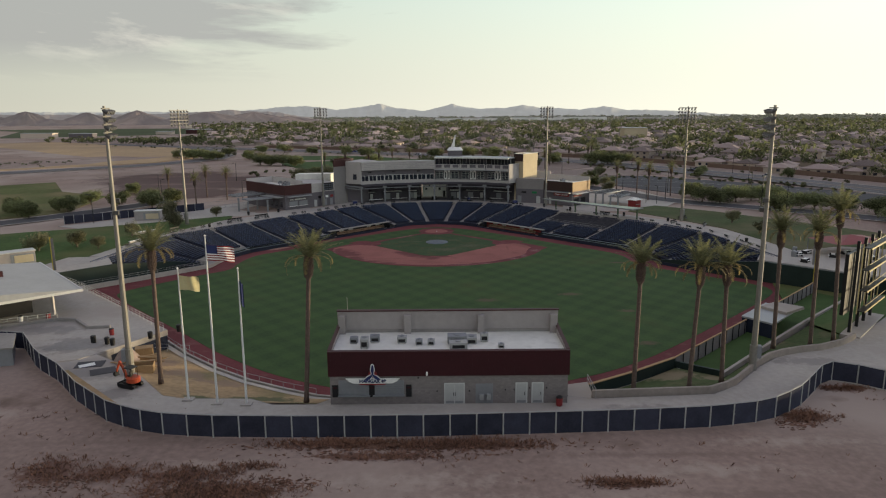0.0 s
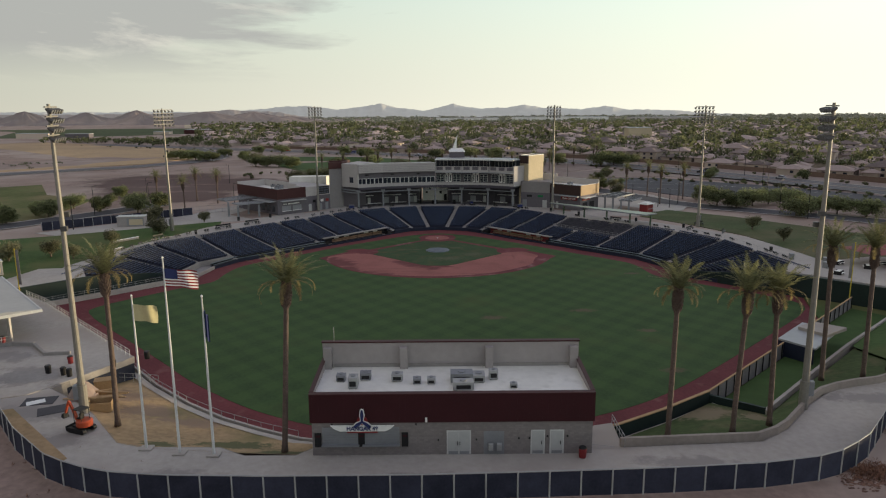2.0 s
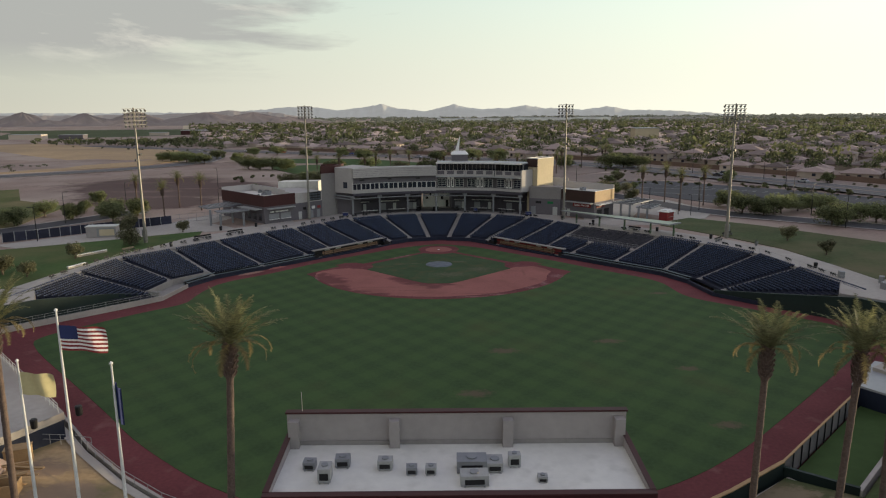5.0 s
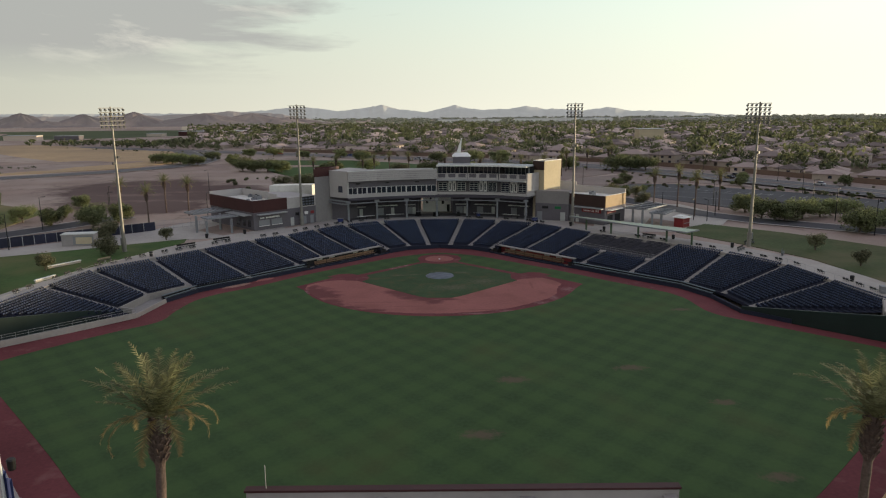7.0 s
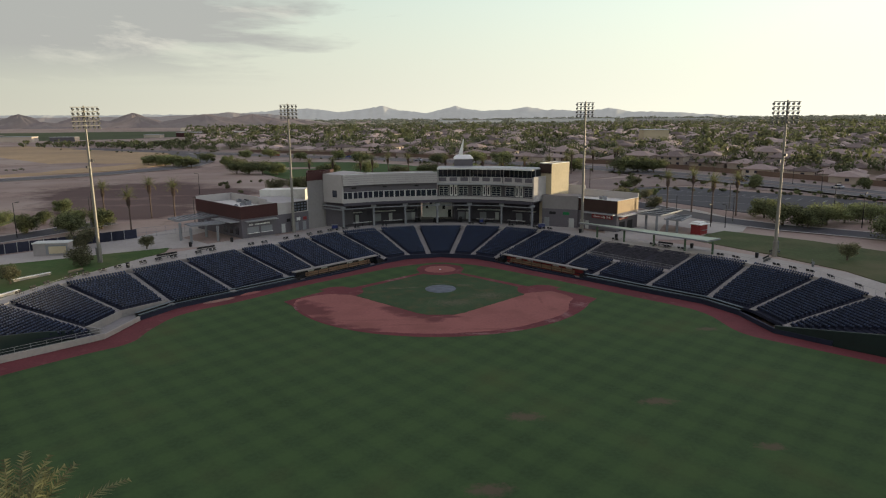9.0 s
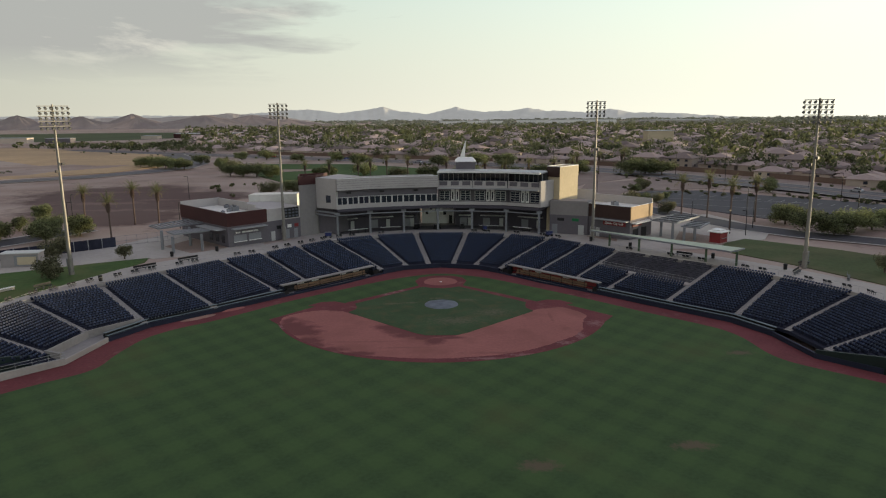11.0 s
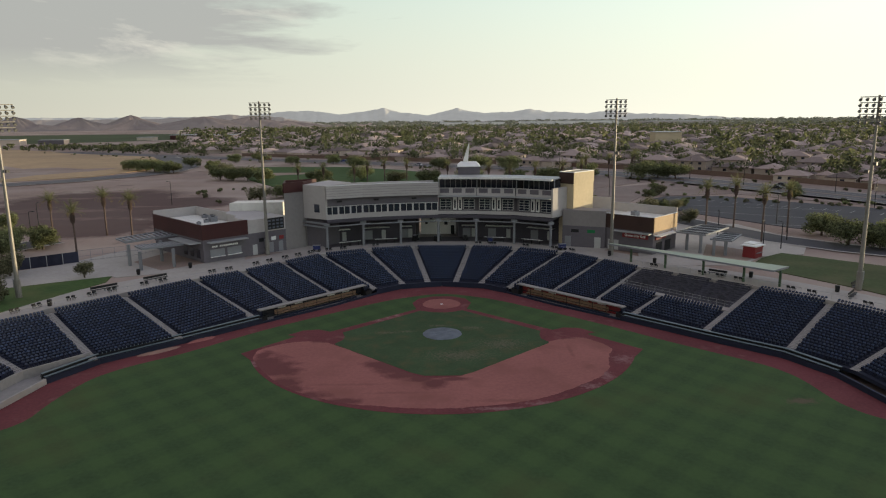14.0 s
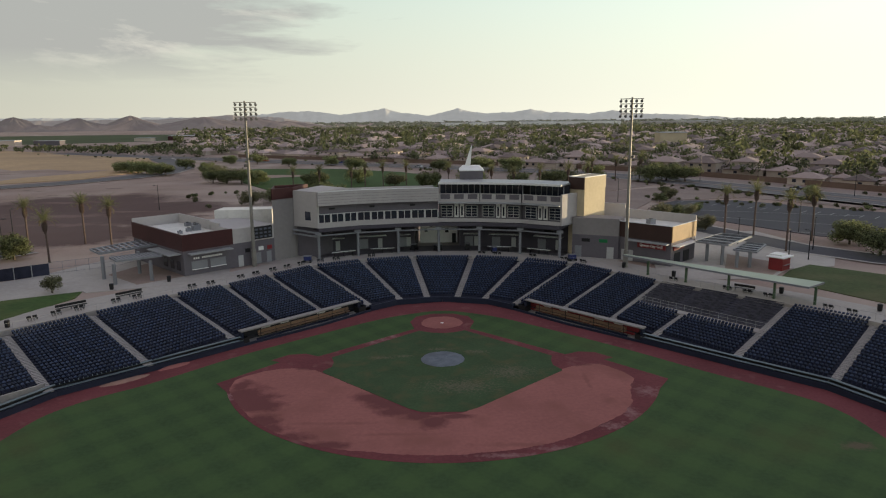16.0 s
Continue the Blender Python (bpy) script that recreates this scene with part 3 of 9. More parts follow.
RIM_L = BACK_L + [(-69.0, -59.0), (-79.0, -69.0), (-72.0, -73.0), (-66.0, -78.0), (-41.0, -104.5), (-45.5, -114.5), (-41.0, -118.0), (-36.6, -122.0),
                  (-31.3, -128.3), (-28.3, -129.3), (-20.8, -129.5), (-17.9, -131.2), (-13.0, -131.2), (-11.3, -129.5)]
RIM = dense(RIM_R[::-1] + RIM_L + [RIM_R[-1]], 6.0)[:-1]
HUB = (0.0, -50.0)

g = MB()
rings = [0.0, 4, 10, 20, 40, 70, 110, 160, 230, 320, 430, 560, 720, 950, 1300, 1800, 2500, 3400, 4700]
nr = len(RIM)
for r in rings:
    for x, y in RIM:
        d = math.hypot(x - HUB[0], y - HUB[1])
        k = (d + r) / d if r < 60 else (r + 60 + (d - 80) * max(0.0, 1 - r / 200)) / d
        px, py = HUB[0] + (x - HUB[0]) * k, HUB[1] + (y - HUB[1]) * k
        rough = 0.0 if r < 20 else noise.noise((px * 0.05, py * 0.05, 0.3)) * 0.12
        g.v.append((px, py, land(px, py) + rough))
for i in range(len(rings) - 1):
    for j in range(nr):
        g.f.append((i * nr + j, i * nr + (j + 1) % nr, (i + 1) * nr + (j + 1) % nr, (i + 1) * nr + j))
setting("ground", g, M_DIRT, "bare tan desert soil with scuffs and dry patches", "ground")

setting("subgrade", MB().prism(RIM, -1.2, -0.7), M_GRAVEL, "compacted soil under the sunken field", "ground")
# retaining face under the rim
setting("retaining_wall", MB().strip(RIM, 0.3, -0.5, Z - 0.02, closed=True), M_CONCD, "poured concrete retaining wall round the sunken field", "wall")

# ---- field ----
WALL_R = [(0, 13.2), (8.1, 11.2), (12.3, 7.5), (20.2, -1.6), (29.5, -10.5), (39.4, -20.8), (47.5, -28.9), (51.0, -36.0), (52.5, -45.8), (58.2, -52.0), (64.2, -58.0), (76.0, -69.5)]
WALL_L = [(-x, y) for x, y in WALL_R]
FENCE_R = [(76.0, -69.5), (74.5, -72.0), (53.6, -93.0), (33.4, -112.9), (26.4, -117.9), (19.9, -121.9), (16.0, -122.6)]
FENCE_L = [(-76.0, -69.5), (-69.3, -71.0), (-43.2, -98.8), (-36.0, -106.9), (-29.8, -112.7), (-24.3, -116.9), (-19.0, -119.9), (-14.4, -122.1), (-11.0, -122.8)]
FIELD = WALL_L[::-1] + WALL_R[1:] + FENCE_R[1:] + FENCE_L[::-1]
setting("warning_track", MB().prism(FIELD[:-1], -0.6, 0.0), M_CLAY, "red clay warning track raked smooth", "track")

TURF = [(0, 8.1), (9.4, 3.5), (19.3, -5.8), (27.3, -13.8), (34.2, -21.6), (38.4, -25.8), (42.6, -30.0), (44.8, -32.6), (46.4, -36.6), (46.9, -43.8), (48.4, -47.4), (54.4, -53.0), (67.5, -65.5),
        (67.5, -71.5), (51.0, -88.3), (33.5, -105.5), (25.0, -112.0), (14.0, -117.3), (0.0, -119.4), (-13.0, -117.5), (-23.0, -112.0), (-33.0, -103.3),
        (-41.0, -94.3), (-64.0, -70.3), (-63.5, -65.8), (-53.2, -53.7), (-47.2, -48.2), (-47.3, -41.5), (-46.2, -34.5), (-43.2, -30.0), (-37.6, -25.2), (-28.8, -14.4), (-19.5, -5.5), (-9.6, 3.4)]


def rounded(poly, times=2):
    """Corner cutting on a closed plan outline."""
    for _ in range(times):
        poly = [p for i in range(len(poly)) for p in (lerp(poly[i], poly[(i + 1) % len(poly)], 0.2), lerp(poly[i], poly[(i + 1) % len(poly)], 0.8))]
    return poly


def ragged(poly, amp, step=0.7, seed=0.0):
    """An outline broken up by small waves."""
    pts = dense(list(poly) + [poly[0]], step)[:-1]
    res = []
    for x, y in pts:
        w = math.sin(x * 1.7 + seed) * math.sin(y * 1.3 + 2 * seed) + 0.6 * math.sin(x * 4.1 + y * 2.3 + seed) + 0.4 * math.sin(x * 7.3 - y * 6.1)
        v = math.sin(y * 1.9 + seed) * math.sin(x * 1.1 - seed) + 0.6 * math.sin(y * 4.4 - x * 2.9 + seed) + 0.4 * math.sin(y * 6.7 + x * 7.9)
        res.append((x + amp * w, y + amp * v))
    return res


setting("outfield_grass", MB().prism(rounded(TURF), -0.5, 0.03), M_TURF, "mown green turf with crossing mower bands", "grass")

# infield clay: arc round the rubber, cut-outs at the bases, base paths, home circle
MND = (0.15, -17.2)
arc = []
for k in range(41):
    a = radians(-163 + k * 146 / 40)
    arc.append((0.2 + 28.9 * math.cos(a), -18.0 + 28.3 * math.sin(a)))
SKIN = [(-29.0, -25.2)] + [p for p in arc if p[1] < -26.3] + [(29.3, -24.8), (22.6, -17.6), (24.0, -16.8), (22.0, -14.6), (19.6, -14.2), (17.6, -15.4), (4.4, -3.0), (5.3, 0.8), (4.4, 3.8), (1.8, 5.4), (-1.8, 5.4), (-4.4, 3.8), (-5.3, 0.8), (-4.4, -3.0),
        (-17.6, -15.4), (-19.6, -14.2), (-22.0, -14.6), (-24.0, -16.8), (-22.6, -17.6)]
setting("infield_skin", MB().prism(SKIN, -0.5, 0.05), M_CLAY, "dark red watered clay rim of the infield", "infield")


def disc(cx, cy, rx, ry, n=36, wob=0.0, seed=0):
    rr = random.Random(seed)
    return [(cx + (rx + rr.uniform(-wob, wob)) * math.cos(k * math.tau / n), cy + (ry + rr.uniform(-wob, wob)) * math.sin(k * math.tau / n)) for k in range(n)]


INNER = [(-27.2, -24.2), (-25.0, -21.8), (-21.6, -19.9), (-17.6, -20.2), (-13.4, -24.2), (-9.2, -28.2), (-5.2, -32.4), (-2.6, -35.0), (0.8, -35.2), (3.4, -34.2), (16.6, -20.4), (20.4, -18.9), (22.6, -20.0), (25.2, -24.2),
         (23.6, -27.4), (22.9, -32.0), (20.7, -35.4), (15.9, -39.6), (11.8, -42.3), (7.0, -43.8), (1.2, -44.8), (-4.4, -44.5), (-12.0, -43.0), (-17.0, -40.2), (-21.2, -36.4), (-24.6, -31.4), (-26.6, -27.6)]
setting("infield_clay", MB().prism(ragged(rounded(INNER), 0.09, 0.35), -0.4, 0.058), M_SKIN, "lighter dry clay of the infield", "infield")
GRASSIN = [(-3.6, -4.0), (-1.8, -5.0), (0, -5.3), (1.8, -5.0), (3.6, -4.0), (15.6, -15.9), (15.2, -17.8), (15.2, -19.6), (16.2, -21.4), (16.0, -21.8),
           (4.2, -33.4), (2.6, -34.4), (-2.2, -34.4), (-3.8, -33.4), (-15.8, -21.8), (-16.0, -21.2), (-15.0, -19.6), (-15.0, -17.8), (-15.6, -15.9)]
setting("infield_grass", MB().prism(GRASSIN, -0.4, 0.075), M_INTURF, "green infield grass worn in front of the mound", "grass")
mb = MB()
n = 36
for r, z in ((4.4, 0.08), (3.0, 0.17), (1.2, 0.26), (0.0, 0.27)):
    mb.v.extend((MND[0] + r * math.cos(k * math.tau / n), MND[1] + r * math.sin(k * math.tau / n), z) for k in range(n))
mb.f = [(i * n + k, i * n + (k + 1) % n, (i + 1) * n + (k + 1) % n, (i + 1) * n + k) for i in range(3) for k in range(n)]
setting("pitchers_mound", mb, M_INTURF, "low worn mound in the infield", "mound", smooth=True)
mb = MB()
for r, z in ((3.05, 0.175), (3.0, 0.22), (1.2, 0.30), (0.0, 0.31)):
    mb.v.extend((MND[0] + r * math.cos(k * math.tau / n), MND[1] + r * math.sin(k * math.tau / n), z + 0.02 * math.sin(5 * k)) for k in range(n))
mb.f = [(i * n + k, i * n + (k + 1) % n, (i + 1) * n + (k + 1) % n, (i + 1) * n + k) for i in range(3) for k in range(n)]
tagged(part("mound_tarp", mb, M_TARP, smooth=True), "round grey weighted tarp spread over the mound", "tarp")
setting("home_plate_clay", MB().prism(ragged(disc(0, 0.4, 3.4, 3.3), 0.12), -0.4, 0.062), M_SKIN, "lighter clay circle round home plate", "infield")
tagged(part("home_plate", MB().prism([(-0.25, 0.0), (0, -0.25), (0.25, 0.0), (0.25, 0.25), (-0.25, 0.25)], 0.05, 0.09), M_WHITE), "white rubber home plate set in clay", "plate")
# chalky spill on the track
for i, (x, y, a, l) in enumerate(((-41.4, -23.8, 42.0, 3.6), (-36.9, -18.7, 46.0, 2.5))):
    ca, sa = math.cos(radians(a)), math.sin(radians(a))
    lens = [(x + u * ca - v * sa, y + u * sa + v * ca) for u, v in disc(0, 0, l, 0.75, 14, 0.16, 50 + i)]
    heap = MB()
    ring = ragged(rounded(lens), 0.07, 0.3)
    for q, z in ((1.0, -0.05), (0.75, 0.09), (0.4, 0.16)):
        heap.v.extend((x + (px_ - x) * q, y + (py_ - y) * q, z) for px_, py_ in ring)
    heap.v.append((x, y, 0.17))
    n = len(ring)
    heap.f = [(r * n + k, r * n + (k + 1) % n, (r + 1) * n + (k + 1) % n, (r + 1) * n + k) for r in range(2) for k in range(n)] + [(2 * n + k, 2 * n + (k + 1) % n, 3 * n) for k in range(n)]
    setting("clay_spill", heap, M_CHALK if i == 0 else M_SKIN, ("pale dry clay heap", "reddish clay heap")[i] + " on the warning track", "track", smooth=True)

# ---- paving and planting round the park ----
SLABS = []


def slab(name, poly, material, label, category, top=0.0):
    top = Z + top + 0.004 * (len(SLABS) % 5)
    SLABS.append(name)
    return setting(name, MB().prism(poly, Z - 0.7, top), material, label, category)


def ring_band(line, d0, d1):
    return offset_line(line, d0) + offset_line(line, d1)[::-1]


BACK = BACK_L[::-1] + BACK_R
slab("concourse", offset_line(BACK, 0.0) + offset_line(BACK, 8.0)[::-1], M_CONC, "pale broom-finished concrete concourse behind the seats", "concourse")
slab("entry_plaza", [(-32, 28)] + BACK_L[2::-1] + BACK_R[:3] + [(32, 27), (38, 30), (58, 40), (50, 62), (-50, 62), (-60, 40), (-38, 30)], M_CONC, "concrete plaza under and behind the stand", "plaza", 0.01)
slab("east_plaza", [(40, 16), (46, 12.5), (59, 12), (66, 20), (76, 22), (84, 36), (78, 62), (50, 60)], M_CONC, "concrete plaza with shade trellis", "plaza", 0.02)
slab("west_plaza", [(-40, 16), (-46, 12.5), (-61.5, 6.5), (-62.6, 7.6), (-72.0, 2.4), (-81.2, -3.5), (-99.0, -13.8), (-107, -9.6), (-78, 18), (-72, 32), (-60, 60), (-50, 58)], M_CONC, "concrete plaza and path with dusty stains", "plaza", 0.02)
slab("west_pavers", [(-64, 20), (-55, 12), (-48, 19), (-60, 32)], M_PAVER, "brown paver field under the shade trellis", "plaza", 0.045)
slab("east_pavers", [(54, 20), (60, 14), (68, 24), (60, 34)], M_PAVER, "brown paver field under the shade trellis", "plaza", 0.045)
slab("west_lawn", [(-62.6, 7.4), (-72.0, 2.2), (-81.2, -3.7), (-99.0, -14.0), (-110.4, -19.0), (-150, -42), (-150, -80), (-90, -72), (-82, -60), (-78.0, -51), (-75.9, -40), (-72.0, -25.6), (-66.6, -10.6), (-61.6, 3.0)], M_LAWN, "green lawn beside the concourse", "lawn", 0.03)
slab("east_lawn", [(60, 11.5), (66, 19), (72, 23.5), (87, 9), (97, -5), (111, -24), (124, -48), (112, -75), (90, -70), (82, -56), (80, -38), (77.5, -21), (70, -5)], M_DULLLAWN, "yellowing lawn beside the concourse", "lawn", 0.03)
slab("east_patio", [(73.6, -51), (69, -59), (79, -69), (88, -77), (104, -72), (108, -52), (94, -46), (82, -50)], M_CONC, "concrete party patio above the corner wall", "patio", 0.05)
slab("west_patio", [(-73.6, -51), (-69, -59), (-79, -69), (-84, -64), (-82, -52)], M_CONC, "concrete landing above the corner wall", "patio", 0.05)

# outfield promenade inside the screened fence
SCREEN = [(-66.0, -110.5), (-57.0, -111.5), (-50.8, -119.3), (-46.0, -123.4), (-40.5, -129.6), (-34.7, -134.8), (-31.0, -136.9), (-26.8, -138.2), (-22.0, -138.7), (-13.6, -139.0), (-1.0, -139.0), (10.5, -138.6), (21.0, -138.1),
          (29.0, -137.4), (33.9, -136.4), (36.9, -135.2), (40.5, -132.6), (44.2, -128.6), (47.5, -124.9), (50.4, -126.3), (60.0, -134.5), (76.0, -148.0)]
slab("promenade", [(-57.2, -111.2), (-50.8, -119.0), (-46.0, -123.1), (-40.5, -129.3), (-34.7, -134.5), (-31.0, -136.6), (-26.8, -137.9), (-13.6, -138.7), (10.5, -138.3), (29.0, -137.1), (36.9, -134.9), (40.5, -132.3), (47.5, -124.6), (60.0, -134.2), (76, -147.5), (100, -120), (100, -98), (78, -96)]
     + [(72.0, -99.0), (59.6, -110.5), (52.4, -115.0), (46.3, -116.7), (41.5, -120.8), (36.2, -126.6), (32.5, -129.2), (25.8, -129.7), (18.2, -130.2), (15.6, -129.5), (-11.3, -129.5), (-13.0, -131.2), (-17.9, -131.2), (-20.8, -129.5), (-28.3, -129.3),
        (-31.3, -128.3), (-36.6, -122.0), (-41.0, -118.0), (-45.5, -114.5), (-50, -108)], M_CONC, "worn grey concrete promenade behind the outfield", "promenade")

# ---- seating bowl ----
AISLES = [((2.8, 13.9), (6.3, 35.0)), ((7.7, 12.4), (16.8, 32.2)), ((12.9, 8.9), (26.2, 27.1)), ((20.6, 4.9), (32.9, 19.1)), ((27.0, -2.0), (38.9, 11.4)),
          ((31.1, -9.9), (46.1, 5.0)), ((39.4, -20.2), (54.6, -4.1)), ((47.8, -29.2), (63.1, -12.8)), ((52.6, -36.4), (69.8, -25.5)), ((53.9, -45.2), (72.0, -38.5))]
LEFT = list(AISLES)
LEFT[6], LEFT[7] = ((38.9, -21.2), (54.4, -6.0)), ((47.6, -30.0), (61.7, -15.7))
BY_SIDE = {1: AISLES, -1: LEFT}
ROWS, Z0, Z1 = 22, 0.75, Z - 0.6


def seat_mesh_into(seats, p, ang, style=0, pans=None):
    """A folding stadium seat at p; ang is the heading from field to back."""
    c, s = math.cos(ang), math.sin(ang)

    def put(lx, ly, lz, sx, sy, sz, lean=0.0, into=seats):
        pts = []
        for z in (-1, 1):
            for x, y in ((-1, -1), (1, -1), (1, 1), (-1, 1)):
                ox, oy, oz = lx + x * sx / 2, ly + y * sy / 2, lz + z * sz / 2
                ox += lean * (oz - lz)
                pts.append((p[0] + ox * c - oy * s, p[1] + ox * s + oy * c, p[2] + oz))
        into.add(pts, [(4, 5, 6, 7), (0, 1, 5, 4), (1, 2, 6, 5), (2, 3, 7, 6), (3, 0, 4, 7)])
    if style == 0:
        put(0.03, 0, 0.52, 0.13, 0.40, 0.32, 0.25, pans)
        pts = []
        for bx in (0.16, 0.23):
            for hw, bz in ((0.19, 0.62), (0.21, 0.76), (0.14, 0.86)):
                for sg in (-1, 1):
                    ox = bx + 0.2 * (bz - 0.5)
                    pts.append((p[0] + ox * c - sg * hw * s, p[1] + ox * s + sg * hw * c, p[2] + bz))
        seats.add(pts, [(0, 1, 3, 2), (2, 3, 5, 4), (7, 6, 8, 9), (9, 8, 10, 11), (4, 5, 11, 10), (0, 2, 8, 6), (2, 4, 10, 8), (3, 1, 7, 9), (5, 3, 9, 11)])
    else:
        put(0.0, 0, 0.40, 0.30, 0.56, 0.05)
        put(0.2, 0, 0.55, 0.05, 0.56, 0.22)


def welded(mb):
    """Join corners that fall on one place."""
    seen, back = {}, []
    for p in mb.v:
        back.append(seen.setdefault(tuple(round(c, 3) for c in p), len(seen)))
    res = MB()
    res.v, res.f = list(seen), [tuple(back[i] for i in f) for f in mb.f]
    return res


def section(A, B, side, r0=0, r1=ROWS, style=0, half=0.62, rows=ROWS, clip=False, label="block of navy folding seats on concrete risers"):
    """The stepped block between aisle lines A and B, each (front, back)."""
    sec = thing("seating_section", label, "seating", group="seating sections of the bowl")
    treads, seats, pans = MB(), MB(), MB()
    for r in range(r0, r1):
        k0, k1 = r / rows, (r + 1) / rows
        z = Z0 + (Z1 - Z0) * r / (rows - 1)
        zl = Z0 + (Z1 - Z0) * (r - 1) / (rows - 1) if r > r0 else z - 0.5
        a0, a1, b0, b1 = lerp(*A, k0), lerp(*A, k1), lerp(*B, k0), lerp(*B, k1)
        if clip:
            b0, b1 = clip_wall(a0, b0), clip_wall(a1, b1)
        q = [(side * p[0], p[1]) for p in (a0, b0, b1, a1)]
        treads.add([(x, y, z) for x, y in q] + [(*q[0], zl), (*q[1], zl)], [(0, 1, 2, 3), (4, 5, 1, 0)])
        am, bm_ = lerp(*A, k0 + 0.55 / rows), lerp(*B, k0 + 0.55 / rows)
        if clip:
            bm_ = clip_wall(am, bm_)
        run = math.dist(am, bm_)
        n = int((run - 2 * half) / 0.56)
        if n < 1:
            continue
        mid = lerp(a0, b0, 0.5)
        bk = lerp(a1, b1, 0.5)
        along = Vector((side * (bm_[0] - am[0]), bm_[1] - am[1]))
        heading = Vector((-along.y, along.x))
        if heading.dot(Vector((side * (bk[0] - mid[0]), bk[1] - mid[1]))) < 0:
            heading = -heading
        ang = math.atan2(heading.y, heading.x)
        pad = (run - n * 0.56) / 2 + 0.28
        for i in range(n):
            p = lerp(am, bm_, (pad + i * 0.56) / run)
            seat_mesh_into(seats, (side * p[0], p[1], z), ang, style, pans)
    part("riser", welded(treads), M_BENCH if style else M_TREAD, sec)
    if seats.f:
        part("seating" if style else "seat_backing", seats, M_BENCH if style else M_SEAT, sec, kind="stuff")
    if pans.f:
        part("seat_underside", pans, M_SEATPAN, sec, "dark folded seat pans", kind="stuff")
    return sec


def clip_wall(a, b):
    """Shorten the row from a to b where it meets the corner wall."""
    fa, fb = (a[0] + a[1]) / math.sqrt(2) - 5.4, (b[0] + b[1]) / math.sqrt(2) - 5.4
    if fb >= 0:
        return b
    return lerp(a, b, max(0.02, fa / (fa - fb)))


def aisle_stair(A, side, r0=0, r1=ROWS, rows=ROWS, w=1.15):
    """A stepped flight along an aisle, two steps to a row."""
    d = Vector((side * (A[1][0] - A[0][0]), A[1][1] - A[0][1])).normalized()
    sd = Vector((-d.y, d.x)) * w / 2
    mb = MB()
    for r in range(r0 * 2, r1 * 2 + 1):
        x, y = lerp(*A, r / (2 * rows))
        zs = [Z0 + (Z1 - Z0) * (q / 2 - 0.25) / (rows - 1) + 0.08 for q in (r - 1, r)]
        zs[0] = zs[0] if r > r0 * 2 else zs[1] - 0.3
        for z in zs:
            for s in (-1, 1):
                mb.v.append((side * x + s * sd.x, y + s * sd.y, z))
    n = len(mb.v) // 2
    mb.f = [(2 * i, 2 * i + 1, 2 * i + 3, 2 * i + 2) for i in range(n - 2)]
    m = n
    mb.v += [(x, y, z - 0.5) for x, y, z in mb.v]
    for i in range(n - 2):
        for s in (0, 1):
            a, b = 2 * i + s, 2 * i + 2 + s
            if abs(mb.v[a][0] - mb.v[b][0]) + abs(mb.v[a][1] - mb.v[b][1]) > 1e-4:
                mb.f.append((a, b, b + 2 * m, a + 2 * m))
    # dark strips that put the shade of the step risers into colour
    nose = MB()
    for r in range(r0 * 2 + 1, r1 * 2):
        x, y = lerp(*A, r / (2 * rows))
        z = Z0 + (Z1 - Z0) * (r / 2 - 0.25) / (rows - 1) + 0.085
        nose.box((side * x + d.x * 0.09, y + d.y * 0.09, z), (0.17, w - 0.02, 0.03), math.atan2(d.y, d.x))
    st = part("aisle_stair", mb, M_STEP)
    part("nosing", nose, M_CONCD, st, "dark strips standing in for the shade on step risers", kind="stuff")
    return tagged(st, "pale concrete aisle stair between seat blocks", "stair", "aisle stairs of the bowl")


def mirror_pair(k):
    (fx, fy), (bx, by) = AISLES[k]
    return ((-fx, fy), (-bx, by))


section(mirror_pair(0), AISLES[0], 1)
for side in (-1, 1):
    for k in range(len(AISLES) - 1):
        if side == 1 and k in (4, 5):
            continue
        section(BY_SIDE[side][k], BY_SIDE[side][k + 1], side, (3 if side == -1 and k > 6 else 1) if k > 3 else 0)
    # outer wing, cut off by the corner wall
    section(AISLES[9], ((53.8, -47.0), (75.0, -58.0)), side, clip=True, label="wedge of navy seats cut off by the corner wall")
    for k in range(len(AISLES)):
        if side == 1 and k == 5:
            continue
        aisle_stair(BY_SIDE[side][k], side, 3 if side == -1 and k > 7 else 1 if k > 4 else 0)
# photographers' well sunk in front of the first-base wing
well = [(-lerp(*LEFT[k], 2.7 / ROWS)[0], lerp(*LEFT[k], 2.7 / ROWS)[1]) for k in (7, 8, 9)]
rim_ = [(-47.9, -29.4), (-51.6, -36.2), (-53.0, -45.4)]
# darker concrete offsets the sun that strikes the well
setting("well_floor", MB().prism(rim_ + well[::-1], -0.3, 0.28), M_CONCD, "concrete floor of the sunken well", "floor")
setting("well_wall", MB().strip(well, 0.3, 0.0, Z0 + 0.75), M_CONCD, "darker concrete wall below the first row", "wall")
setting("well_wall", MB().strip([(-53.2, -45.6), well[2]], 0.3, 0.0, Z0 + 0.9), M_CONCD, "darker concrete end wall of the well", "wall")
for k in range(5):
    x, y = lerp(lerp(rim_[0], rim_[1], 0.2 + 0.16 * k), lerp(well[0], well[1], 0.2 + 0.16 * k), 0.5)
    b_ = thing("well_bench", "low dark bench standing in the concrete well", "bench", pose(x, y, 0.28, 0, 0, -62), "benches in the well")
    part("seat", MB().box((0, 0, 0.42), (1.1, 0.4, 0.06)), M_BLACK, b_)
    for q in (-0.4, 0.4):
        part("leg", MB().box((q, 0, 0.2), (0.06, 0.36, 0.4)), M_STEEL, b_)
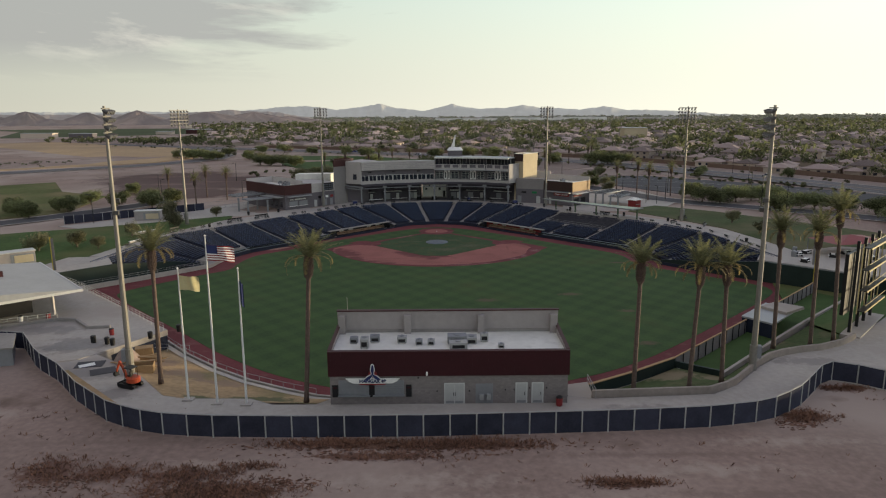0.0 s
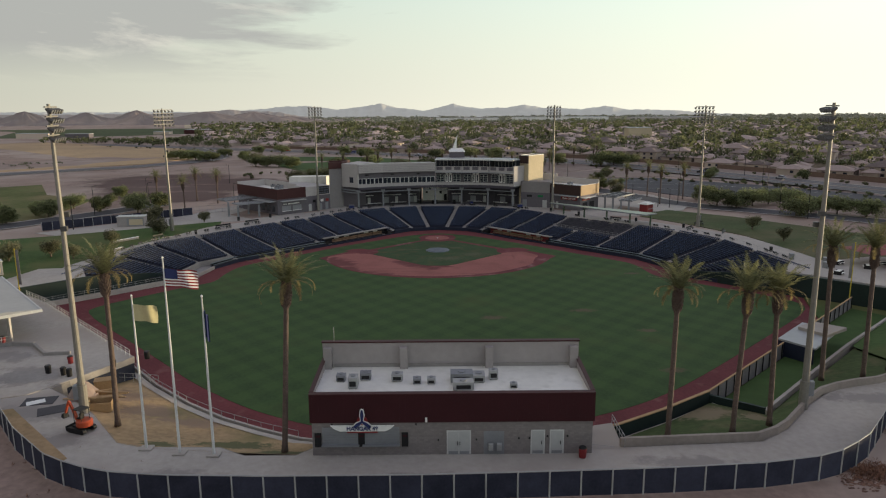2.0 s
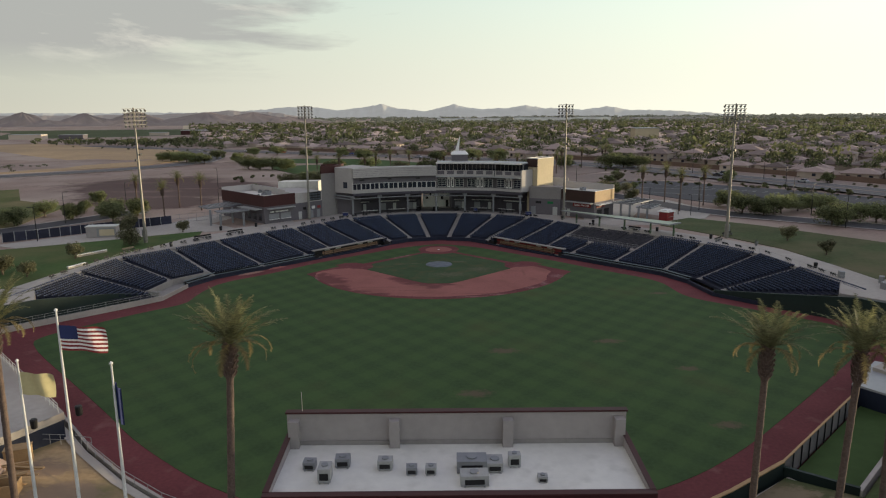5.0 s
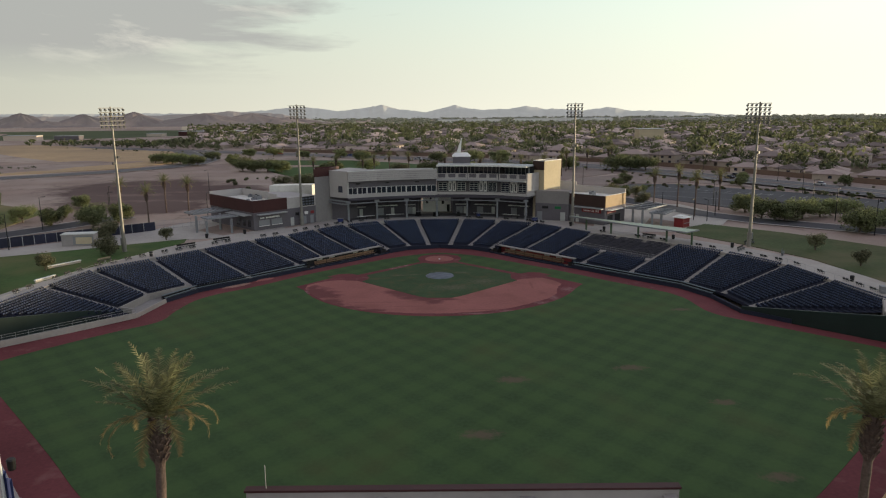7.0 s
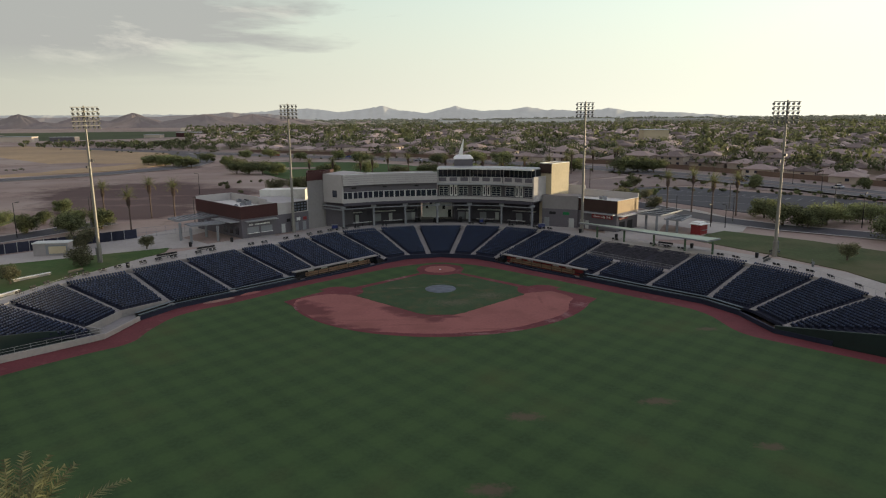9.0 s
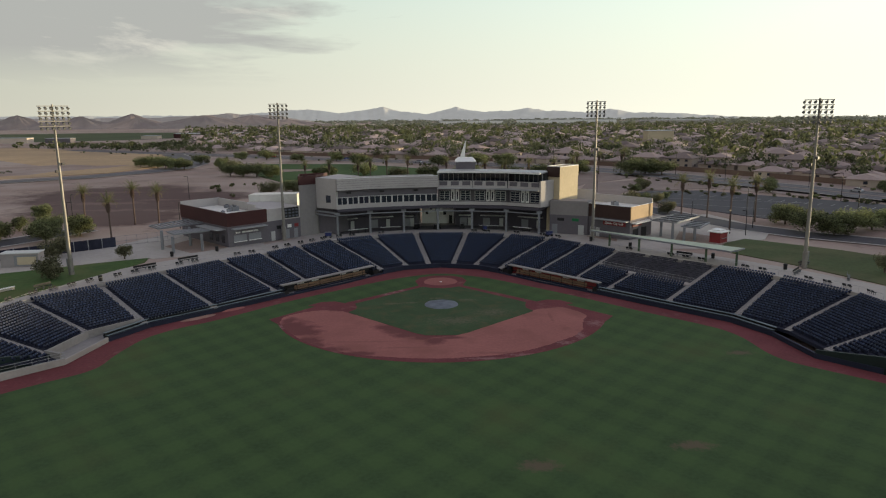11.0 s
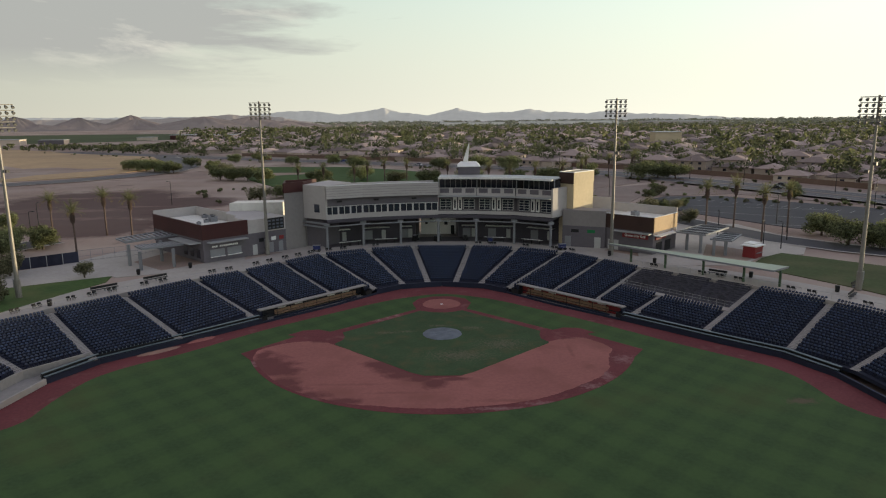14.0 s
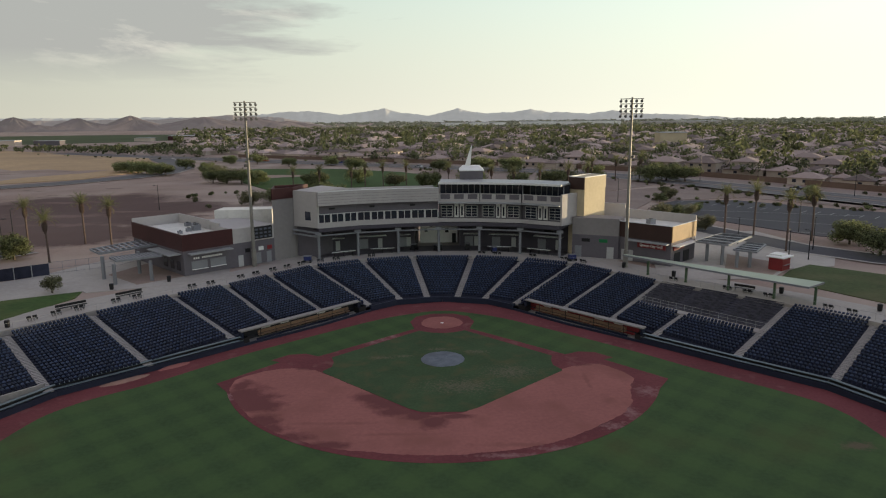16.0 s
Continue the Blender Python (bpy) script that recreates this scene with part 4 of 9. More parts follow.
# third-base club: lower seats, cross aisle, three terraces of dark benches
A4, A6 = AISLES[4], AISLES[6]
midA = (lerp(A4[0], A6[0], 0.46), lerp(A4[1], A6[1], 0.46))
midA = ((31.6, -10.0), midA[1])
section(A4, midA, 1, 1, 10)
section(midA, A6, 1, 1, 10)
aisle_stair(midA, 1, 0, 11)
club = [(lerp(A4[0], A6[0], k / 3), lerp(A4[1], A6[1], k / 3)) for k in range(4)]
for k in range(3):
    section(club[k], club[k + 1], 1, 12, 22, style=1, half=0.5, label="terrace of dark mesh benches in the club area")
cross = MB()
for a, b in zip(club, club[1:]):
    z = Z0 + (Z1 - Z0) * 10.5 / 21
    p0, p1, q1, q0 = lerp(*a, 10 / 22), lerp(*b, 10 / 22), lerp(*b, 12 / 22), lerp(*a, 12 / 22)
    cross.prism([p0, p1, q1, q0], z - 0.6, z + 0.05)
setting("cross_aisle", cross, M_CONC, "concrete cross aisle in front of the club benches", "aisle")


def railing(name, line, z, h=1.07, post=1.8, rails=(1.0, 0.5), material=None, r=0.03, label="grey pipe guard rail", group=""):
    """A pipe rail on posts along a plan line."""
    rail = thing(name, label, "railing", group=group)
    mb = MB()
    pts = dense(line, post)
    zs = z if callable(z) else (lambda p: z)
    for k in rails:
        mb.tube([(x, y, zs((x, y)) + h * k) for x, y in pts], r, 5)
    part("rail", mb, material or M_GALV, rail)
    pm = MB().tube([(0, 0, 0), (0, 0, h)], r, 5).mesh("post", material or M_GALV)
    for x, y in pts:
        o = part("post", pm, None, rail)
        o.location = (x, y, zs((x, y)))
    return rail


zc = Z0 + (Z1 - Z0) * 10.5 / 21
railing("guard_rail", [lerp(*a, 11.9 / 22) for a in club], zc + 0.05, 1.0, label="pipe rail along the cross aisle")

# padded field wall, with cap and drink rail
for side in (-1, 1):
    line = [(side * x, y) for x, y in WALL_R[:10]]
    seg = line
    for run, top in ((seg[:3], 0.95), (seg[2:5], 0.3), (seg[4:8] if side == -1 else seg[4:], 0.72)):
        setting("field_wall", MB().strip(offset_line(run, 0.25 * side), 0.3, -0.3, top), M_PAD, "low navy padded field wall", "wall")
    if side == -1:
        setting("well_kerb", MB().strip(offset_line(seg[7:9], -0.25), 0.3, -0.3, 0.7), M_CONC, "low concrete wall in front of the well", "wall")
    for j, (d, z) in enumerate(((0.45, 0.92), (1.05, 1.25))):
        w0 = offset_line(line[4:8], d * side)
        t = thing("counter_rail", "blue-grey drink counter in front of the first row", "counter", group="drink counters along the field wall")
        part("top", MB().strip(w0, 0.5, z - 0.06, z), mat("blue_grey_paint", (0.13, 0.165, 0.18), rough=0.5) if "blue_grey_paint" not in bpy.data.materials else bpy.data.materials["blue_grey_paint"], t)
        part("apron", MB().strip(w0, 0.08, 0.5, z - 0.06), M_BLACK, t)
    # tall wall from the seats to the foul pole
    cw = [(side * x, y) for x, y in [(52.5, -45.8), (58.2, -51.6), (64.2, -57.6), (69.4, -62.8), (76.0, -69.5)]]
    if side == 1:
        setting("corner_wall", MB().strip(offset_line(cw, 0.3), 0.35, -0.3, [1.2, 2.2, 3.3, Z + 0.3, Z + 0.3]), M_GREENWALL, "tall dark padded corner wall under the patio", "wall")
    else:
        back = [(-55.0, -44.6), (-60.5, -50.0), (-68.4, -58.9), (-78.4, -68.9)]
        setting("corner_wall", MB().strip(back, 0.35, -0.3, [1.2, 2.6, Z + 0.1, Z + 0.1]), M_GREENWALL, "tall dark wall behind the sunken bullpen", "wall")
        setting("bullpen_kerb", MB().strip(offset_line(cw, -0.2), 0.3, -0.2, 0.9), M_CONC, "low concrete wall in front of the bullpen", "wall")
        railing("bullpen_rail", offset_line(cw, -0.2), 0.9, 0.9, 2.2, (1.0, 0.55, 0.1), label="three-bar pipe rail on the bullpen wall")
        setting("bullpen_lawn", MB().prism([(-53, -45.5), (-56, -43.8), (-69, -57.4), (-77, -65.4), (-75.6, -69)], -0.4, 0.045), M_LAWN2, "shaded green strip of the bullpen", "lawn")

# wall that closes the bowl under the concourse edge
for side in (-1, 1):
    setting("bowl_back_wall", MB().strip([(side * x, y) for x, y in BACK_R], 0.7, -1.0, Z + 0.01), M_CONC, "concrete wall behind the last row", "wall")

# dugouts
for side in (-1, 1):
    A, B = Vector((14.2, 6.6)), Vector((29.6, -9.6))
    d = (B - A).normalized()
    nrm = Vector((-d.y, d.x)) if Vector((-d.y, d.x)).dot(Vector((1, 1))) > 0 else Vector((d.y, -d.x))

    def P(s, o):
        q = A + d * s + nrm * o
        return (side * q.x, q.y)
    L = (B - A).length
    dug = thing("dugout", "long dugout with wooden bench and pale roof edge", "dugout", group="team dugouts")
    part("roof", MB().prism([P(-0.3, 1.5), P(L + 0.3, 1.5), P(L + 0.3, 3.6), P(-0.3, 3.6)], 0.5, 0.64, True), M_TREAD, dug)
    part("fascia", MB().prism([P(-0.3, 0.45), P(L + 0.3, 0.45), P(L + 0.3, 1.55), P(-0.3, 1.55)], 1.76, 1.96, True), M_CONCD, dug, "pale steel fascia")
    part("back_wall", MB().prism([P(0, 1.58), P(L, 1.58), P(L, 1.75), P(0, 1.75)], -0.2, 1.76), M_RED if side == 1 else M_DARK, dug)
    for s in (0.0, L):
        part("side_wall", MB().prism([P(s - 0.15, 0.6), P(s + 0.15, 0.6), P(s + 0.15, 1.58), P(s - 0.15, 1.58)], -0.2, 1.75), M_PAD, dug)
    part("floor_slab", MB().prism([P(0, 0.4), P(L, 0.4), P(L, 1.58), P(0, 1.58)], -0.3, 0.06), M_CONCD, dug)
    part("bench_seat", MB().prism([P(1.5, 0.9), P(L - 3, 0.9), P(L - 3, 1.4), P(1.5, 1.4)], 0.42, 0.5, True), M_BENCHWOOD, dug, "varnished wooden bench")
    part("bench_back", MB().prism([P(1.5, 1.4), P(L - 3, 1.4), P(L - 3, 1.5), P(1.5, 1.5)], 0.5, 1.12, True), M_BENCHWOOD, dug, "varnished wooden backrest")
    for k in range(9):
        s = 0.2 + (L - 0.4) * k / 8
        part("post", MB().tube([(*P(s, 0.5), 0), (*P(s, 0.5), 1.75)], 0.05, 6), M_BLACK, dug)
    part("front_pad", MB().prism([P(2.2, 0.35), P(L - 2.2, 0.35), P(L - 2.2, 0.5), P(2.2, 0.5)], 0, 0.3), M_PAD, dug)
    for s in (-0.9, L - 0.4):
        part("end_screen", MB().strip([P(s, 1.0), P(s, -0.4), P(s + 1.5, -0.4), P(s + 1.5, 1.0)], 0.06, 0, 1.1), M_BLACK, dug, "black mesh end screen")
    for s in (3.0, 6.4, 13.5, 17.0):
        part("banner", MB().prism([P(s, 1.53), P(s + 1.6, 1.53), P(s + 1.6, 1.56), P(s, 1.56)], 1.2, 1.6, True), M_FRAME, dug, "pale banner on the back wall")
    part("front_rail", MB().tube([(*P(0.2, 0.5), 0.95), (*P(L - 0.2, 0.5), 0.95)], 0.04, 5), M_BLACK, dug)

for k in (2, 3, 4):
    (x0, y0), (x1, y1) = AISLES[k]
    L = math.dist((x0, y0), (x1, y1))
    ox, oy = (y1 - y0) / L * 0.62, -(x1 - x0) / L * 0.62
    railing("aisle_rail", [(x0 + ox, y0 + oy), (x1 + ox, y1 + oy)], lambda p: Z0 + (Z1 - Z0) * min(1.0, math.dist(p, (x0 + ox, y0 + oy)) / L), 0.9, 3.4, (1.0,), r=0.035, label="pale pipe handrail beside an aisle stair", group="aisle handrails")

# rail and stools on the concourse behind the last row
chair = thing("folding_chair_pair", "two black folding chairs behind the last row", "chair", pose(0, 0, -60))
for dx in (-0.42, 0.42):
    part("seat", MB().box((dx, 0, 0.40), (0.62, 0.5, 0.07)), M_BLACK, chair)
    part("backrest", MB().box((dx, 0.26, 0.58), (0.62, 0.06, 0.34)), M_BLACK, chair)
    for lx in (-0.2, 0.2):
        for ly in (-0.18, 0.18):
            part("leg", MB().box((dx + lx, ly, 0.19), (0.04, 0.04, 0.38)), M_BLACK, chair)
spots = []
for side in (-1, 1):
    pts = offset_line([(side * x, y) for x, y in BACK_R], 1.6 * (1 if side == 1 else -1))
    for a, b in list(zip(pts, pts[1:])):
        L = math.dist(a, b)
        for k in range(int(L / 3.4)):
            rr = random.Random(int(L * 10) + k + (7 if side == 1 else 0))
            if rr.random() < 0.8:
                p = lerp(a, b, (k * 3.4 + 1.8) / L)
                spots.append((p, math.degrees(math.atan2(b[1] - a[1], b[0] - a[0])) + (0 if side == -1 else 180)))
for (x, y), a in spots:
    tagged(copy_thing(chair, pose(x, y, Z + 0.02, 0, 0, a + (180 if x < 0 else 0))), group="chairs along the concourse")
for o in (*chair.children_recursive, chair):
    bpy.data.objects.remove(o)
for side in (-1, 1):
    railing("bowl_rail", offset_line([(side * x, y) for x, y in BACK_R], 0.5 * side * -1 if side == -1 else -0.5 * -1), Z, 1.0, 3.0, (1.0,), r=0.022, label="thin pipe rail behind the last row", group="rails behind the seats")

# ---- main stand building ----
COLS = [(-25.6, 32.1), (-17.9, 35.7), (-9.5, 37.8), (-0.8, 39.0), (8.0, 38.4), (16.6, 36.3), (24.3, 31.8)]


def back_of(line, d):
    return offset_line(line, d)


def wall_panel(a, b, z0, z1, thick=0.3, inset=0.0):
    """An upright slab between plan points a and b; its face shows on the right of a to b."""
    d = Vector((b[0] - a[0], b[1] - a[1])).normalized()
    nrm = Vector((-d.y, d.x))
    q = [(p[0] + nrm.x * o, p[1] + nrm.y * o) for p, o in ((a, inset), (b, inset), (b, inset + thick), (a, inset + thick))]
    return MB().prism(q, z0, z1, True)


def on_wall(a, b, s, out):
    """Plan point s metres along a to b, out metres in front of the face."""
    d = Vector((b[0] - a[0], b[1] - a[1])).normalized()
    return (a[0] + d.x * s + d.y * out, a[1] + d.y * s - d.x * out)


def wall_box(a, b, s0, s1, z0, z1, out0=0.0, out1=0.06):
    return MB().prism([on_wall(a, b, s0, out0), on_wall(a, b, s1, out0), on_wall(a, b, s1, out1), on_wall(a, b, s0, out1)], z0, z1, True)


stand = thing("grandstand_building", "curved pale two-storey press building on steel columns behind home plate", "building", Matrix.Identity(4))
L3, R4 = COLS[:4], COLS[3:]
deck_line = COLS
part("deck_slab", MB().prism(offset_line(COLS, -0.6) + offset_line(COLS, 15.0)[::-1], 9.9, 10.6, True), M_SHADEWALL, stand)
# floor sheet added under the deck, its colour carrying the deck's shade
part("deck_floor", MB().prism(offset_line(COLS, 1.5) + offset_line(COLS, 7.5)[::-1], Z, Z + 0.07), M_DARKFLOOR, stand, "concrete floor with the deck's shade in its colour")
for k, (x, y) in enumerate(COLS):
    c = part("column", MB().tube([(x, y, Z), (x, y, 9.9)], 0.3, 10), M_STEEL, stand)
    part("capital", MB().box((x, y, 9.5), (1.3, 0.9, 0.5)), M_STEEL, c)
part("tie_beam", MB().strip(offset_line(COLS, -0.3), 0.25, 9.0, 9.25), M_STEEL, stand)
# press level, first-base half: sill wall, ribbon windows, deep fascia
for j in range(3):
    a, b = L3[j], L3[j + 1]
    L = math.dist(a, b)
    part("sill_wall", wall_panel(a, b, 10.6, 11.7, 0.4), M_WHITEWALL, stand)
    part("head_wall", wall_panel(a, b, 13.45, 15.3, 0.4, 0.25), M_GREYWALL, stand)
    fas = part("fascia", wall_panel(a, b, 15.3, 18.1, 0.9, -0.7), M_WHITEWALL, stand)
    for r in range(1, 5):
        part("seam", wall_box(a, b, 0.05, L - 0.05, 15.3 + r * 0.56 - 0.02, 15.3 + r * 0.56 + 0.02, 0.7, 0.712), M_GREYWALL, fas)
    part("fascia_cap", wall_panel(a, b, 18.1, 18.18, 1.0, -0.75), M_FRAME, fas)
    part("window_head", wall_panel(a, b, 13.4, 13.5, 0.5, -0.1), M_FRAME, stand)
    win = part("window", wall_panel(a, b, 11.7, 13.45, 0.1, 0.3), M_DARK, stand, "ribbon window with dark panes")
    n = 6
    for i in range(n):
        s0, s1 = L * (i + 0.07) / n, L * (i + 0.93) / n
        part("pane", wall_box(a, b, s0, s1, 11.78, 12.3, -0.28, -0.22), M_GLASS, win)
        part("pane", wall_box(a, b, s0, s1, 12.36, 13.38, -0.28, -0.22), M_GLASS, win)
    for i in range(n + 1):
        s = L * i / n
        w = 0.36 if i % 2 == 0 else 0.12
        part("mullion", wall_box(a, b, max(0, s - w / 2), min(L, s + w / 2), 11.7, 13.45, -0.3, -0.02), M_FRAME, win)
    cam_box = part("camera_box", wall_box(a, b, L * 0.3, L * 0.3 + 1.1, 14.4, 14.75, -0.25, 0.2), M_BLACK, stand)
part("press_block", MB().prism(offset_line(L3, 0.6) + offset_line(L3, 9.0)[::-1], 10.7, 16.7), M_GREYWALL, stand)
part("press_roof_skin", MB().prism(offset_line(L3, 0.2) + offset_line(L3, 8.8)[::-1], 16.7, 16.76), M_ROOFWHITE, stand, "white roof membrane")
part("roof_kerb", MB().strip(offset_line(L3, 8.6), 0.4, 16.7, 17.7), M_WHITEWALL, stand)
# suite level, third-base half: balcony, suite doors, canopy, terrace
for j in range(3):
    a, b = R4[j], R4[j + 1]
    L = math.dist(a, b)
    part("balcony_wall", wall_panel(a, b, 10.7, 11.5, 0.25), M_WHITEWALL, stand)
    part("suite_wall", wall_panel(a, b, 10.7, 15.0, 0.4, 1.6), M_GREYWALL, stand)
    for s0, s1 in ((0.05, 0.34), (0.66, 0.95)):
        w = part("window", wall_box(a, b, L * s0, L * s1, 11.6, 14.1, -1.6, -1.5), M_FRAME, stand, "tall folding suite window")
        for r in range(4):
            for q in range(2):
                u0 = L * s0 + 0.12 + q * (L * (s1 - s0) - 0.12) / 2
                part("pane", wall_box(a, b, u0, u0 + (L * (s1 - s0) - 0.36) / 2, 11.7 + r * 0.6, 12.2 + r * 0.6, -1.5, -1.46), M_GLASS, w)
    for s0 in (0.385, 0.52):
        w = part("side_light", wall_box(a, b, L * s0, L * (s0 + 0.1), 11.5, 14.5, -1.6, -1.4), M_WHITE, stand, "white arched pilaster with a slit pane")
        part("pane", wall_box(a, b, L * (s0 + 0.03), L * (s0 + 0.07), 11.9, 13.9, -1.4, -1.36), M_GLASS, w)
    part("canopy", wall_panel(a, b, 14.75, 14.95, 2.6, -0.9), M_ROOFGREY, stand)
    part("terrace_wall", wall_panel(a, b, 14.95, 16.75, 0.25, 0.9), M_WHITEWALL, stand)
    for i in range(3):
        part("terrace_panel", wall_box(a, b, L * (i + 0.15) / 3, L * (i + 0.85) / 3, 15.55, 16.6, -0.9, -0.85), M_GREYWALL, stand)
    part("terrace_glazing", wall_panel(a, b, 15.0, 18.5, 0.2, 5.0), M_GLASS, stand, "dark glazed terrace front")
    for i in range(7):
        part("glazing_post", wall_box(a, b, L * i / 7, L * i / 7 + 0.12, 15.0, 18.5, -5.0, -4.9), M_STEEL, stand)
part("suite_block", MB().prism(offset_line(R4, 2.0) + offset_line(R4, 14)[::-1], 10.7, 15.0), M_GREYWALL, stand)
part("upper_block", MB().prism(offset_line(R4, 5.2) + offset_line(R4, 7.6)[::-1], 15.0, 18.7), M_DARK, stand)
part("main_roof", MB().prism(offset_line(R4, 0.2) + offset_line(R4, 7.8)[::-1], 18.85, 19.15, True), M_ROOFGREY, stand, "thin flat grey roof with pale edge")
part("roof_edge", MB().strip(offset_line(R4, 0.1), 0.2, 18.8, 19.25), M_WHITE, stand)
for (x, y) in offset_line(R4, 1.6):
    part("roof_post", MB().tube([(x, y, 15), (x, y, 18.8)], 0.12, 6), M_STEEL, stand)
part("end_panel", MB().prism([(24.6, 31.6), (28.4, 35.4), (28.1, 35.7), (24.3, 31.9)], 10.7, 17.2, True), M_WHITEWALL, stand, "pale end wall catching low sun")
# stair tower and fin
part("stair_tower", MB().prism([(4.1, 46.0), (9.2, 46.0), (9.2, 51.0), (4.1, 51.0)], 14.9, 21.0), M_GREYWALL, stand)
fin = MB()
fin.add([(5.2, 48.9, 21.9), (6.5, 48.9, 21.9), (6.5, 49.5, 21.9), (5.2, 49.5, 21.9), (6.62, 49.05, 26.3), (6.86, 49.05, 26.5), (6.86, 49.35, 26.5), (6.62, 49.35, 26.3)],
        [(0, 1, 5, 4), (1, 2, 6, 5), (2, 3, 7, 6), (3, 0, 4, 7), (4, 5, 6, 7)])
part("fin", fin, M_WHITE, stand, "tall white tapered fin")
cap = MB()
cap.add([(3.9, 45.8, 21.0), (9.4, 45.8, 21.0), (9.4, 51.2, 21.0), (3.9, 51.2, 21.0), (3.9, 45.8, 21.2), (9.4, 45.8, 21.2), (9.4, 51.2, 21.2), (3.9, 51.2, 21.2), (4.7, 48.4, 22.0), (8.6, 48.4, 22.0), (8.6, 50.6, 22.0), (4.7, 50.6, 22.0)],
        [(3, 2, 1, 0), (0, 1, 5, 4), (1, 2, 6, 5), (2, 3, 7, 6), (3, 0, 4, 7), (4, 5, 9, 8), (5, 6, 10, 9), (6, 7, 11, 10), (7, 4, 8, 11), (8, 9, 10, 11)])
part("tower_cap", cap, M_WHITE, stand, "pale hipped cap")
# ground floor, with the passage in the middle
G = offset_line(COLS, 7.6)
gl = [G[0], G[1], lerp(G[1], G[2], 1.0), lerp(G[2], G[3], 0.45)]
gr = [lerp(G[3], G[4], 0.5), G[4], G[5], G[6]]
for line in (gl, gr):
    for a, b in zip(line, line[1:]):
        L = math.dist(a, b)
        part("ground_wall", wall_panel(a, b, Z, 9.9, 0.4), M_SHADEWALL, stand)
        if L > 4:
            for k, s in enumerate((L * 0.2, L * 0.62)):
                part("door", wall_box(a, b, s, s + (1.0 if k else 1.9), Z, Z + 2.2, 0, 0.06), M_DOOR if k else M_STEEL, stand)
            part("sign_panel", wall_box(a, b, L * 0.35, L * 0.55, 7.6, 8.3, 0, 0.08), M_BLACK, stand)
            t = part("awning", wall_box(a, b, L * 0.15, L * 0.8, 6.9, 7.05, 0, 1.3), M_WHITE, stand)
for s, e in ((gl[-1], (-5.4, 54.0)), (gr[0], (3.6, 54.0))):
    part("passage_wall", MB().strip([s, e], 0.4, Z, 9.9), M_GREYWALL, stand)
part("passage_back_wall", MB().prism([(-5.2, 50.4), (3.4, 50.4), (3.4, 50.8), (-5.2, 50.8)], Z, 9.4), M_WHITE, stand, "pale wall closing the passage")
for x, z0, z1, w in ((-4.2, 6.6, 7.3, 0.7), (-3.0, 7.8, 8.4, 0.6), (0.6, 6.4, 7.4, 0.8), (2.2, 4.0, 6.2, 0.9)):
    part("wall_box", MB().prism([(x, 50.2), (x + w, 50.2), (x + w, 50.4), (x, 50.4)], z0, z1, True), M_BLACK, stand)
# portable counters under the deck
for i, (x, y) in enumerate(((-21.0, 35.2), (-13.0, 38.4), (12.4, 39.2), (20.6, 35.8))):
    t = thing("standing_counter", "white topped standing counter under the deck", "counter", pose(x, y, Z + 0.05, 0, 0, (28, 12, -12, -30)[i]), "standing counters")
    part("top", MB().box((0, 0, 1.05), (5.2, 0.5, 0.08)), M_WHITE, t)
    for k in (-2, 0, 2):
        part("leg", MB().box((k, 0, 0.5), (0.08, 0.3, 1.02)), M_BLACK, t)
for i, (x, y, c) in enumerate(((-27.6, 29.6, M_BLUE), (26.4, 28.8, M_BLUE), (-1.0, 40.5, M_BLACK), (-6.3, 41.5, M_BLACK), (5.6, 41.8, M_BLACK), (11.2, 37.6, M_BLUE))):
    t = thing("concession_cart", "covered concession cart standing on the concourse", "cart", pose(x, y, Z + 0.05, 0, 0, 20 * i), "concession carts")
    part("body", MB().box((0, 0, 0.85), (1.5, 0.8, 0.9)), c, t)
    part("counter", MB().box((0, 0, 1.34), (1.7, 1.0, 0.08)), M_STEEL, t)
    for k in (-0.6, 0.6):
        part("wheel", MB().tube([(k, -0.55, 0.28), (k, 0.55, 0.28)], 0.28, 10), M_BLACK, t)

# ---- first-base side: tower, pale block, shop ----
wing = thing("west_wing_building", "low wing with oxide red fascia, pale walls and white roof", "building", Matrix.Identity(4))
W0, W1, W2 = (-48.6, 18.2), (-41.4, 25.3), (-34.8, 31.9)
ux = Vector((-1, 1)).normalized()


def deeper(p, d, s=-1):
    return (p[0] + s * d / math.sqrt(2), p[1] + d / math.sqrt(2))


part("lower_wall", MB().prism([W0, W1, deeper(W1, 23.5), deeper(W0, 23.5)], Z, 8.8), M_GREYWALL, wing)
part("roof", MB().prism([W0, W1, deeper(W1, 23.5), deeper(W0, 23.5)], 8.8, 10.7), M_ROOFWHITE, wing, "white roof behind the fascia")
part("fascia", MB().strip([deeper(W0, 23.5), deeper(W0, 10), W0, W1], 0.4, 8.8, [11.95, 11.95, 11.9, 11.9]), M_BROWNRED, wing, "oxide red metal fascia")
part("side_parapet", MB().strip([W1, deeper(W1, 8)], 0.3, 8.8, 11.8), M_WHITEWALL, wing)
part("back_parapet", MB().strip([deeper(W0, 23.5), deeper(W1, 23.5), deeper(W1, 9)], 0.3, 8.8, 12.7), M_WHITEWALL, wing)
part("awning", wall_box(W0, W1, 0.8, 9.4, 8.1, 8.3, 0, 1.6), M_ROOFGREY, wing)
part("side_awning", wall_box(deeper(W0, 11), W0, 0.0, 10.0, 8.0, 8.2, 0, 2.4), M_ROOFGREY, wing)
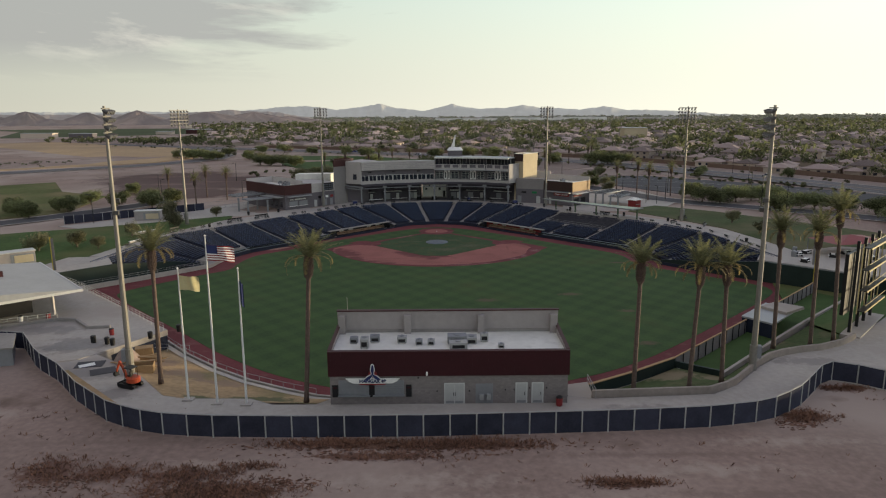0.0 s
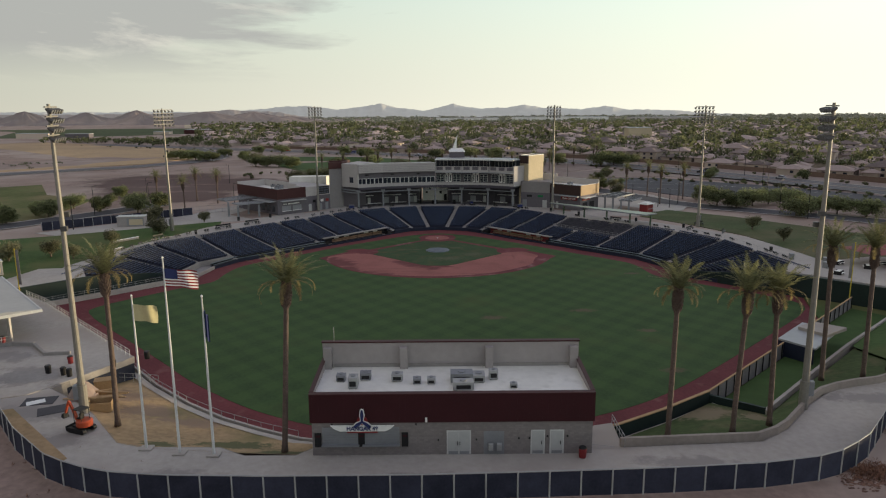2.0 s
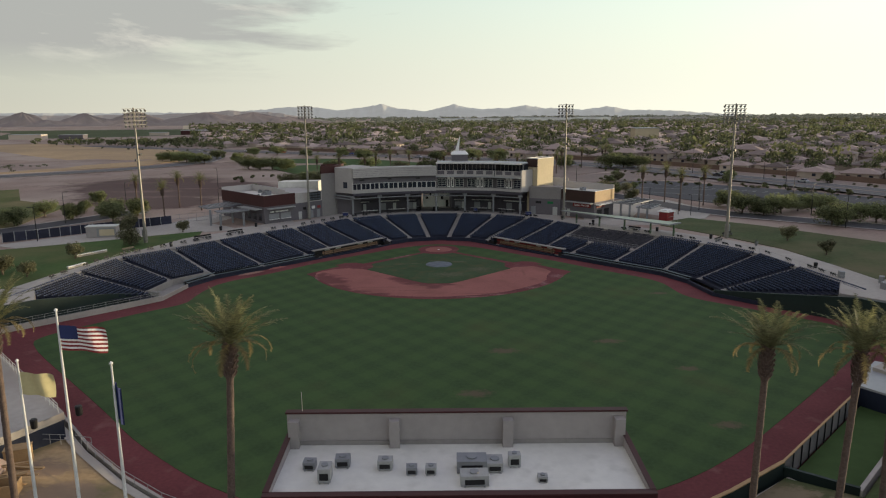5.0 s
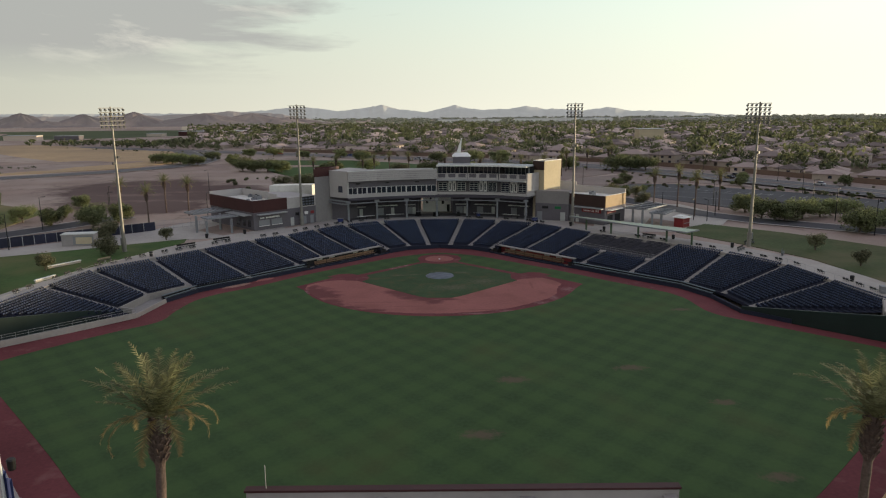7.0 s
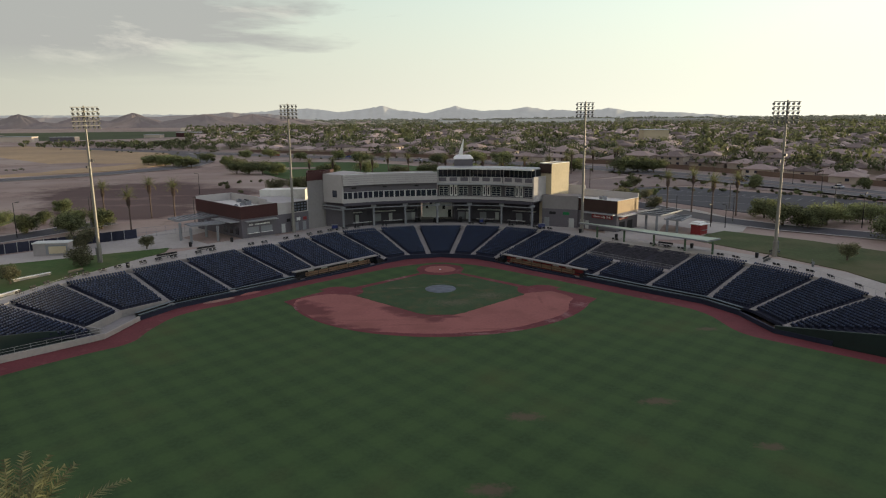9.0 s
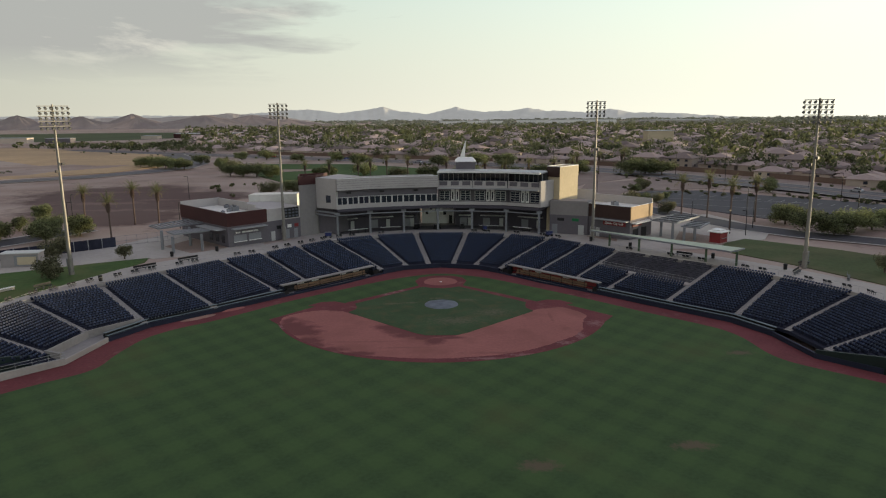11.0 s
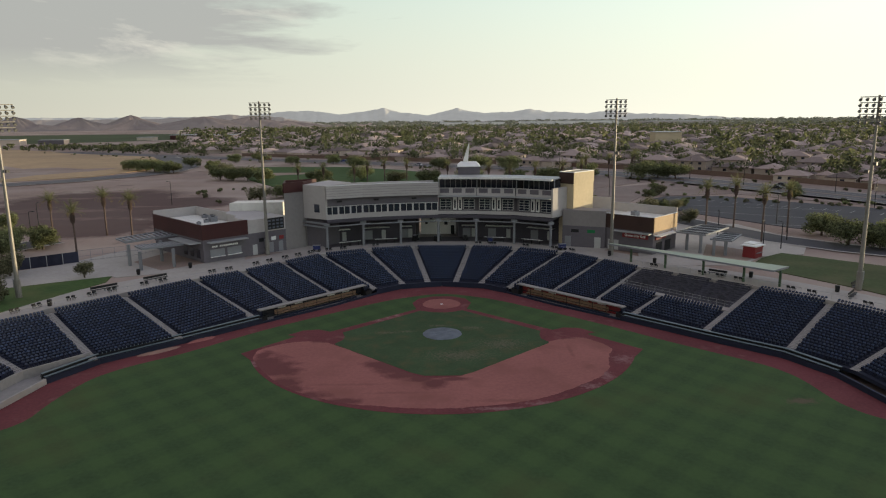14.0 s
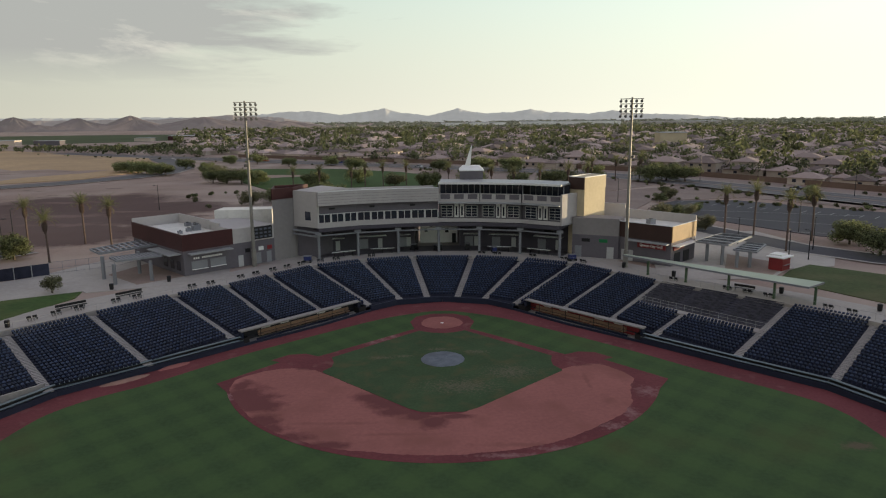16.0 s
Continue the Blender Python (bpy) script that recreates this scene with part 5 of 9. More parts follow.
for s0 in (1.4, 5.2):
    part("shutter", wall_box(W0, W1, s0, s0 + 3.2, Z + 1.1, Z + 2.6, 0, 0.08), M_STEEL, wing, "closed grey roll shutter")
    part("counter", wall_box(W0, W1, s0, s0 + 3.2, Z + 1.0, Z + 1.1, 0, 0.4), M_WHITE, wing)
for k in range(14):
    if k != 3:
        part("letter_bar", wall_box(W0, W1, 1.9 + k * 0.42, 2.2 + k * 0.42, 7.0, 7.35, 0, 0.08), M_WHITE, wing)
for s in (2.0, 5.0, 7.8):
    part("window", wall_box(deeper(W0, 11), W0, s, s + 1.6, Z + 0.8, Z + 2.6, 0, 0.06), M_GLASS, wing)
for x, y, s in ((-50.5, 31.0, 1.0), (-51.5, 29.6, 0.6), (-52.0, 34.6, 0.8), (-54.2, 36.4, 0.7), (-52.2, 26.8, 0.5)):
    t = thing("roof_unit", "grey rooftop air unit on the white roof", "air unit", pose(x, y, 10.7, 0, 0, 45), "rooftop air units")
    part("cabinet", MB().box((0, 0, 0.5 * s + 0.1), (1.6 * s, 1.2 * s, s)), M_STEEL, t)
    part("fan_guard", MB().tube([(0, 0, s + 0.1), (0, 0, s + 0.22)], 0.42 * s, 12), M_BLACK, t)
    part("kerb", MB().box((0, 0, 0.05), (1.7 * s, 1.3 * s, 0.1)), M_GALV, t)
part("mid_wall", MB().prism([W1, W2, deeper(W2, 16), deeper(W1, 16)], Z, 8.8), M_GREYWALL, wing)
part("mid_upper", MB().prism([W1, W2, deeper(W2, 16), deeper(W1, 16)], 8.8, 11.7), M_WHITEWALL, wing)
part("mid_parapet", MB().strip([deeper(W1, 5), deeper(W1, 12)], 0.3, 11.7, 12.4), M_WHITEWALL, wing)
# sunlit look of the back parapet is put into its white colour
part("rear_wall", MB().prism([(-49.5, 40.0), (-37.4, 41.6), (-37.0, 46.0), (-49.0, 45.0)], Z, 13.5), M_ROOFWHITE, wing, "back parapet of the roof, its sunlit white put into the colour")
for s0 in (1.0, 5.0, 7.4):
    part("door", wall_box(W1, W2, s0, s0 + 1.1, Z, Z + 2.3, 0, 0.06), M_STEEL if s0 > 2 else M_DOOR, wing)
for s0, c in ((2.6, M_BLACK), (5.6, M_WHITE), (7.6, M_RED)):
    part("small_sign", wall_box(W1, W2, s0, s0 + 1.1, 6.7, 7.5, 0, 0.1), c, wing)
board = thing("small_scoreboard", "black panel scoreboard with blank white rows fixed to the pale wall", "scoreboard")
part("panel", wall_box(W1, W2, 4.6, 8.8, 9.1, 11.6, 0.02, 0.3), M_BLACK, board)
for r in range(3):
    for k in range(4):
        part("line_bar", wall_box(W1, W2, 4.9 + k * 1.0, 5.55 + k * 1.0, 9.35 + r * 0.75, 9.75 + r * 0.75, 0.3, 0.32), mat("dim_display", (0.10, 0.11, 0.14), rough=0.3) if "dim_display" not in bpy.data.materials else bpy.data.materials["dim_display"], board)
part("tower_wall", MB().prism([W2, (-31.2, 35.5), (-29.4, 42.0), (-35.9, 38.6)], Z, 16.7), M_TANGREY, wing)
part("tower_band", MB().strip([W2, (-31.2, 35.5), (-29.4, 42.0), (-35.9, 38.6), W2], 0.3, 16.7, 18.9), M_BROWNRED, wing, "oxide red metal band round the tower top")
part("tower_roof", MB().prism([W2, (-31.2, 35.5), (-29.4, 42.0), (-35.9, 38.6)], 16.7, 18.3), M_CONCD, wing)
part("pale_block", MB().prism([(-31.2, 35.3), (-25.7, 31.9), (-21.0, 40.0), (-27.0, 45.0)], 10.7, 18.2, True), M_WHITEWALL, wing, "smooth pale block beside the press windows")
part("block_window", wall_box((-31.2, 35.3), (-25.7, 31.9), 3.2, 4.7, 12.2, 14.0, 0, 0.06), M_GLASS, wing)
part("block_base", MB().prism([(-31.2, 36.6), (-26.6, 35.4), (-24.0, 40.0), (-27.0, 45.0)], Z, 10.7), M_GREYWALL, wing)
for z in (9.2, 10.0):
    part("brace_beam", MB().beam((-31.4, 34.9, z), (-25.6, 31.8, z - 0.3), 0.3, 0.35), M_STEEL, wing)

# ---- third-base side ----
east = thing("east_wing_building", "low wing with dark brown fascia and sunlit tan end wall", "building")
E0, E1 = (36.0, 30.8), (44.4, 22.7)


def deep2(p, d):
    return (p[0] + d * 0.688, p[1] + d * 0.726)


DE = 10.7
part("lower_wall", MB().prism([E0, E1, deep2(E1, DE), deep2(E0, DE)], Z, 8.75), M_GREYWALL, east)
part("fascia", MB().strip([E0, E1], 0.35, 8.75, 11.85), M_BROWN, east, "dark brown metal fascia")
part("end_wall", MB().strip([E1, deep2(E1, DE)], 0.35, 8.75, 11.85), mat("ochre_panel", (0.30, 0.185, 0.085), rough=0.6, big=(0.3, 0.12), fine=(2.0, 0.08)), east, "ochre metal end wall in low sun")
part("fascia_cap", MB().strip([E0, E1, deep2(E1, DE)], 0.45, 11.85, 11.93), M_FRAME, east)
part("roof", MB().prism([E0, E1, deep2(E1, DE), deep2(E0, DE)], 8.75, 11.1), M_ROOFWHITE, east, "white flat roof")
part("back_parapet", MB().strip([deep2(E1, DE), (40.2, 41.6)], 0.35, 8.0, 12.95), M_WHITEWALL, east)
part("tall_parapet", MB().strip([(40.2, 41.6), (35.0, 44.8)], 0.35, 8.0, 13.9), M_WHITEWALL, east)
part("back_roof", MB().prism([E0, deep2(E0, DE), (40.0, 41.4), (35.0, 44.4), (29.5, 44.0), (27, 40), (29.5, 36)], Z, 10.9), M_ROOFWHITE, east)
part("mid_wall", MB().prism([(27.2, 33.6), (36.0, 30.0), (38.0, 33.5), (30.0, 38.0)], Z, 8.75), M_GREYWALL, east)
part("mid_upper", MB().prism([(27.2, 33.6), (36.0, 30.0), (38.0, 33.5), (30.0, 38.0)], 8.75, 12.3), M_TANGREY, east)
part("awning", wall_box(E0, E1, 2.6, 11.4, 8.3, 8.5, 0, 1.5), M_ROOFGREY, east)
part("sign_board", wall_box(E0, E1, 4.6, 10.6, 7.1, 8.1, 0, 0.25), M_RED, east, "red sign board with white lettering")
part("end_awning", wall_box(E1, deep2(E1, DE), 0.5, 9.0, 7.9, 8.1, 0, 1.5), M_WHITE, east)
part("end_sign", wall_box(E1, deep2(E1, DE), 1.0, 5.4, 7.0, 7.7, 0, 0.2), M_RED, east)
for s0 in (1.0, 2.6):
    part("door", wall_box(E0, E1, s0, s0 + 1.0, Z, Z + 2.2, 0, 0.06), M_DOOR, east)
for s0 in (1.5, 5.5):
    part("opening", wall_box(E1, deep2(E1, DE), s0, s0 + 2.6, Z + 0.2, Z + 2.4, 0, 0.06), M_DARK, east)
for s0, c in ((2.0, M_BLACK), (5.6, mat("green_sign", (0.02, 0.16, 0.06)))):
    part("small_sign", wall_box((27.2, 33.6), (36.0, 30.0), s0, s0 + 1.7, 7.3, 8.0, 0, 0.1), c, east)
for s0 in (0.6, 7.2):
    part("door", wall_box((27.2, 33.6), (36.0, 30.0), s0, s0 + 1.4, Z, Z + 2.4, 0, 0.06), M_STEEL if s0 < 2 else M_DOOR, east)
T = [(26.9, 36.8), (29.6, 34.1), (35.2, 39.9), (32.5, 42.6)]
part("tower_wall", MB().prism(T, Z, 17.9), M_TANWALL, east, "tall tan stair tower lit from the side")
part("tower_band", MB().prism([(26.8, 36.8), (29.6, 34.0), (35.3, 39.9), (32.5, 42.7)], 17.9, 20.4), M_TANWALL, east)
part("tower_face", MB().prism([(26.75, 36.7), (29.5, 33.95), (29.6, 34.05), (26.85, 36.8)], 17.9, 20.4, True), M_BROWN, east, "dark brown tower face")
part("tower_cap", MB().strip(T + [T[0]], 0.3, 20.4, 20.55), M_WHITE, east)
t = thing("roof_unit", "grey rooftop air unit on the white roof", "air unit", pose(42.6, 30.6, 11.1, 0, 0, 30), "rooftop air units")
part("cabinet", MB().box((0, 0, 0.6), (1.5, 1.2, 1.0)), M_STEEL, t)
part("fan_guard", MB().tube([(0, 0, 1.1), (0, 0, 1.2)], 0.4, 12), M_BLACK, t)


def wall_text(name, body, a, b, s, z, size, material, parent, out=0.27):
    """Raised lettering on an upright wall."""
    cu = bpy.data.curves.new(name, "FONT")
    cu.offset = 0.015
    cu.body, cu.size, cu.extrude, cu.align_x, cu.align_y = body, size, 0.02, "CENTER", "CENTER"
    tmp = bpy.data.objects.new(name, cu)
    scene.collection.objects.link(tmp)
    me = bpy.data.meshes.new_from_object(tmp.evaluated_get(bpy.context.evaluated_depsgraph_get()))
    bpy.data.objects.remove(tmp)
    me.materials.clear()
    me.materials.append(material)
    ob = new(name, me)
    p = on_wall(a, b, s, out)
    ob.matrix_basis = Matrix.Translation((p[0], p[1], z)) @ Matrix.Rotation(math.atan2(b[1] - a[1], b[0] - a[0]), 4, "Z") @ Matrix.Rotation(radians(90), 4, "X")
    ob.parent = parent
    return ob


# canopy over the third-base concourse
can = thing("shade_canopy", "long tapering pale green metal canopy on green posts", "canopy")
part("roof", MB().prism([(34.4, 20.0), (45.0, 7.2), (56.6, -5.6), (60.6, -2.6), (47.0, 9.6), (35.0, 20.6)], 6.85, 7.05, True), M_CANOPY, can)
part("edge_trim", MB().strip([(34.4, 20.0), (45.0, 7.2), (56.6, -5.6), (60.6, -2.6)], 0.12, 6.78, 7.08), M_STEEL, can)
M_GREENPOST = mat("green_post_paint", (0.06, 0.10, 0.055), rough=0.5)
for x, y in ((38.2, 16.2), (43.2, 10.2), (48.4, 4.4), (53.6, -1.0), (58.2, -4.8)):
    part("post", MB().box((x, y, 5.4), (0.35, 0.35, 2.9), radians(45)), M_GREENPOST, can)


def trellis(name, posts, frames, label, cover=None):
    """A slatted steel shade trellis: posts, and one or two louvred frames."""
    t = thing(name, label, "trellis", group="shade trellises")
    for x, y, z in posts:
        part("post", MB().box((x, y, (Z + z) / 2), (0.5, 0.5, z - Z)), M_STEEL, t)
    for (p, q, r, s), z in frames:
        f = part("frame", MB().strip([p, q, r, s, p], 0.3, z - 0.35, z), M_STEEL, t)
        n = 12
        for k in range(1, n):
            part("slat", MB().beam((*lerp(p, s, k / n), z - 0.1), (*lerp(q, r, k / n), z - 0.1), 0.45 if cover is None else 0.62, 0.06), M_STEEL if cover is None or k % 3 == 0 else cover, f)
        for k in (1, 2):
            part("rafter", MB().beam((*lerp(p, q, k / 3), z - 0.25), (*lerp(s, r, k / 3), z - 0.25), 0.2, 0.25), M_STEEL, f)
    return t


M_DARKPANEL = mat("dark_blue_roof_panel", (0.03, 0.034, 0.042), rough=0.65, spec=0.15, big=(0.5, 0.1), fine=(3.0, 0.05))
trellis("shade_trellis", [(-63.1, 16.5, 8.4), (-59.0, 12.2, 7.8), (-58.3, 20.8, 8.4), (-53.5, 14.9, 7.8)],
        [(((-68.2, 22.4), (-64.4, 18.0), (-55.8, 28.2), (-60.6, 34.4)), 8.7), (((-62.2, 17.6), (-59.4, 14.2), (-53.0, 19.0), (-55.8, 22.2)), 8.05)], "grey steel shade trellis over the west plaza")
trellis("shade_trellis", [(53.3, 27.6, 7.9), (54.9, 23.9, 7.9), (56.8, 21.5, 7.2), (59.2, 21.3, 7.2)],
        [(((50.6, 27.6), (55.6, 23.2), (64.2, 32.6), (59.6, 36.4)), 8.2), (((56.4, 22.4), (59.6, 19.6), (64.8, 27.2), (62.0, 29.8)), 7.5)], "grey steel shade trellis with dark panels and sunlit edges", M_DARKPANEL)
kiosk = thing("ticket_kiosk", "small red kiosk with white overhanging roof", "kiosk", pose(64.2, 19.8, Z + 0.05, 0, 0, 40))
part("body", MB().box((0, 0, 1.2), (3.2, 2.6, 2.4)), M_RED, kiosk)
part("roof", MB().box((0, 0, 2.5), (4.0, 3.4, 0.2)), M_WHITE, kiosk)
part("roof_tier", MB().box((0.4, 0.4, 2.75), (2.6, 2.2, 0.3)), M_WHITE, kiosk)
part("counter", MB().box((0, -1.45, 1.05), (2.4, 0.4, 0.08)), M_STEEL, kiosk)
wall_text("lettering", "Queen City Grill", E0, E1, 7.6, 7.6, 0.72, M_WHITE, east)

# ---- outfield building ----
BX0, BX1, BY0, BY1, ZR = -11.5, 15.28, -131.2, -122.7, 9.65
FA, FB = (BX0, BY0), (BX1, BY0)
hut = thing("concession_building", "grey block concession building with maroon metal band and white roof", "building")
part("block_wall", MB().prism([(BX0 + 0.15, BY0), (BX1 - 0.15, BY0), (BX1 - 0.15, BY1), (BX0 + 0.15, BY1)], -0.3, ZR - 0.3), M_BLOCK, hut, "split-face grey block wall")
part("band", MB().strip([(BX0, BY0 + 0.1), (BX1, BY0 + 0.1)], 0.5, 7.35, 10.15), M_MAROON, hut, "maroon ribbed metal band")
for k in range(46):
    s = (k + 0.5) * (BX1 - BX0) / 46
    part("band_rib", wall_box(FA, FB, s - 0.02, s + 0.02, 7.37, 10.12, 0.15, 0.165), M_MAROON, hut)
part("band_cap", MB().strip([(BX0, BY0 + 0.1), (BX1, BY0 + 0.1)], 0.6, 10.15, 10.25), M_BROWNRED, hut)
part("roof", MB().prism([(BX0 + 0.2, BY0 + 0.3), (BX1 - 0.2, BY0 + 0.3), (BX1 - 0.2, BY1), (BX0 + 0.2, BY1)], ZR - 0.3, ZR), M_ROOFWHITE, hut, "white membrane roof with faint stains")
for x in (BX0 + 0.15, BX1 - 0.15):
    part("side_parapet", MB().strip([(x, BY0 + 0.35), (x, BY1)], 0.3, 7.35, [10.2, 10.6]), M_PARAPET, hut)
    part("side_cap", MB().strip([(x, BY0 + 0.35), (x, BY1 - 0.2)], 0.42, [10.2, 10.6], [10.28, 10.68]), M_BROWNRED, hut)
part("back_wall", MB().strip([(BX0, BY1), (BX1, BY1)], 0.4, -0.3, 12.3), M_PARAPET, hut, "tall grey parapet towards the field")
part("back_cap", MB().strip([(BX0 - 0.1, BY1), (BX1 + 0.1, BY1)], 0.6, 12.3, 12.44), M_BROWNRED, hut)
for x in (BX0 + 0.6, -3.0, 5.9, BX1 - 0.6):
    part("pilaster", MB().box((x, BY1 - 0.55, (ZR + 11.9) / 2), (0.8, 0.75, 11.9 - ZR)), M_PARAPET, hut)
part("flashing", MB().strip([(BX0 + 0.3, BY1 - 0.24), (BX1 - 0.3, BY1 - 0.24)], 0.1, ZR, ZR + 0.35), M_CONCD, hut)
for s0, s1 in ((1.1, 4.55), (4.95, 8.4)):
    sh = part("roll_shutter", wall_box(FA, FB, s0, s1, 5.15, 6.85, 0, 0.05), M_STEEL, hut, "closed blue-grey serving shutter")
    for r in range(6):
        part("slat", wall_box(FA, FB, s0 + 0.05, s1 - 0.05, 5.25 + r * 0.26, 5.46 + r * 0.26, 0.05, 0.08), M_STEEL, sh)
    part("shelf", wall_box(FA, FB, s0 - 0.05, s1 + 0.05, 5.02, 5.15, 0, 0.4), M_STEEL, hut)
for s in (0.4, 4.5, 8.6):
    b = part("menu_board", wall_box(FA, FB, s, s + 0.62, 4.9, 6.3, 0, 0.12), M_BLACK, hut, "dark menu board")
    part("menu_bar", wall_box(FA, FB, s + 0.1, s + 0.52, 5.9, 6.1, 0.12, 0.13), M_MAROON, b)
for s0, w, n in ((12.95, 2.1, 2), (20.9, 1.15, 1), (22.7, 1.15, 1)):
    for k in range(n):
        dr = part("door", wall_box(FA, FB, s0 + k * w / n + 0.02, s0 + (k + 1) * w / n - 0.02, Z + 0.02, 6.35, 0, 0.07), M_DOOR, hut, "pale grey steel door")
        part("handle", wall_box(FA, FB, s0 + (0.9 if k == 0 else 1.12), s0 + (0.96 if k == 0 else 1.18), 5.0, 5.35, 0.07, 0.14), M_BLACK, dr)
        part("kick_plate", wall_box(FA, FB, s0 + k * w / n + 0.08, s0 + (k + 1) * w / n - 0.08, Z + 0.08, Z + 0.36, 0.07, 0.08), M_STEEL, dr)
    part("door_frame", wall_box(FA, FB, s0 - 0.1, s0 + w + 0.1, Z, 6.45, 0, 0.03), M_FRAME, hut)
part("alcove", wall_box(FA, FB, 16.35, 18.3, Z + 0.02, 6.35, 0, 0.03), M_STEEL, hut, "grey fountain alcove")
for s in (16.8, 17.6):
    part("drinking_fountain", wall_box(FA, FB, s, s + 0.45, Z + 0.55, Z + 1.15, 0.03, 0.4), M_GALV, hut)
for s, z in ((12.0, 5.6), (15.6, 5.6), (19.6, 5.7), (20.6, 5.7), (22.3, 5.9), (24.2, 5.9), (2.0, 7.2), (9.9, 7.2)):
    part("wall_fixture", wall_box(FA, FB, s, s + 0.14, z - 0.16, z, 0, 0.1), M_BLACK, hut)
part("wall_lamp", wall_box(FA, FB, 10.85, 11.05, 7.45, 7.85, 0.15, 0.35), M_WHITE, hut)
sign = thing("hanging_wing_sign", "white wing-shaped sign with dark lettering and a propeller emblem", "sign")
wing_shape = [(1.95, 7.2), (7.95, 7.2), (7.6, 6.85), (7.1, 6.62), (2.85, 6.62), (2.35, 6.85)]
mb = MB()
pts = [on_wall(FA, FB, s, o) + (z,) for o in (0.3, 0.42) for s, z in wing_shape]
nW = len(wing_shape)
mb.add(pts, [tuple(range(nW)), tuple(range(nW, 2 * nW))] + [(i, (i + 1) % nW, nW + (i + 1) % nW, nW + i) for i in range(nW)])
part("wing_panel", mb, M_WHITE, sign)
mb = MB().tube([on_wall(FA, FB, 4.95, 0.22) + (7.6,), on_wall(FA, FB, 4.95, 0.34) + (7.6,)], 0.5, 20)
part("disc", mb, M_RED, sign, "red emblem disc")
for k, a in enumerate((90, 215, 325)):
    L = 1.3 if k == 0 else 1.05
    for r, c, o in ((1.0, M_WHITE, 0.36), (0.66, M_NAVY, 0.42)):
        ca, sa = math.cos(radians(a)), math.sin(radians(a))
        shape = [(0.02, 0.09), (0.5, 0.17), (0.92, 0.10), (1.0, 0.0), (0.92, -0.10), (0.5, -0.17), (0.02, -0.09)]
        q = [(4.95 + (u * L * ca - v * r * 1.6 * sa) * (1 if r == 1 else 0.93), 7.6 + (u * L * sa + v * r * 1.6 * ca) * (1 if r == 1 else 0.93)) for u, v in shape]
        mb = MB().add([on_wall(FA, FB, s, oo) + (z,) for oo in (o, o + 0.06) for s, z in q],
                      [tuple(range(7)), tuple(range(7, 14))] + [(i, (i + 1) % 7, 7 + (i + 1) % 7, 7 + i) for i in range(7)])
        part("blade" if r == 1 else "blade_core", mb, c, sign)
wall_text("lettering", "HANGAR 48", FA, FB, 4.95, 6.9, 0.54, M_NAVY, sign, 0.46)
part("underline", wall_box(FA, FB, 3.5, 6.4, 6.46, 6.58, 0.3, 0.4), M_RED, sign)
aerial = part("mast", MB().tube([(BX0 + 1.2, BY1, 12.3), (BX0 + 1.2, BY1, 14.0)], 0.025, 6), M_GALV, hut, "short white aerial mast")
for i, (x, y, w, d, h, c) in enumerate(((-8.7, -126.0, 0.9, 0.8, 0.8, M_STEEL), (-7.3, -127.6, 0.9, 1.2, 1.4, M_GALV), (-6.3, -125.6, 1.1, 0.9, 0.9, M_STEEL), (-3.1, -126.0, 1.1, 0.9, 0.9, M_STEEL), (-1.1, -126.8, 0.8, 0.7, 0.7, M_STEEL), (0.3, -126.8, 0.8, 0.7, 0.7, M_STEEL),
                                        (3.3, -126.3, 2.2, 1.4, 1.2, M_STEEL), (3.4, -128.2, 2.0, 1.2, 1.0, M_STEEL), (5.0, -126.2, 1.2, 1.4, 0.9, M_GALV), (6.5, -125.8, 0.9, 0.7, 1.2, M_WHITE), (8.3, -128.0, 0.7, 0.6, 0.5, M_GALV))):
    t = thing("roof_unit", "grey rooftop cooling unit on a white roof", "air unit", pose(x - 0.4, y - 0.6, ZR, 0, 0, (i * 7) % 5 - 2), "rooftop air units")
    h *= 0.75
    part("cabinet", MB().box((0, 0, h / 2 + 0.08), (w, d, h)), M_GALV if i % 2 else c, t)
    part("vent_grille", MB().box((0, -d / 2 - 0.01, h * 0.5), (w * 0.7, 0.03, h * 0.5)), M_BLACK, t)
    part("fan_guard", MB().tube([(0, 0, h + 0.08), (0, 0, h + 0.18)], min(w, d) * 0.28, 12), M_STEEL, t)
    for k in (-1, 1):
        part("skid", MB().box((k * w * 0.35, 0, 0.04), (0.1, d * 1.1, 0.08)), M_GALV, t)
bin_ = thing("litter_bin", "round dark red slatted litter bin", "bin", pose(14.1, -132.0, Z + 0.02), "litter bins")
part("barrel", MB().tube([(0, 0, 0), (0, 0, 0.12), (0, 0, 0.95)], [0.3, 0.34, 0.38], 14), M_RED, bin_)
part("lid", MB().tube([(0, 0, 0.95), (0, 0, 1.08)], [0.4, 0.3], 14), M_BLACK, bin_)
black_barrel = MB().tube([(0, 0, 0), (0, 0, 0.12), (0, 0, 0.95)], [0.3, 0.34, 0.38], 14).mesh("barrel", M_BLACK)
for x, y in ((-48.2, -109.8), (-37.9, -104.9), (66.0, -8.6), (-58.0, 8.6), (-50.0, 14.0), (35.2, 22.0), (42.4, 14.4), (56.2, 2.0), (-63.0, -13.0), (74.8, -40.0)):
    b2 = copy_thing(bin_, pose(x, y, Z + 0.05))
    b2["label"] = "round black litter bin on the concourse"
    for o in b2.children:
        if o.name.startswith("barrel"):
            o.data = black_barrel

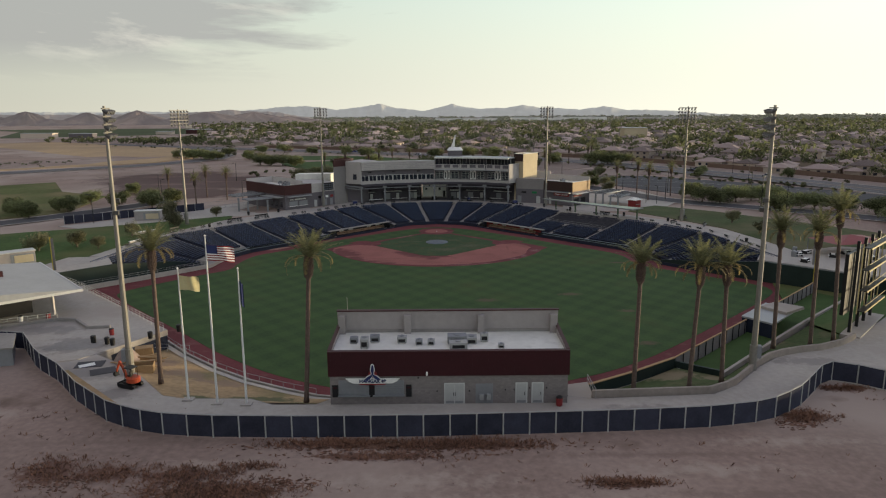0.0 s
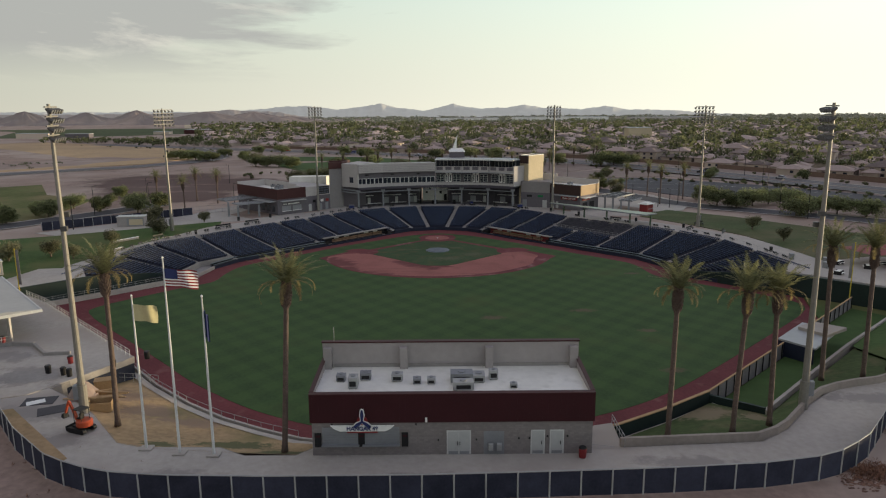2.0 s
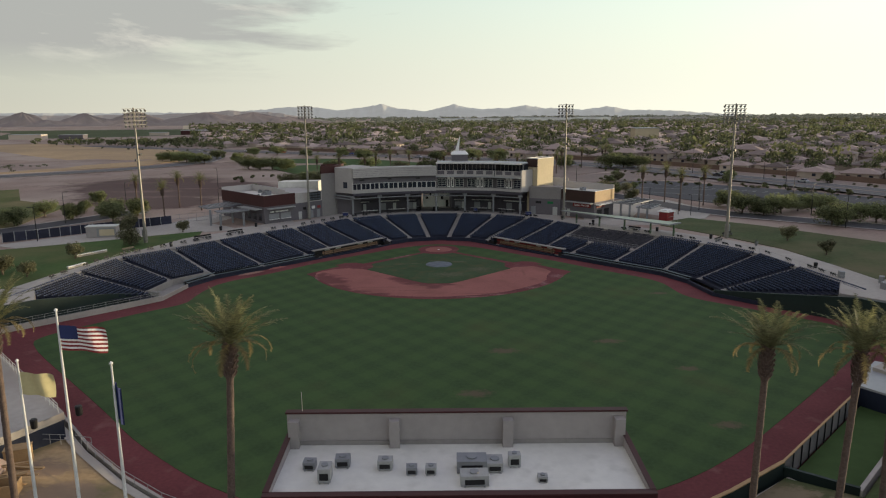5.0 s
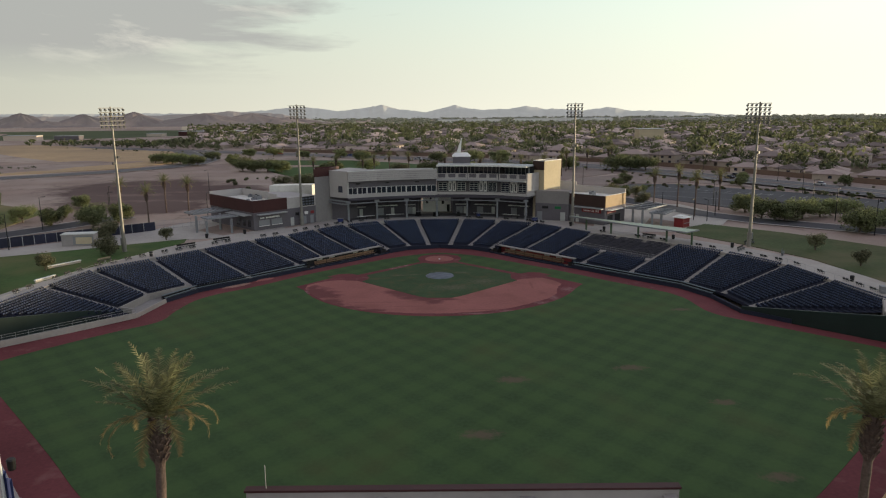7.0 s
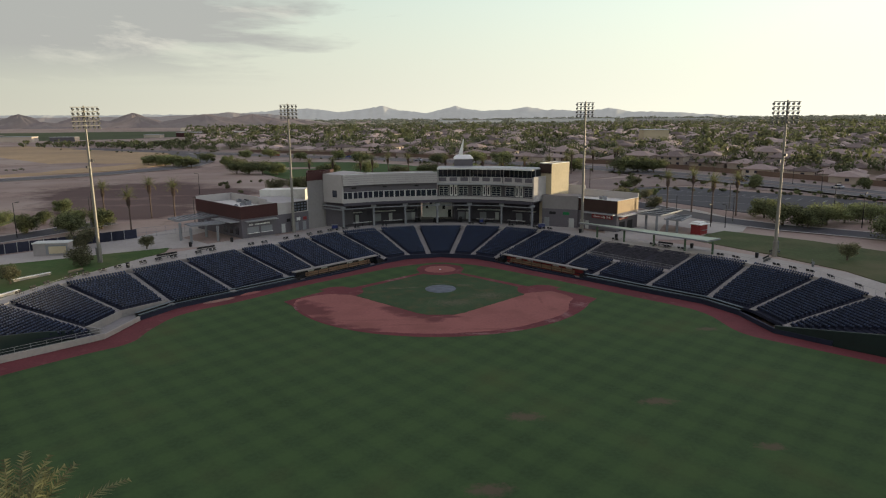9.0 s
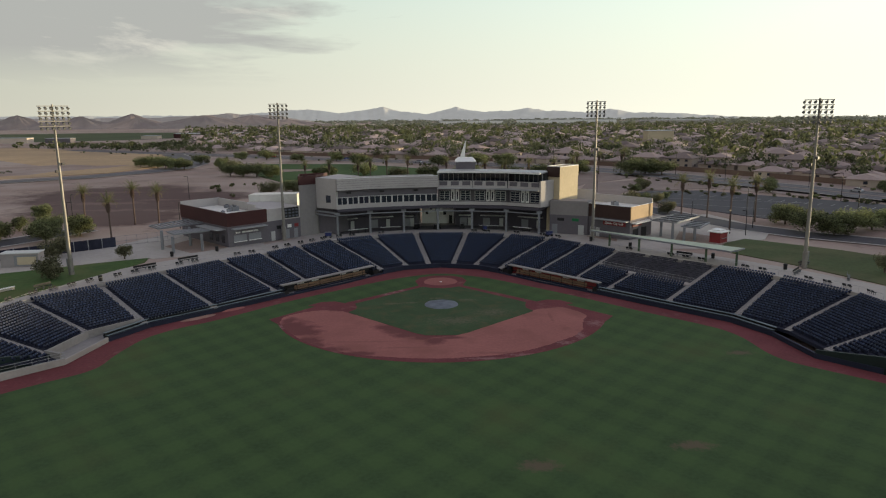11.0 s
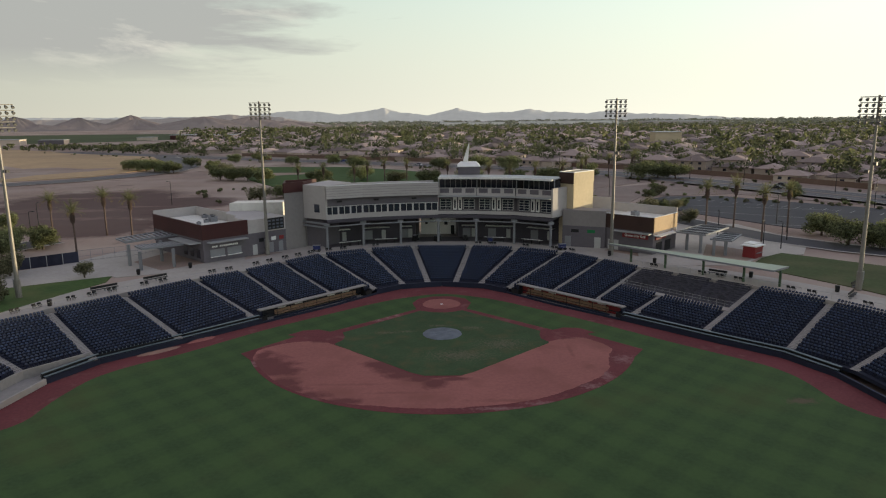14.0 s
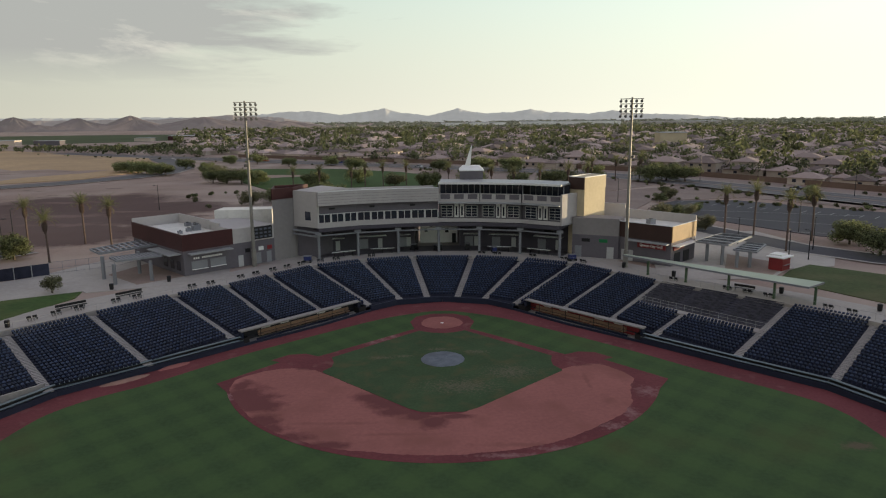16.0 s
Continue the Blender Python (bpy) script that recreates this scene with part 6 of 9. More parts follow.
# ---- screened fence round the promenade ----
fence = thing("screened_fence", "chain-link fence with black windscreen panels and steel posts", "fence")
pts, acc = [SCREEN[0]], 1.35
line = dense(SCREEN, 0.05)
for a, b in zip(line, line[1:]):
    acc += math.dist(a, b)
    if acc >= 2.645:
        pts.append(b)
        acc = 0.0
pm = MB().tube([(0, 0, 0), (0, 0, 2.52), (0, 0, 2.56)], [0.08, 0.08, 0.04], 8).mesh("post", M_GALV)
panel_mesh = None
for i, (a, b) in enumerate(zip(pts, pts[1:])):
    o = part("post", pm, None, fence)
    o.location = (a[0], a[1], Z - 0.15)
    d = Vector((b[0] - a[0], b[1] - a[1]))
    if panel_mesh is None:
        mb = MB()
        nx, nz = 6, 3
        for k in range(nx + 1):
            for r in range(nz + 1):
                mb.v.append((k / nx, 0.05 * math.sin(k * 1.1) * math.sin(r * 1.0), 0.12 + 2.3 * r / nz))
        mb.f = [(k * (nz + 1) + r, (k + 1) * (nz + 1) + r, (k + 1) * (nz + 1) + r + 1, k * (nz + 1) + r + 1) for k in range(nx) for r in range(nz)]
        panel_mesh = mb.mesh("panel", M_SCREEN, True)
    o = part("panel", panel_mesh, None, fence)
    o.matrix_basis = Matrix.Translation((a[0], a[1], Z - 0.15)) @ Matrix.Rotation(math.atan2(d.y, d.x), 4, "Z") @ Matrix.Diagonal((d.length, 1, 1, 1))
part("top_rail", MB().tube([(x, y, Z + 2.36) for x, y in pts], 0.045, 5), M_GALV, fence)
WF = [(-107, -6.0), (-99, 0.5), (-93.6, 5.6), (-84.6, 13.0), (-75.6, 20.6)]
wfence = thing("screened_fence", "black screened boundary fence beside the road", "fence")
wp = dense(WF, 3.0)
for a, b in zip(wp, wp[1:]):
    o = part("post", pm, None, wfence)
    o.location = (a[0], a[1], Z - 0.15)
    d = Vector((b[0] - a[0], b[1] - a[1]))
    o = part("panel", panel_mesh, None, wfence)
    o.matrix_basis = Matrix.Translation((a[0], a[1], Z - 0.15)) @ Matrix.Rotation(math.atan2(d.y, d.x), 4, "Z") @ Matrix.Diagonal((d.length, 1, 1, 1))
railing("entry_fence", [(-75.6, 20.6), (-66.0, 27.0), (-62.0, 36.0)], Z, 2.4, 2.4, (1.0, 0.5, 0.1), M_STEEL, label="grey steel picket fence at the entry")

# ---- outfield wall, berms, bullpen ----
setting("outfield_wall", MB().strip(FENCE_L[2:], 0.3, -0.3, 1.25), M_CONC, "low pale concrete outfield wall", "wall")
railing("outfield_rail", [(x - 0.2, y - 0.3) for x, y in FENCE_L[2:-1]], 1.2, 1.0, 2.4, (1.0,), label="thin pipe rail on the outfield wall")
bermL_low = [(-43.6, -99.4), (-40.0, -103.2), (-36.2, -107.4), (-30.0, -113.2), (-24.5, -117.4), (-19.2, -120.4), (-14.6, -122.6), (-11.2, -123.2)]
bermL_top = [(-45.0, -108.5), (-46.4, -114.6), (-41.0, -118.0), (-36.6, -122.0), (-31.3, -128.3), (-28.3, -129.4), (-19.0, -130.6), (-11.2, -131.2)]
setting("dry_grass_berm", MB().loft(bermL_low, bermL_top, 1.1, [1.5, 2.5, 3.6, Z + 0.02, Z + 0.02, Z + 0.02, Z + 0.02, Z + 0.02], 8, -0.25), M_BERM, "sloping berm of dry yellow grass and bare sand", "berm", smooth=True)
setting("berm_path", MB().loft(offset_line(bermL_low, 0.0), offset_line(bermL_low, -1.0), 1.16, 1.34, 2), M_CONC, "narrow concrete path along the outfield wall", "path")
setting("center_fill", MB().prism([(-11.0, -122.3), (16.0, -122.3), (15.4, -123.2), (-11.0, -123.2)], -0.3, 0.6), M_PAD, "dark padded wall in centre field", "wall")
# third-base side: dark padded wall, bullpen with steel fence
setting("outfield_wall_padding", MB().strip(FENCE_R[3:], 0.3, -0.3, 2.3), M_GREENWALL, "dark green padded outfield wall", "wall")
setting("wall_top_trim", MB().strip(FENCE_R[3:], 0.36, 2.3, 2.42), M_WOOD, "tan timber cap on the padded wall", "trim")
setting("wall_kerb", MB().strip(offset_line(FENCE_R[3:], 1.0), 0.9, -0.3, 1.0), M_CONC, "concrete ledge behind the padded wall", "trim")
setting("corner_wall", MB().strip([(69.4, -62.9), (76.2, -69.7), (84.0, -77.5), (90.0, -83.5)], 0.35, -1.0, Z + 0.3), M_GREENWALL, "tall dark padded wall beyond the foul pole", "wall")
setting("bullpen_apron", MB().prism([(70.0, -64.5), (76.0, -69.8), (90.0, -83.6), (78.0, -97.0), (60.0, -96.0)], -1.0, 0.27), M_LAWN, "grass at the end of the bullpen", "lawn")
bf = thing("bullpen_fence", "grey mesh outfield fence with steel posts and tan top rail", "fence")
M_MESHGREY = mat("grey_fence_mesh", (0.20, 0.185, 0.185), rough=0.7, big=(0.5, 0.15), fine=(6.0, 0.15), rnd=0.1)
fp = dense(FENCE_R[1:4], 2.5)
for a, b in zip(fp, fp[1:]):
    part("panel", MB().strip([a, b], 0.05, 0.0, 2.3), M_MESHGREY, bf)
    part("post", MB().tube([(a[0] + 0.1, a[1] - 0.1, 0), (a[0] + 0.1, a[1] - 0.1, 2.35)], 0.07, 6), M_BLACK, bf)
part("top_rail", MB().strip(fp, 0.2, 2.3, 2.42), M_WOOD, bf, "tan timber top rail")
setting("bullpen_turf", MB().prism([(33.6, -113.2), (53.8, -93.3), (74.6, -72.3), (79.0, -78.0), (60.9, -95.6), (51.2, -104.8), (38.6, -117.0)], -0.5, 0.3), M_LAWN2, "green artificial turf of the bullpen", "lawn")
BW = [(38.4, -117.0), (50.6, -104.8), (60.8, -94.8), (78.0, -79.0)]
setting("bullpen_wall", MB().strip(BW, 0.4, -0.2, 1.7), M_CONC, "grey concrete wall behind the bullpen", "wall")
setting("bullpen_bench_wall", MB().strip(offset_line(BW, -1.0), 0.5, -0.2, 1.1), M_CONCD, "stepped concrete ledge in the bullpen", "wall")
setting("bullpen_end_wall", MB().strip([(33.1, -112.7), (38.5, -116.9)], 0.35, -0.2, 1.9), M_GREENWALL, "dark end wall of the bullpen", "wall")
pen = thing("bullpen_shelter", "grey flat-roofed bullpen shelter with dark sides", "shelter")
PS = [(50.3, -95.0), (57.6, -87.6), (61.6, -91.2), (53.4, -99.6)]
part("roof", MB().prism(PS, 2.5, 2.75, True), M_ROOFGREY, pen)
part("upper_roof", MB().prism([(55.2, -91.0), (58.8, -88.6), (62.2, -91.8), (57.6, -95.0)], 2.75, 3.2), M_CONC, pen, "pale raised roof slab")
for a, b in ((PS[0], PS[3]), (PS[0], PS[1])):
    part("wall", MB().strip([lerp(a, b, 0.04), lerp(a, b, 0.96)], 0.2, 0.0, 2.5), M_PAD, pen)
low = [(18.2, -129.8), (25.8, -129.3), (32.0, -128.9), (34.4, -127.6), (36.2, -126.1), (41.5, -120.3), (44.0, -118.0), (46.6, -116.6), (49.4, -115.6), (52.4, -114.9), (56.4, -112.9), (59.6, -110.4)]
setting("curved_low_wall", MB().strip(low, 0.35, Z - 0.6, Z + 0.85), M_BUFFWALL, "curved buff concrete wall along the promenade", "wall")
bermR_low = [(20.6, -122.6), (26.8, -118.8), (33.2, -113.9), (38.6, -117.4), (42.0, -114.0), (46.0, -110.0), (51.2, -105.2), (61.4, -95.4)]
bermR_top = [(18.4, -129.6), (25.8, -129.2), (32.0, -128.8), (36.2, -126.0), (41.5, -120.2), (46.6, -116.5), (52.4, -114.8), (59.6, -110.3)]
setting("grass_berm", MB().loft(bermR_low, bermR_top, 1.2, Z + 0.05, 8, -0.2), M_PATCHY, "grassy berm with bare patches below the curved wall", "berm", smooth=True)
setting("east_bank", MB().loft([(61.4, -94.9), (70, -86.5), (78.4, -79.0)], [(59.8, -110.0), (73.0, -98.0), (86.0, -86.0)], 1.4, Z + 0.05, 6, -0.1), M_LAWN, "grass bank behind the bullpen", "berm", smooth=True)
setting("ramp", MB().loft([(16.0, -122.9), (19.4, -121.9)], [(15.6, -130.3), (18.4, -130.3)], 2.6, Z + 0.03, 4), M_CONC, "pale concrete ramp beside the building", "ramp")
railing("ramp_rail", [(19.3, -122.2), (18.6, -130.0)], lambda p: 2.6 + (Z - 2.6) * min(1, max(0, (-121.9 - p[1]) / 8.4)), 1.1, 1.6, (1.0, 0.55), label="galvanised ramp hand rail")
for side in (-1, 1):
    fpole = thing("foul_pole", "tall yellow foul pole", "pole", pose(side * 75.2, -70.2, 0), "foul poles")
    part("mast", MB().tube([(0, 0, 0), (0, 0, 12.0)], 0.09, 10), M_YELLOW, fpole)
    part("wing_mesh", MB().box((-side * 0.35, 0, 8.6), (0.5, 0.04, 6.4)), M_MESHGREY, fpole)

# ---- first-base deck with pavilion ----
DK = [(-39.9, -104.2), (-66.0, -78.0), (-72.0, -73.0), (-90.0, -92.0), (-66.0, -110.0), (-57.0, -111.0), (-50.0, -117.6), (-47.0, -116.4), (-44.2, -112.0)]
setting("party_deck", MB().prism(DK, Z - 0.75, Z + 0.08, True), M_CONC, "raised concrete party deck with dark stains", "deck")
# dark sheet added where only the shaded void under the deck lies
setting("deck_wall", MB().strip([(-66.0, -78.6), (-40.0, -104.5), (-44.2, -111.9), (-46.8, -116.0)], 0.24, 0.2, Z - 0.75), M_PAD, "dark sheet standing in for the shaded void under the deck", "wall")
setting("deck_front", MB().strip([(-66.4, -78.4), (-41.0, -104.4)], 0.3, -0.3, Z - 0.7), M_GREYWALL, "field wall under the deck", "wall")
railing("deck_rail", [(-72.0, -73.4), (-66.2, -78.2), (-40.4, -104.4)], Z + 0.08, 1.05, 1.5, (1.0, 0.66, 0.33), M_FRAME, label="pale picket rail along the deck edge")
railing("under_rail", [(-41.5, -106.5), (-38.0, -106.8), (-35.6, -107.4)], 1.6, 1.1, 1.5, (1.0, 0.5), label="short galvanised rail below the deck")
setting("deck_stain", MB().prism(ragged(rounded(disc(-50.5, -111.0, 4.2, 2.2, 10, 0.9, 71)), 0.4, 0.5), Z, Z + 0.086), M_CONCD, "dark damp stain on the deck", "stain")
setting("deck_ledge", MB().strip([(-55.8, -99.6), (-52.2, -103.4), (-49.0, -103.0)], 0.4, Z, Z + 0.5), M_CONCD, "low concrete ledge on the deck", "ledge")
setting("deck_ledge.001", MB().strip([(-66, -102.6), (-59.0, -99.4), (-55.8, -99.6)], 0.35, Z, Z + 0.6), M_CONCD, "low concrete ledge on the deck", "ledge")
railing("deck_rail", [(-72, -106.0), (-65.0, -102.0), (-59.2, -98.8)], Z + 0.3, 1.0, 1.6, (1.0, 0.6), M_FRAME, label="pale rail in front of the pavilion")
pav = thing("deck_pavilion", "open pavilion with broad grey metal roof on pale posts", "pavilion")
PR = [(-56.0, -96.5), (-74.0, -76.5), (-92.0, -92.0), (-73.0, -112.0)]
cx, cy = sum(p[0] for p in PR) / 4, sum(p[1] for p in PR) / 4
mb = MB()
mb.add([(x, y, 8.45) for x, y in PR] + [(*lerp(PR[0], PR[3], 0.5), 9.6), (*lerp(PR[1], PR[2], 0.5), 9.6)] + [(x, y, 8.2) for x, y in PR],
       [(0, 1, 5, 4), (4, 5, 2, 3), (0, 4, 3), (1, 2, 5), (6, 7, 1, 0), (7, 8, 2, 1), (8, 9, 3, 2), (9, 6, 0, 3), (9, 8, 7, 6)])
part("roof", mb, M_ROOFGREY, pav)
part("gutter", MB().strip([PR[1], PR[0], PR[3]], 0.25, 8.1, 8.5), M_FRAME, pav, "pale gutter")
for x, y in ((-61.4, -95.8), (-69.0, -102.6), (-72.0, -83.0), (-84.0, -94.0)):
    part("post", MB().box((x, y, (Z + 8.2) / 2), (0.45, 0.45, 8.2 - Z)), M_WHITEWALL, pav)
# dark block added to stand in for the shade under the pavilion roof
part("bar_block", MB().prism([(-65.5, -94.5), (-71.5, -88.0), (-84, -98), (-78, -105)], Z, 7.6), M_DARK, pav, "dark block standing in for shade under the roof")
fan = part("roof_vent", MB().box((-72.4, -91.0, 9.7), (0.9, 0.7, 0.9), 0.7), M_BROWNRED, pav)
for i, (x, y, c) in enumerate(((-47.2, -106.4, M_RED), (-46.0, -110.4, M_BLACK), (-45.0, -110.9, M_BLACK), (-40.9, -108.0, M_BLACK), (-64.4, -99.6, M_WHITE), (-60.9, -98.3, M_RED))):
    t = thing("deck_bin", "small round bin standing on the deck", "bin", pose(x, y, Z + 0.08), "bins on the deck")
    part("barrel", MB().tube([(0, 0, 0), (0, 0, 0.9)], [0.3, 0.36], 12), c, t)
    part("lid", MB().tube([(0, 0, 0.9), (0, 0, 1.02)], [0.38, 0.25], 12), M_BLACK, t)
shed = thing("service_shed", "low dark grey service shed beside the fence", "shed")
part("body", MB().prism([(-66, -112), (-57.6, -112.6), (-54.6, -118.0), (-66, -121)], Z - 0.2, 6.2), M_STEEL, shed)
part("roof", MB().prism([(-66.3, -111.7), (-57.4, -112.3), (-54.3, -118.2), (-66.3, -121.3)], 6.2, 6.4), M_CONCD, shed)
part("door", MB().box((-60.4, -119.9, 5.0), (1.2, 0.1, 2.0), 0.26), M_DOOR, shed)

# ---- works on the promenade ----
ex = thing("mini_excavator", "small orange excavator with an open roll frame parked on concrete", "excavator", pose(-36.1, -125.6, Z + 0.03, 0, 0, 158))
for s in (-0.65, 0.65):
    tr = part("track", MB().box((0, s, 0.28), (1.9, 0.38, 0.5)), M_BLACK, ex)
    for k in (-0.95, 0.95):
        part("track_end", MB().tube([(k, s - 0.19, 0.28), (k, s + 0.19, 0.28)], 0.25, 10), M_BLACK, tr)
part("chassis", MB().box((0, 0, 0.55), (1.3, 1.0, 0.22)), M_BLACK, ex)
hs = MB()
for z, g in ((0.66, 0.0), (0.72, 0.06), (1.22, 0.06), (1.34, -0.08)):
    hs.v += [((-0.5 + (0.78 + g) * math.cos(q * math.tau / 20)) if q not in (0, 1, 19) else 0.22, (0.72 + g) * math.sin(q * math.tau / 20), z) for q in range(20)]
hs.f = [(r * 20 + q, r * 20 + (q + 1) % 20, (r + 1) * 20 + (q + 1) % 20, (r + 1) * 20 + q) for r in range(3) for q in range(20)] + [tuple(range(60, 80)), tuple(range(19, -1, -1))]
part("house", hs, M_ORANGE, ex, "rounded orange engine cover")
part("operator_seat", MB().box((-0.1, 0.1, 1.45), (0.45, 0.5, 0.14)).box((-0.32, 0.1, 1.75), (0.12, 0.48, 0.55)), M_BLACK, ex)
roll = part("roll_frame", MB().tube([(-0.75, -0.45, 1.3), (-0.75, -0.45, 2.45), (-0.75, 0.55, 2.45), (-0.75, 0.55, 1.3)], 0.045, 6), M_BLACK, ex)
part("canopy", MB().box((-0.3, 0.05, 2.48), (1.2, 1.1, 0.07)), M_BLACK, roll)
for sy in (-0.45, 0.55):
    part("front_post", MB().tube([(0.25, sy, 1.1), (0.2, sy, 2.45)], 0.035, 6), M_BLACK, roll)
part("console", MB().box((0.22, -0.3, 1.35), (0.2, 0.3, 0.5)), M_BLACK, ex)
part("boom", MB().beam((0.55, -0.1, 0.95), (1.0, -0.1, 2.1), 0.22, 0.3).beam((1.0, -0.1, 2.05), (1.55, -0.1, 2.9), 0.2, 0.26), M_ORANGE, ex)
part("stick", MB().beam((1.5, -0.1, 2.95), (2.15, -0.1, 1.55), 0.16, 0.2), M_ORANGE, ex)
part("hydraulic_ram", MB().tube([(0.8, -0.1, 1.1), (1.3, -0.1, 2.35)], 0.05, 7), M_GALV, ex)
bk = MB()
prof = [(0.0, 0.0), (0.3, -0.12), (0.42, -0.42), (0.2, -0.62), (-0.12, -0.55), (0.04, -0.3)]
bk.add([(2.1 + px_, sy, 1.6 + pz_) for sy in (-0.38, 0.18) for px_, pz_ in prof], [tuple(range(6)), tuple(range(11, 5, -1))] + [(q, (q + 1) % 6, 6 + (q + 1) % 6, 6 + q) for q in range(6)])
part("bucket", bk, M_BLACK, ex)
part("blade", MB().box((1.3, 0, 0.35), (0.1, 1.5, 0.4)), M_BLACK, ex)
rr = random.Random(5)
stack = thing("lumber_stack", "loose stack of raw timber boards", "lumber")
for k in range(16):
    a = (-39.2 + rr.uniform(-0.8, 2.6), -117.0 + rr.uniform(-1.4, 1.6))
    ang = 0.25 + rr.uniform(-0.35, 0.35)
    L = rr.uniform(2.4, 4.4)
    part("board", MB().box((a[0], a[1], Z - 0.25 + 0.11 * (k % 6)), (L, 0.28, 0.08), ang), M_WOOD, stack)
form = thing("timber_form", "open plywood formwork box", "formwork")
for p, q in (((-38.6, -118.8), (-36.2, -118.2)), ((-36.2, -118.2), (-35.8, -119.8)), ((-38.6, -118.8), (-38.2, -120.3)), ((-38.2, -120.3), (-35.8, -119.8))):
    part("board", MB().strip([p, q], 0.08, Z - 0.6, Z + 0.5), M_WOOD, form)
crate = thing("plywood_box", "plywood crate under the deck edge", "crate", pose(-40.0, -112.4, 2.4, 0, 0, 20))
part("body", MB().box((0, 0, 0.9), (2.2, 1.4, 1.8)), M_WOOD, crate)
part("lid", MB().box((0, 0, 1.85), (2.3, 1.5, 0.08)), M_WOOD, crate)
soil = thing("spoil_heap", "heap of brown excavated soil", "soil heap")
mb = MB()
n = 18
for r, z in ((2.3, 0.0), (1.7, 0.75), (1.0, 1.6), (0.35, 2.1), (0, 2.2)):
    mb.v.extend((-40.6 + r * (1 + 0.2 * math.sin(3 * k)) * math.cos(k * math.tau / n) * 0.7, -116.6 + r * (1 + 0.2 * math.cos(2 * k)) * math.sin(k * math.tau / n), Z - 0.4 + z) for k in range(n))
mb.f = [(i * n + k, i * n + (k + 1) % n, (i + 1) * n + (k + 1) % n, (i + 1) * n + k) for i in range(4) for k in range(n)]
part("mound", mb, M_GRAVEL, soil, smooth=True)
for x, y, w, d, a, c in ((-44.6, -118.2, 3.4, 2.2, 0.2, M_ASPH), (-41.8, -120.6, 3.0, 2.2, 0.5, M_ASPH), (-44.8, -118.6, 1.9, 1.1, 0.6, M_WHITE)):
    t = tagged(part("ground_sheet", MB().box((x, y, Z + (0.07 if c is M_WHITE else 0.04)), (w, d, 0.05), a), c), "flat sheet of building material lying on the concrete", "sheet", "sheets on the promenade")
setting("sand_strip", MB().prism([(-48.2, -120.8), (-46.4, -120.2), (-34.6, -131.4), (-35.2, -133.4)], Z - 0.3, Z + 0.055), M_BERM, "strip of spilled sand beside the fence", "sand")

# ---- flagpoles ----
for i, (x, y, top, c) in enumerate(((-27.8, -129.6, 19.3, M_CREAM), (-24.2, -130.6, 23.1, None), (-20.8, -131.0, 19.6, M_NAVY))):
    fl = thing("flagpole", ("white flagpole with a pale yellow flag", "tall white flagpole with a striped flag", "white flagpole with a limp dark blue flag")[i], "flagpole", pose(x, y, Z), "flagpoles")
    part("base", MB().box((0, 0, 0.08), (1.2, 1.0, 0.16)), M_CONC, fl)
    part("pole", MB().tube([(0, 0, 0), (0, 0, (top - Z) * 0.5), (0, 0, top - Z)], [0.14, 0.11, 0.06], 10), M_FLAGPOLE, fl)
    part("finial", MB().tube([(0, 0, top - Z), (0, 0, top - Z + 0.1), (0, 0, top - Z + 0.22)], [0.05, 0.13, 0.03], 8), M_WHITE, fl)
    w, h, zt = ((2.3, 1.6, top - Z - 0.7), (3.2, 1.7, top - Z - 0.9), (0.7, 2.6, top - Z - 1.2))[i]
    nx, nz = 14, 13

    def wave(u, v):
        s = 0.16 * math.sin(u * 7 + v * 1.5) * u
        if i == 2:
            return (0.1 + u * w * 0.5, 0.12 * math.sin(u * 9), zt - v * h - u * 0.6)
        s += 0.22 * math.sin(u * 9 - v * 2.2) * u
        return (0.08 + u * w * 0.88, s + 0.12 * u, zt - v * h - 0.28 * u - 0.10 * math.sin(u * 7 + v) * u)

    def cloth(v0, v1, u0=0.0, u1=1.0, off=0.0):
        mb = MB()
        k = 12
        for a in range(k + 1):
            for q in (v0, v1):
                p = wave(u0 + (u1 - u0) * a / k, q)
                mb.v.append((p[0], p[1] + off, p[2]))
        mb.f = [(2 * a, 2 * a + 2, 2 * a + 3, 2 * a + 1) for a in range(k)]
        return mb
    if i == 1:
        for k in range(13):
            part("stripe", cloth(k / 13, (k + 1) / 13), M_RED if k % 2 == 0 else M_WHITE, fl)
        part("canton", cloth(0, 7 / 13, 0, 0.4, -0.02), M_NAVY, fl)
        part("canton_back", cloth(0, 7 / 13, 0, 0.4, 0.02), M_NAVY, fl)
    else:
        mb = MB()
        for k in range(6):
            mb2 = cloth(k / 6, (k + 1) / 6)
            mb.add(mb2.v, mb2.f)
        part("cloth", welded(mb), c, fl, smooth=True)

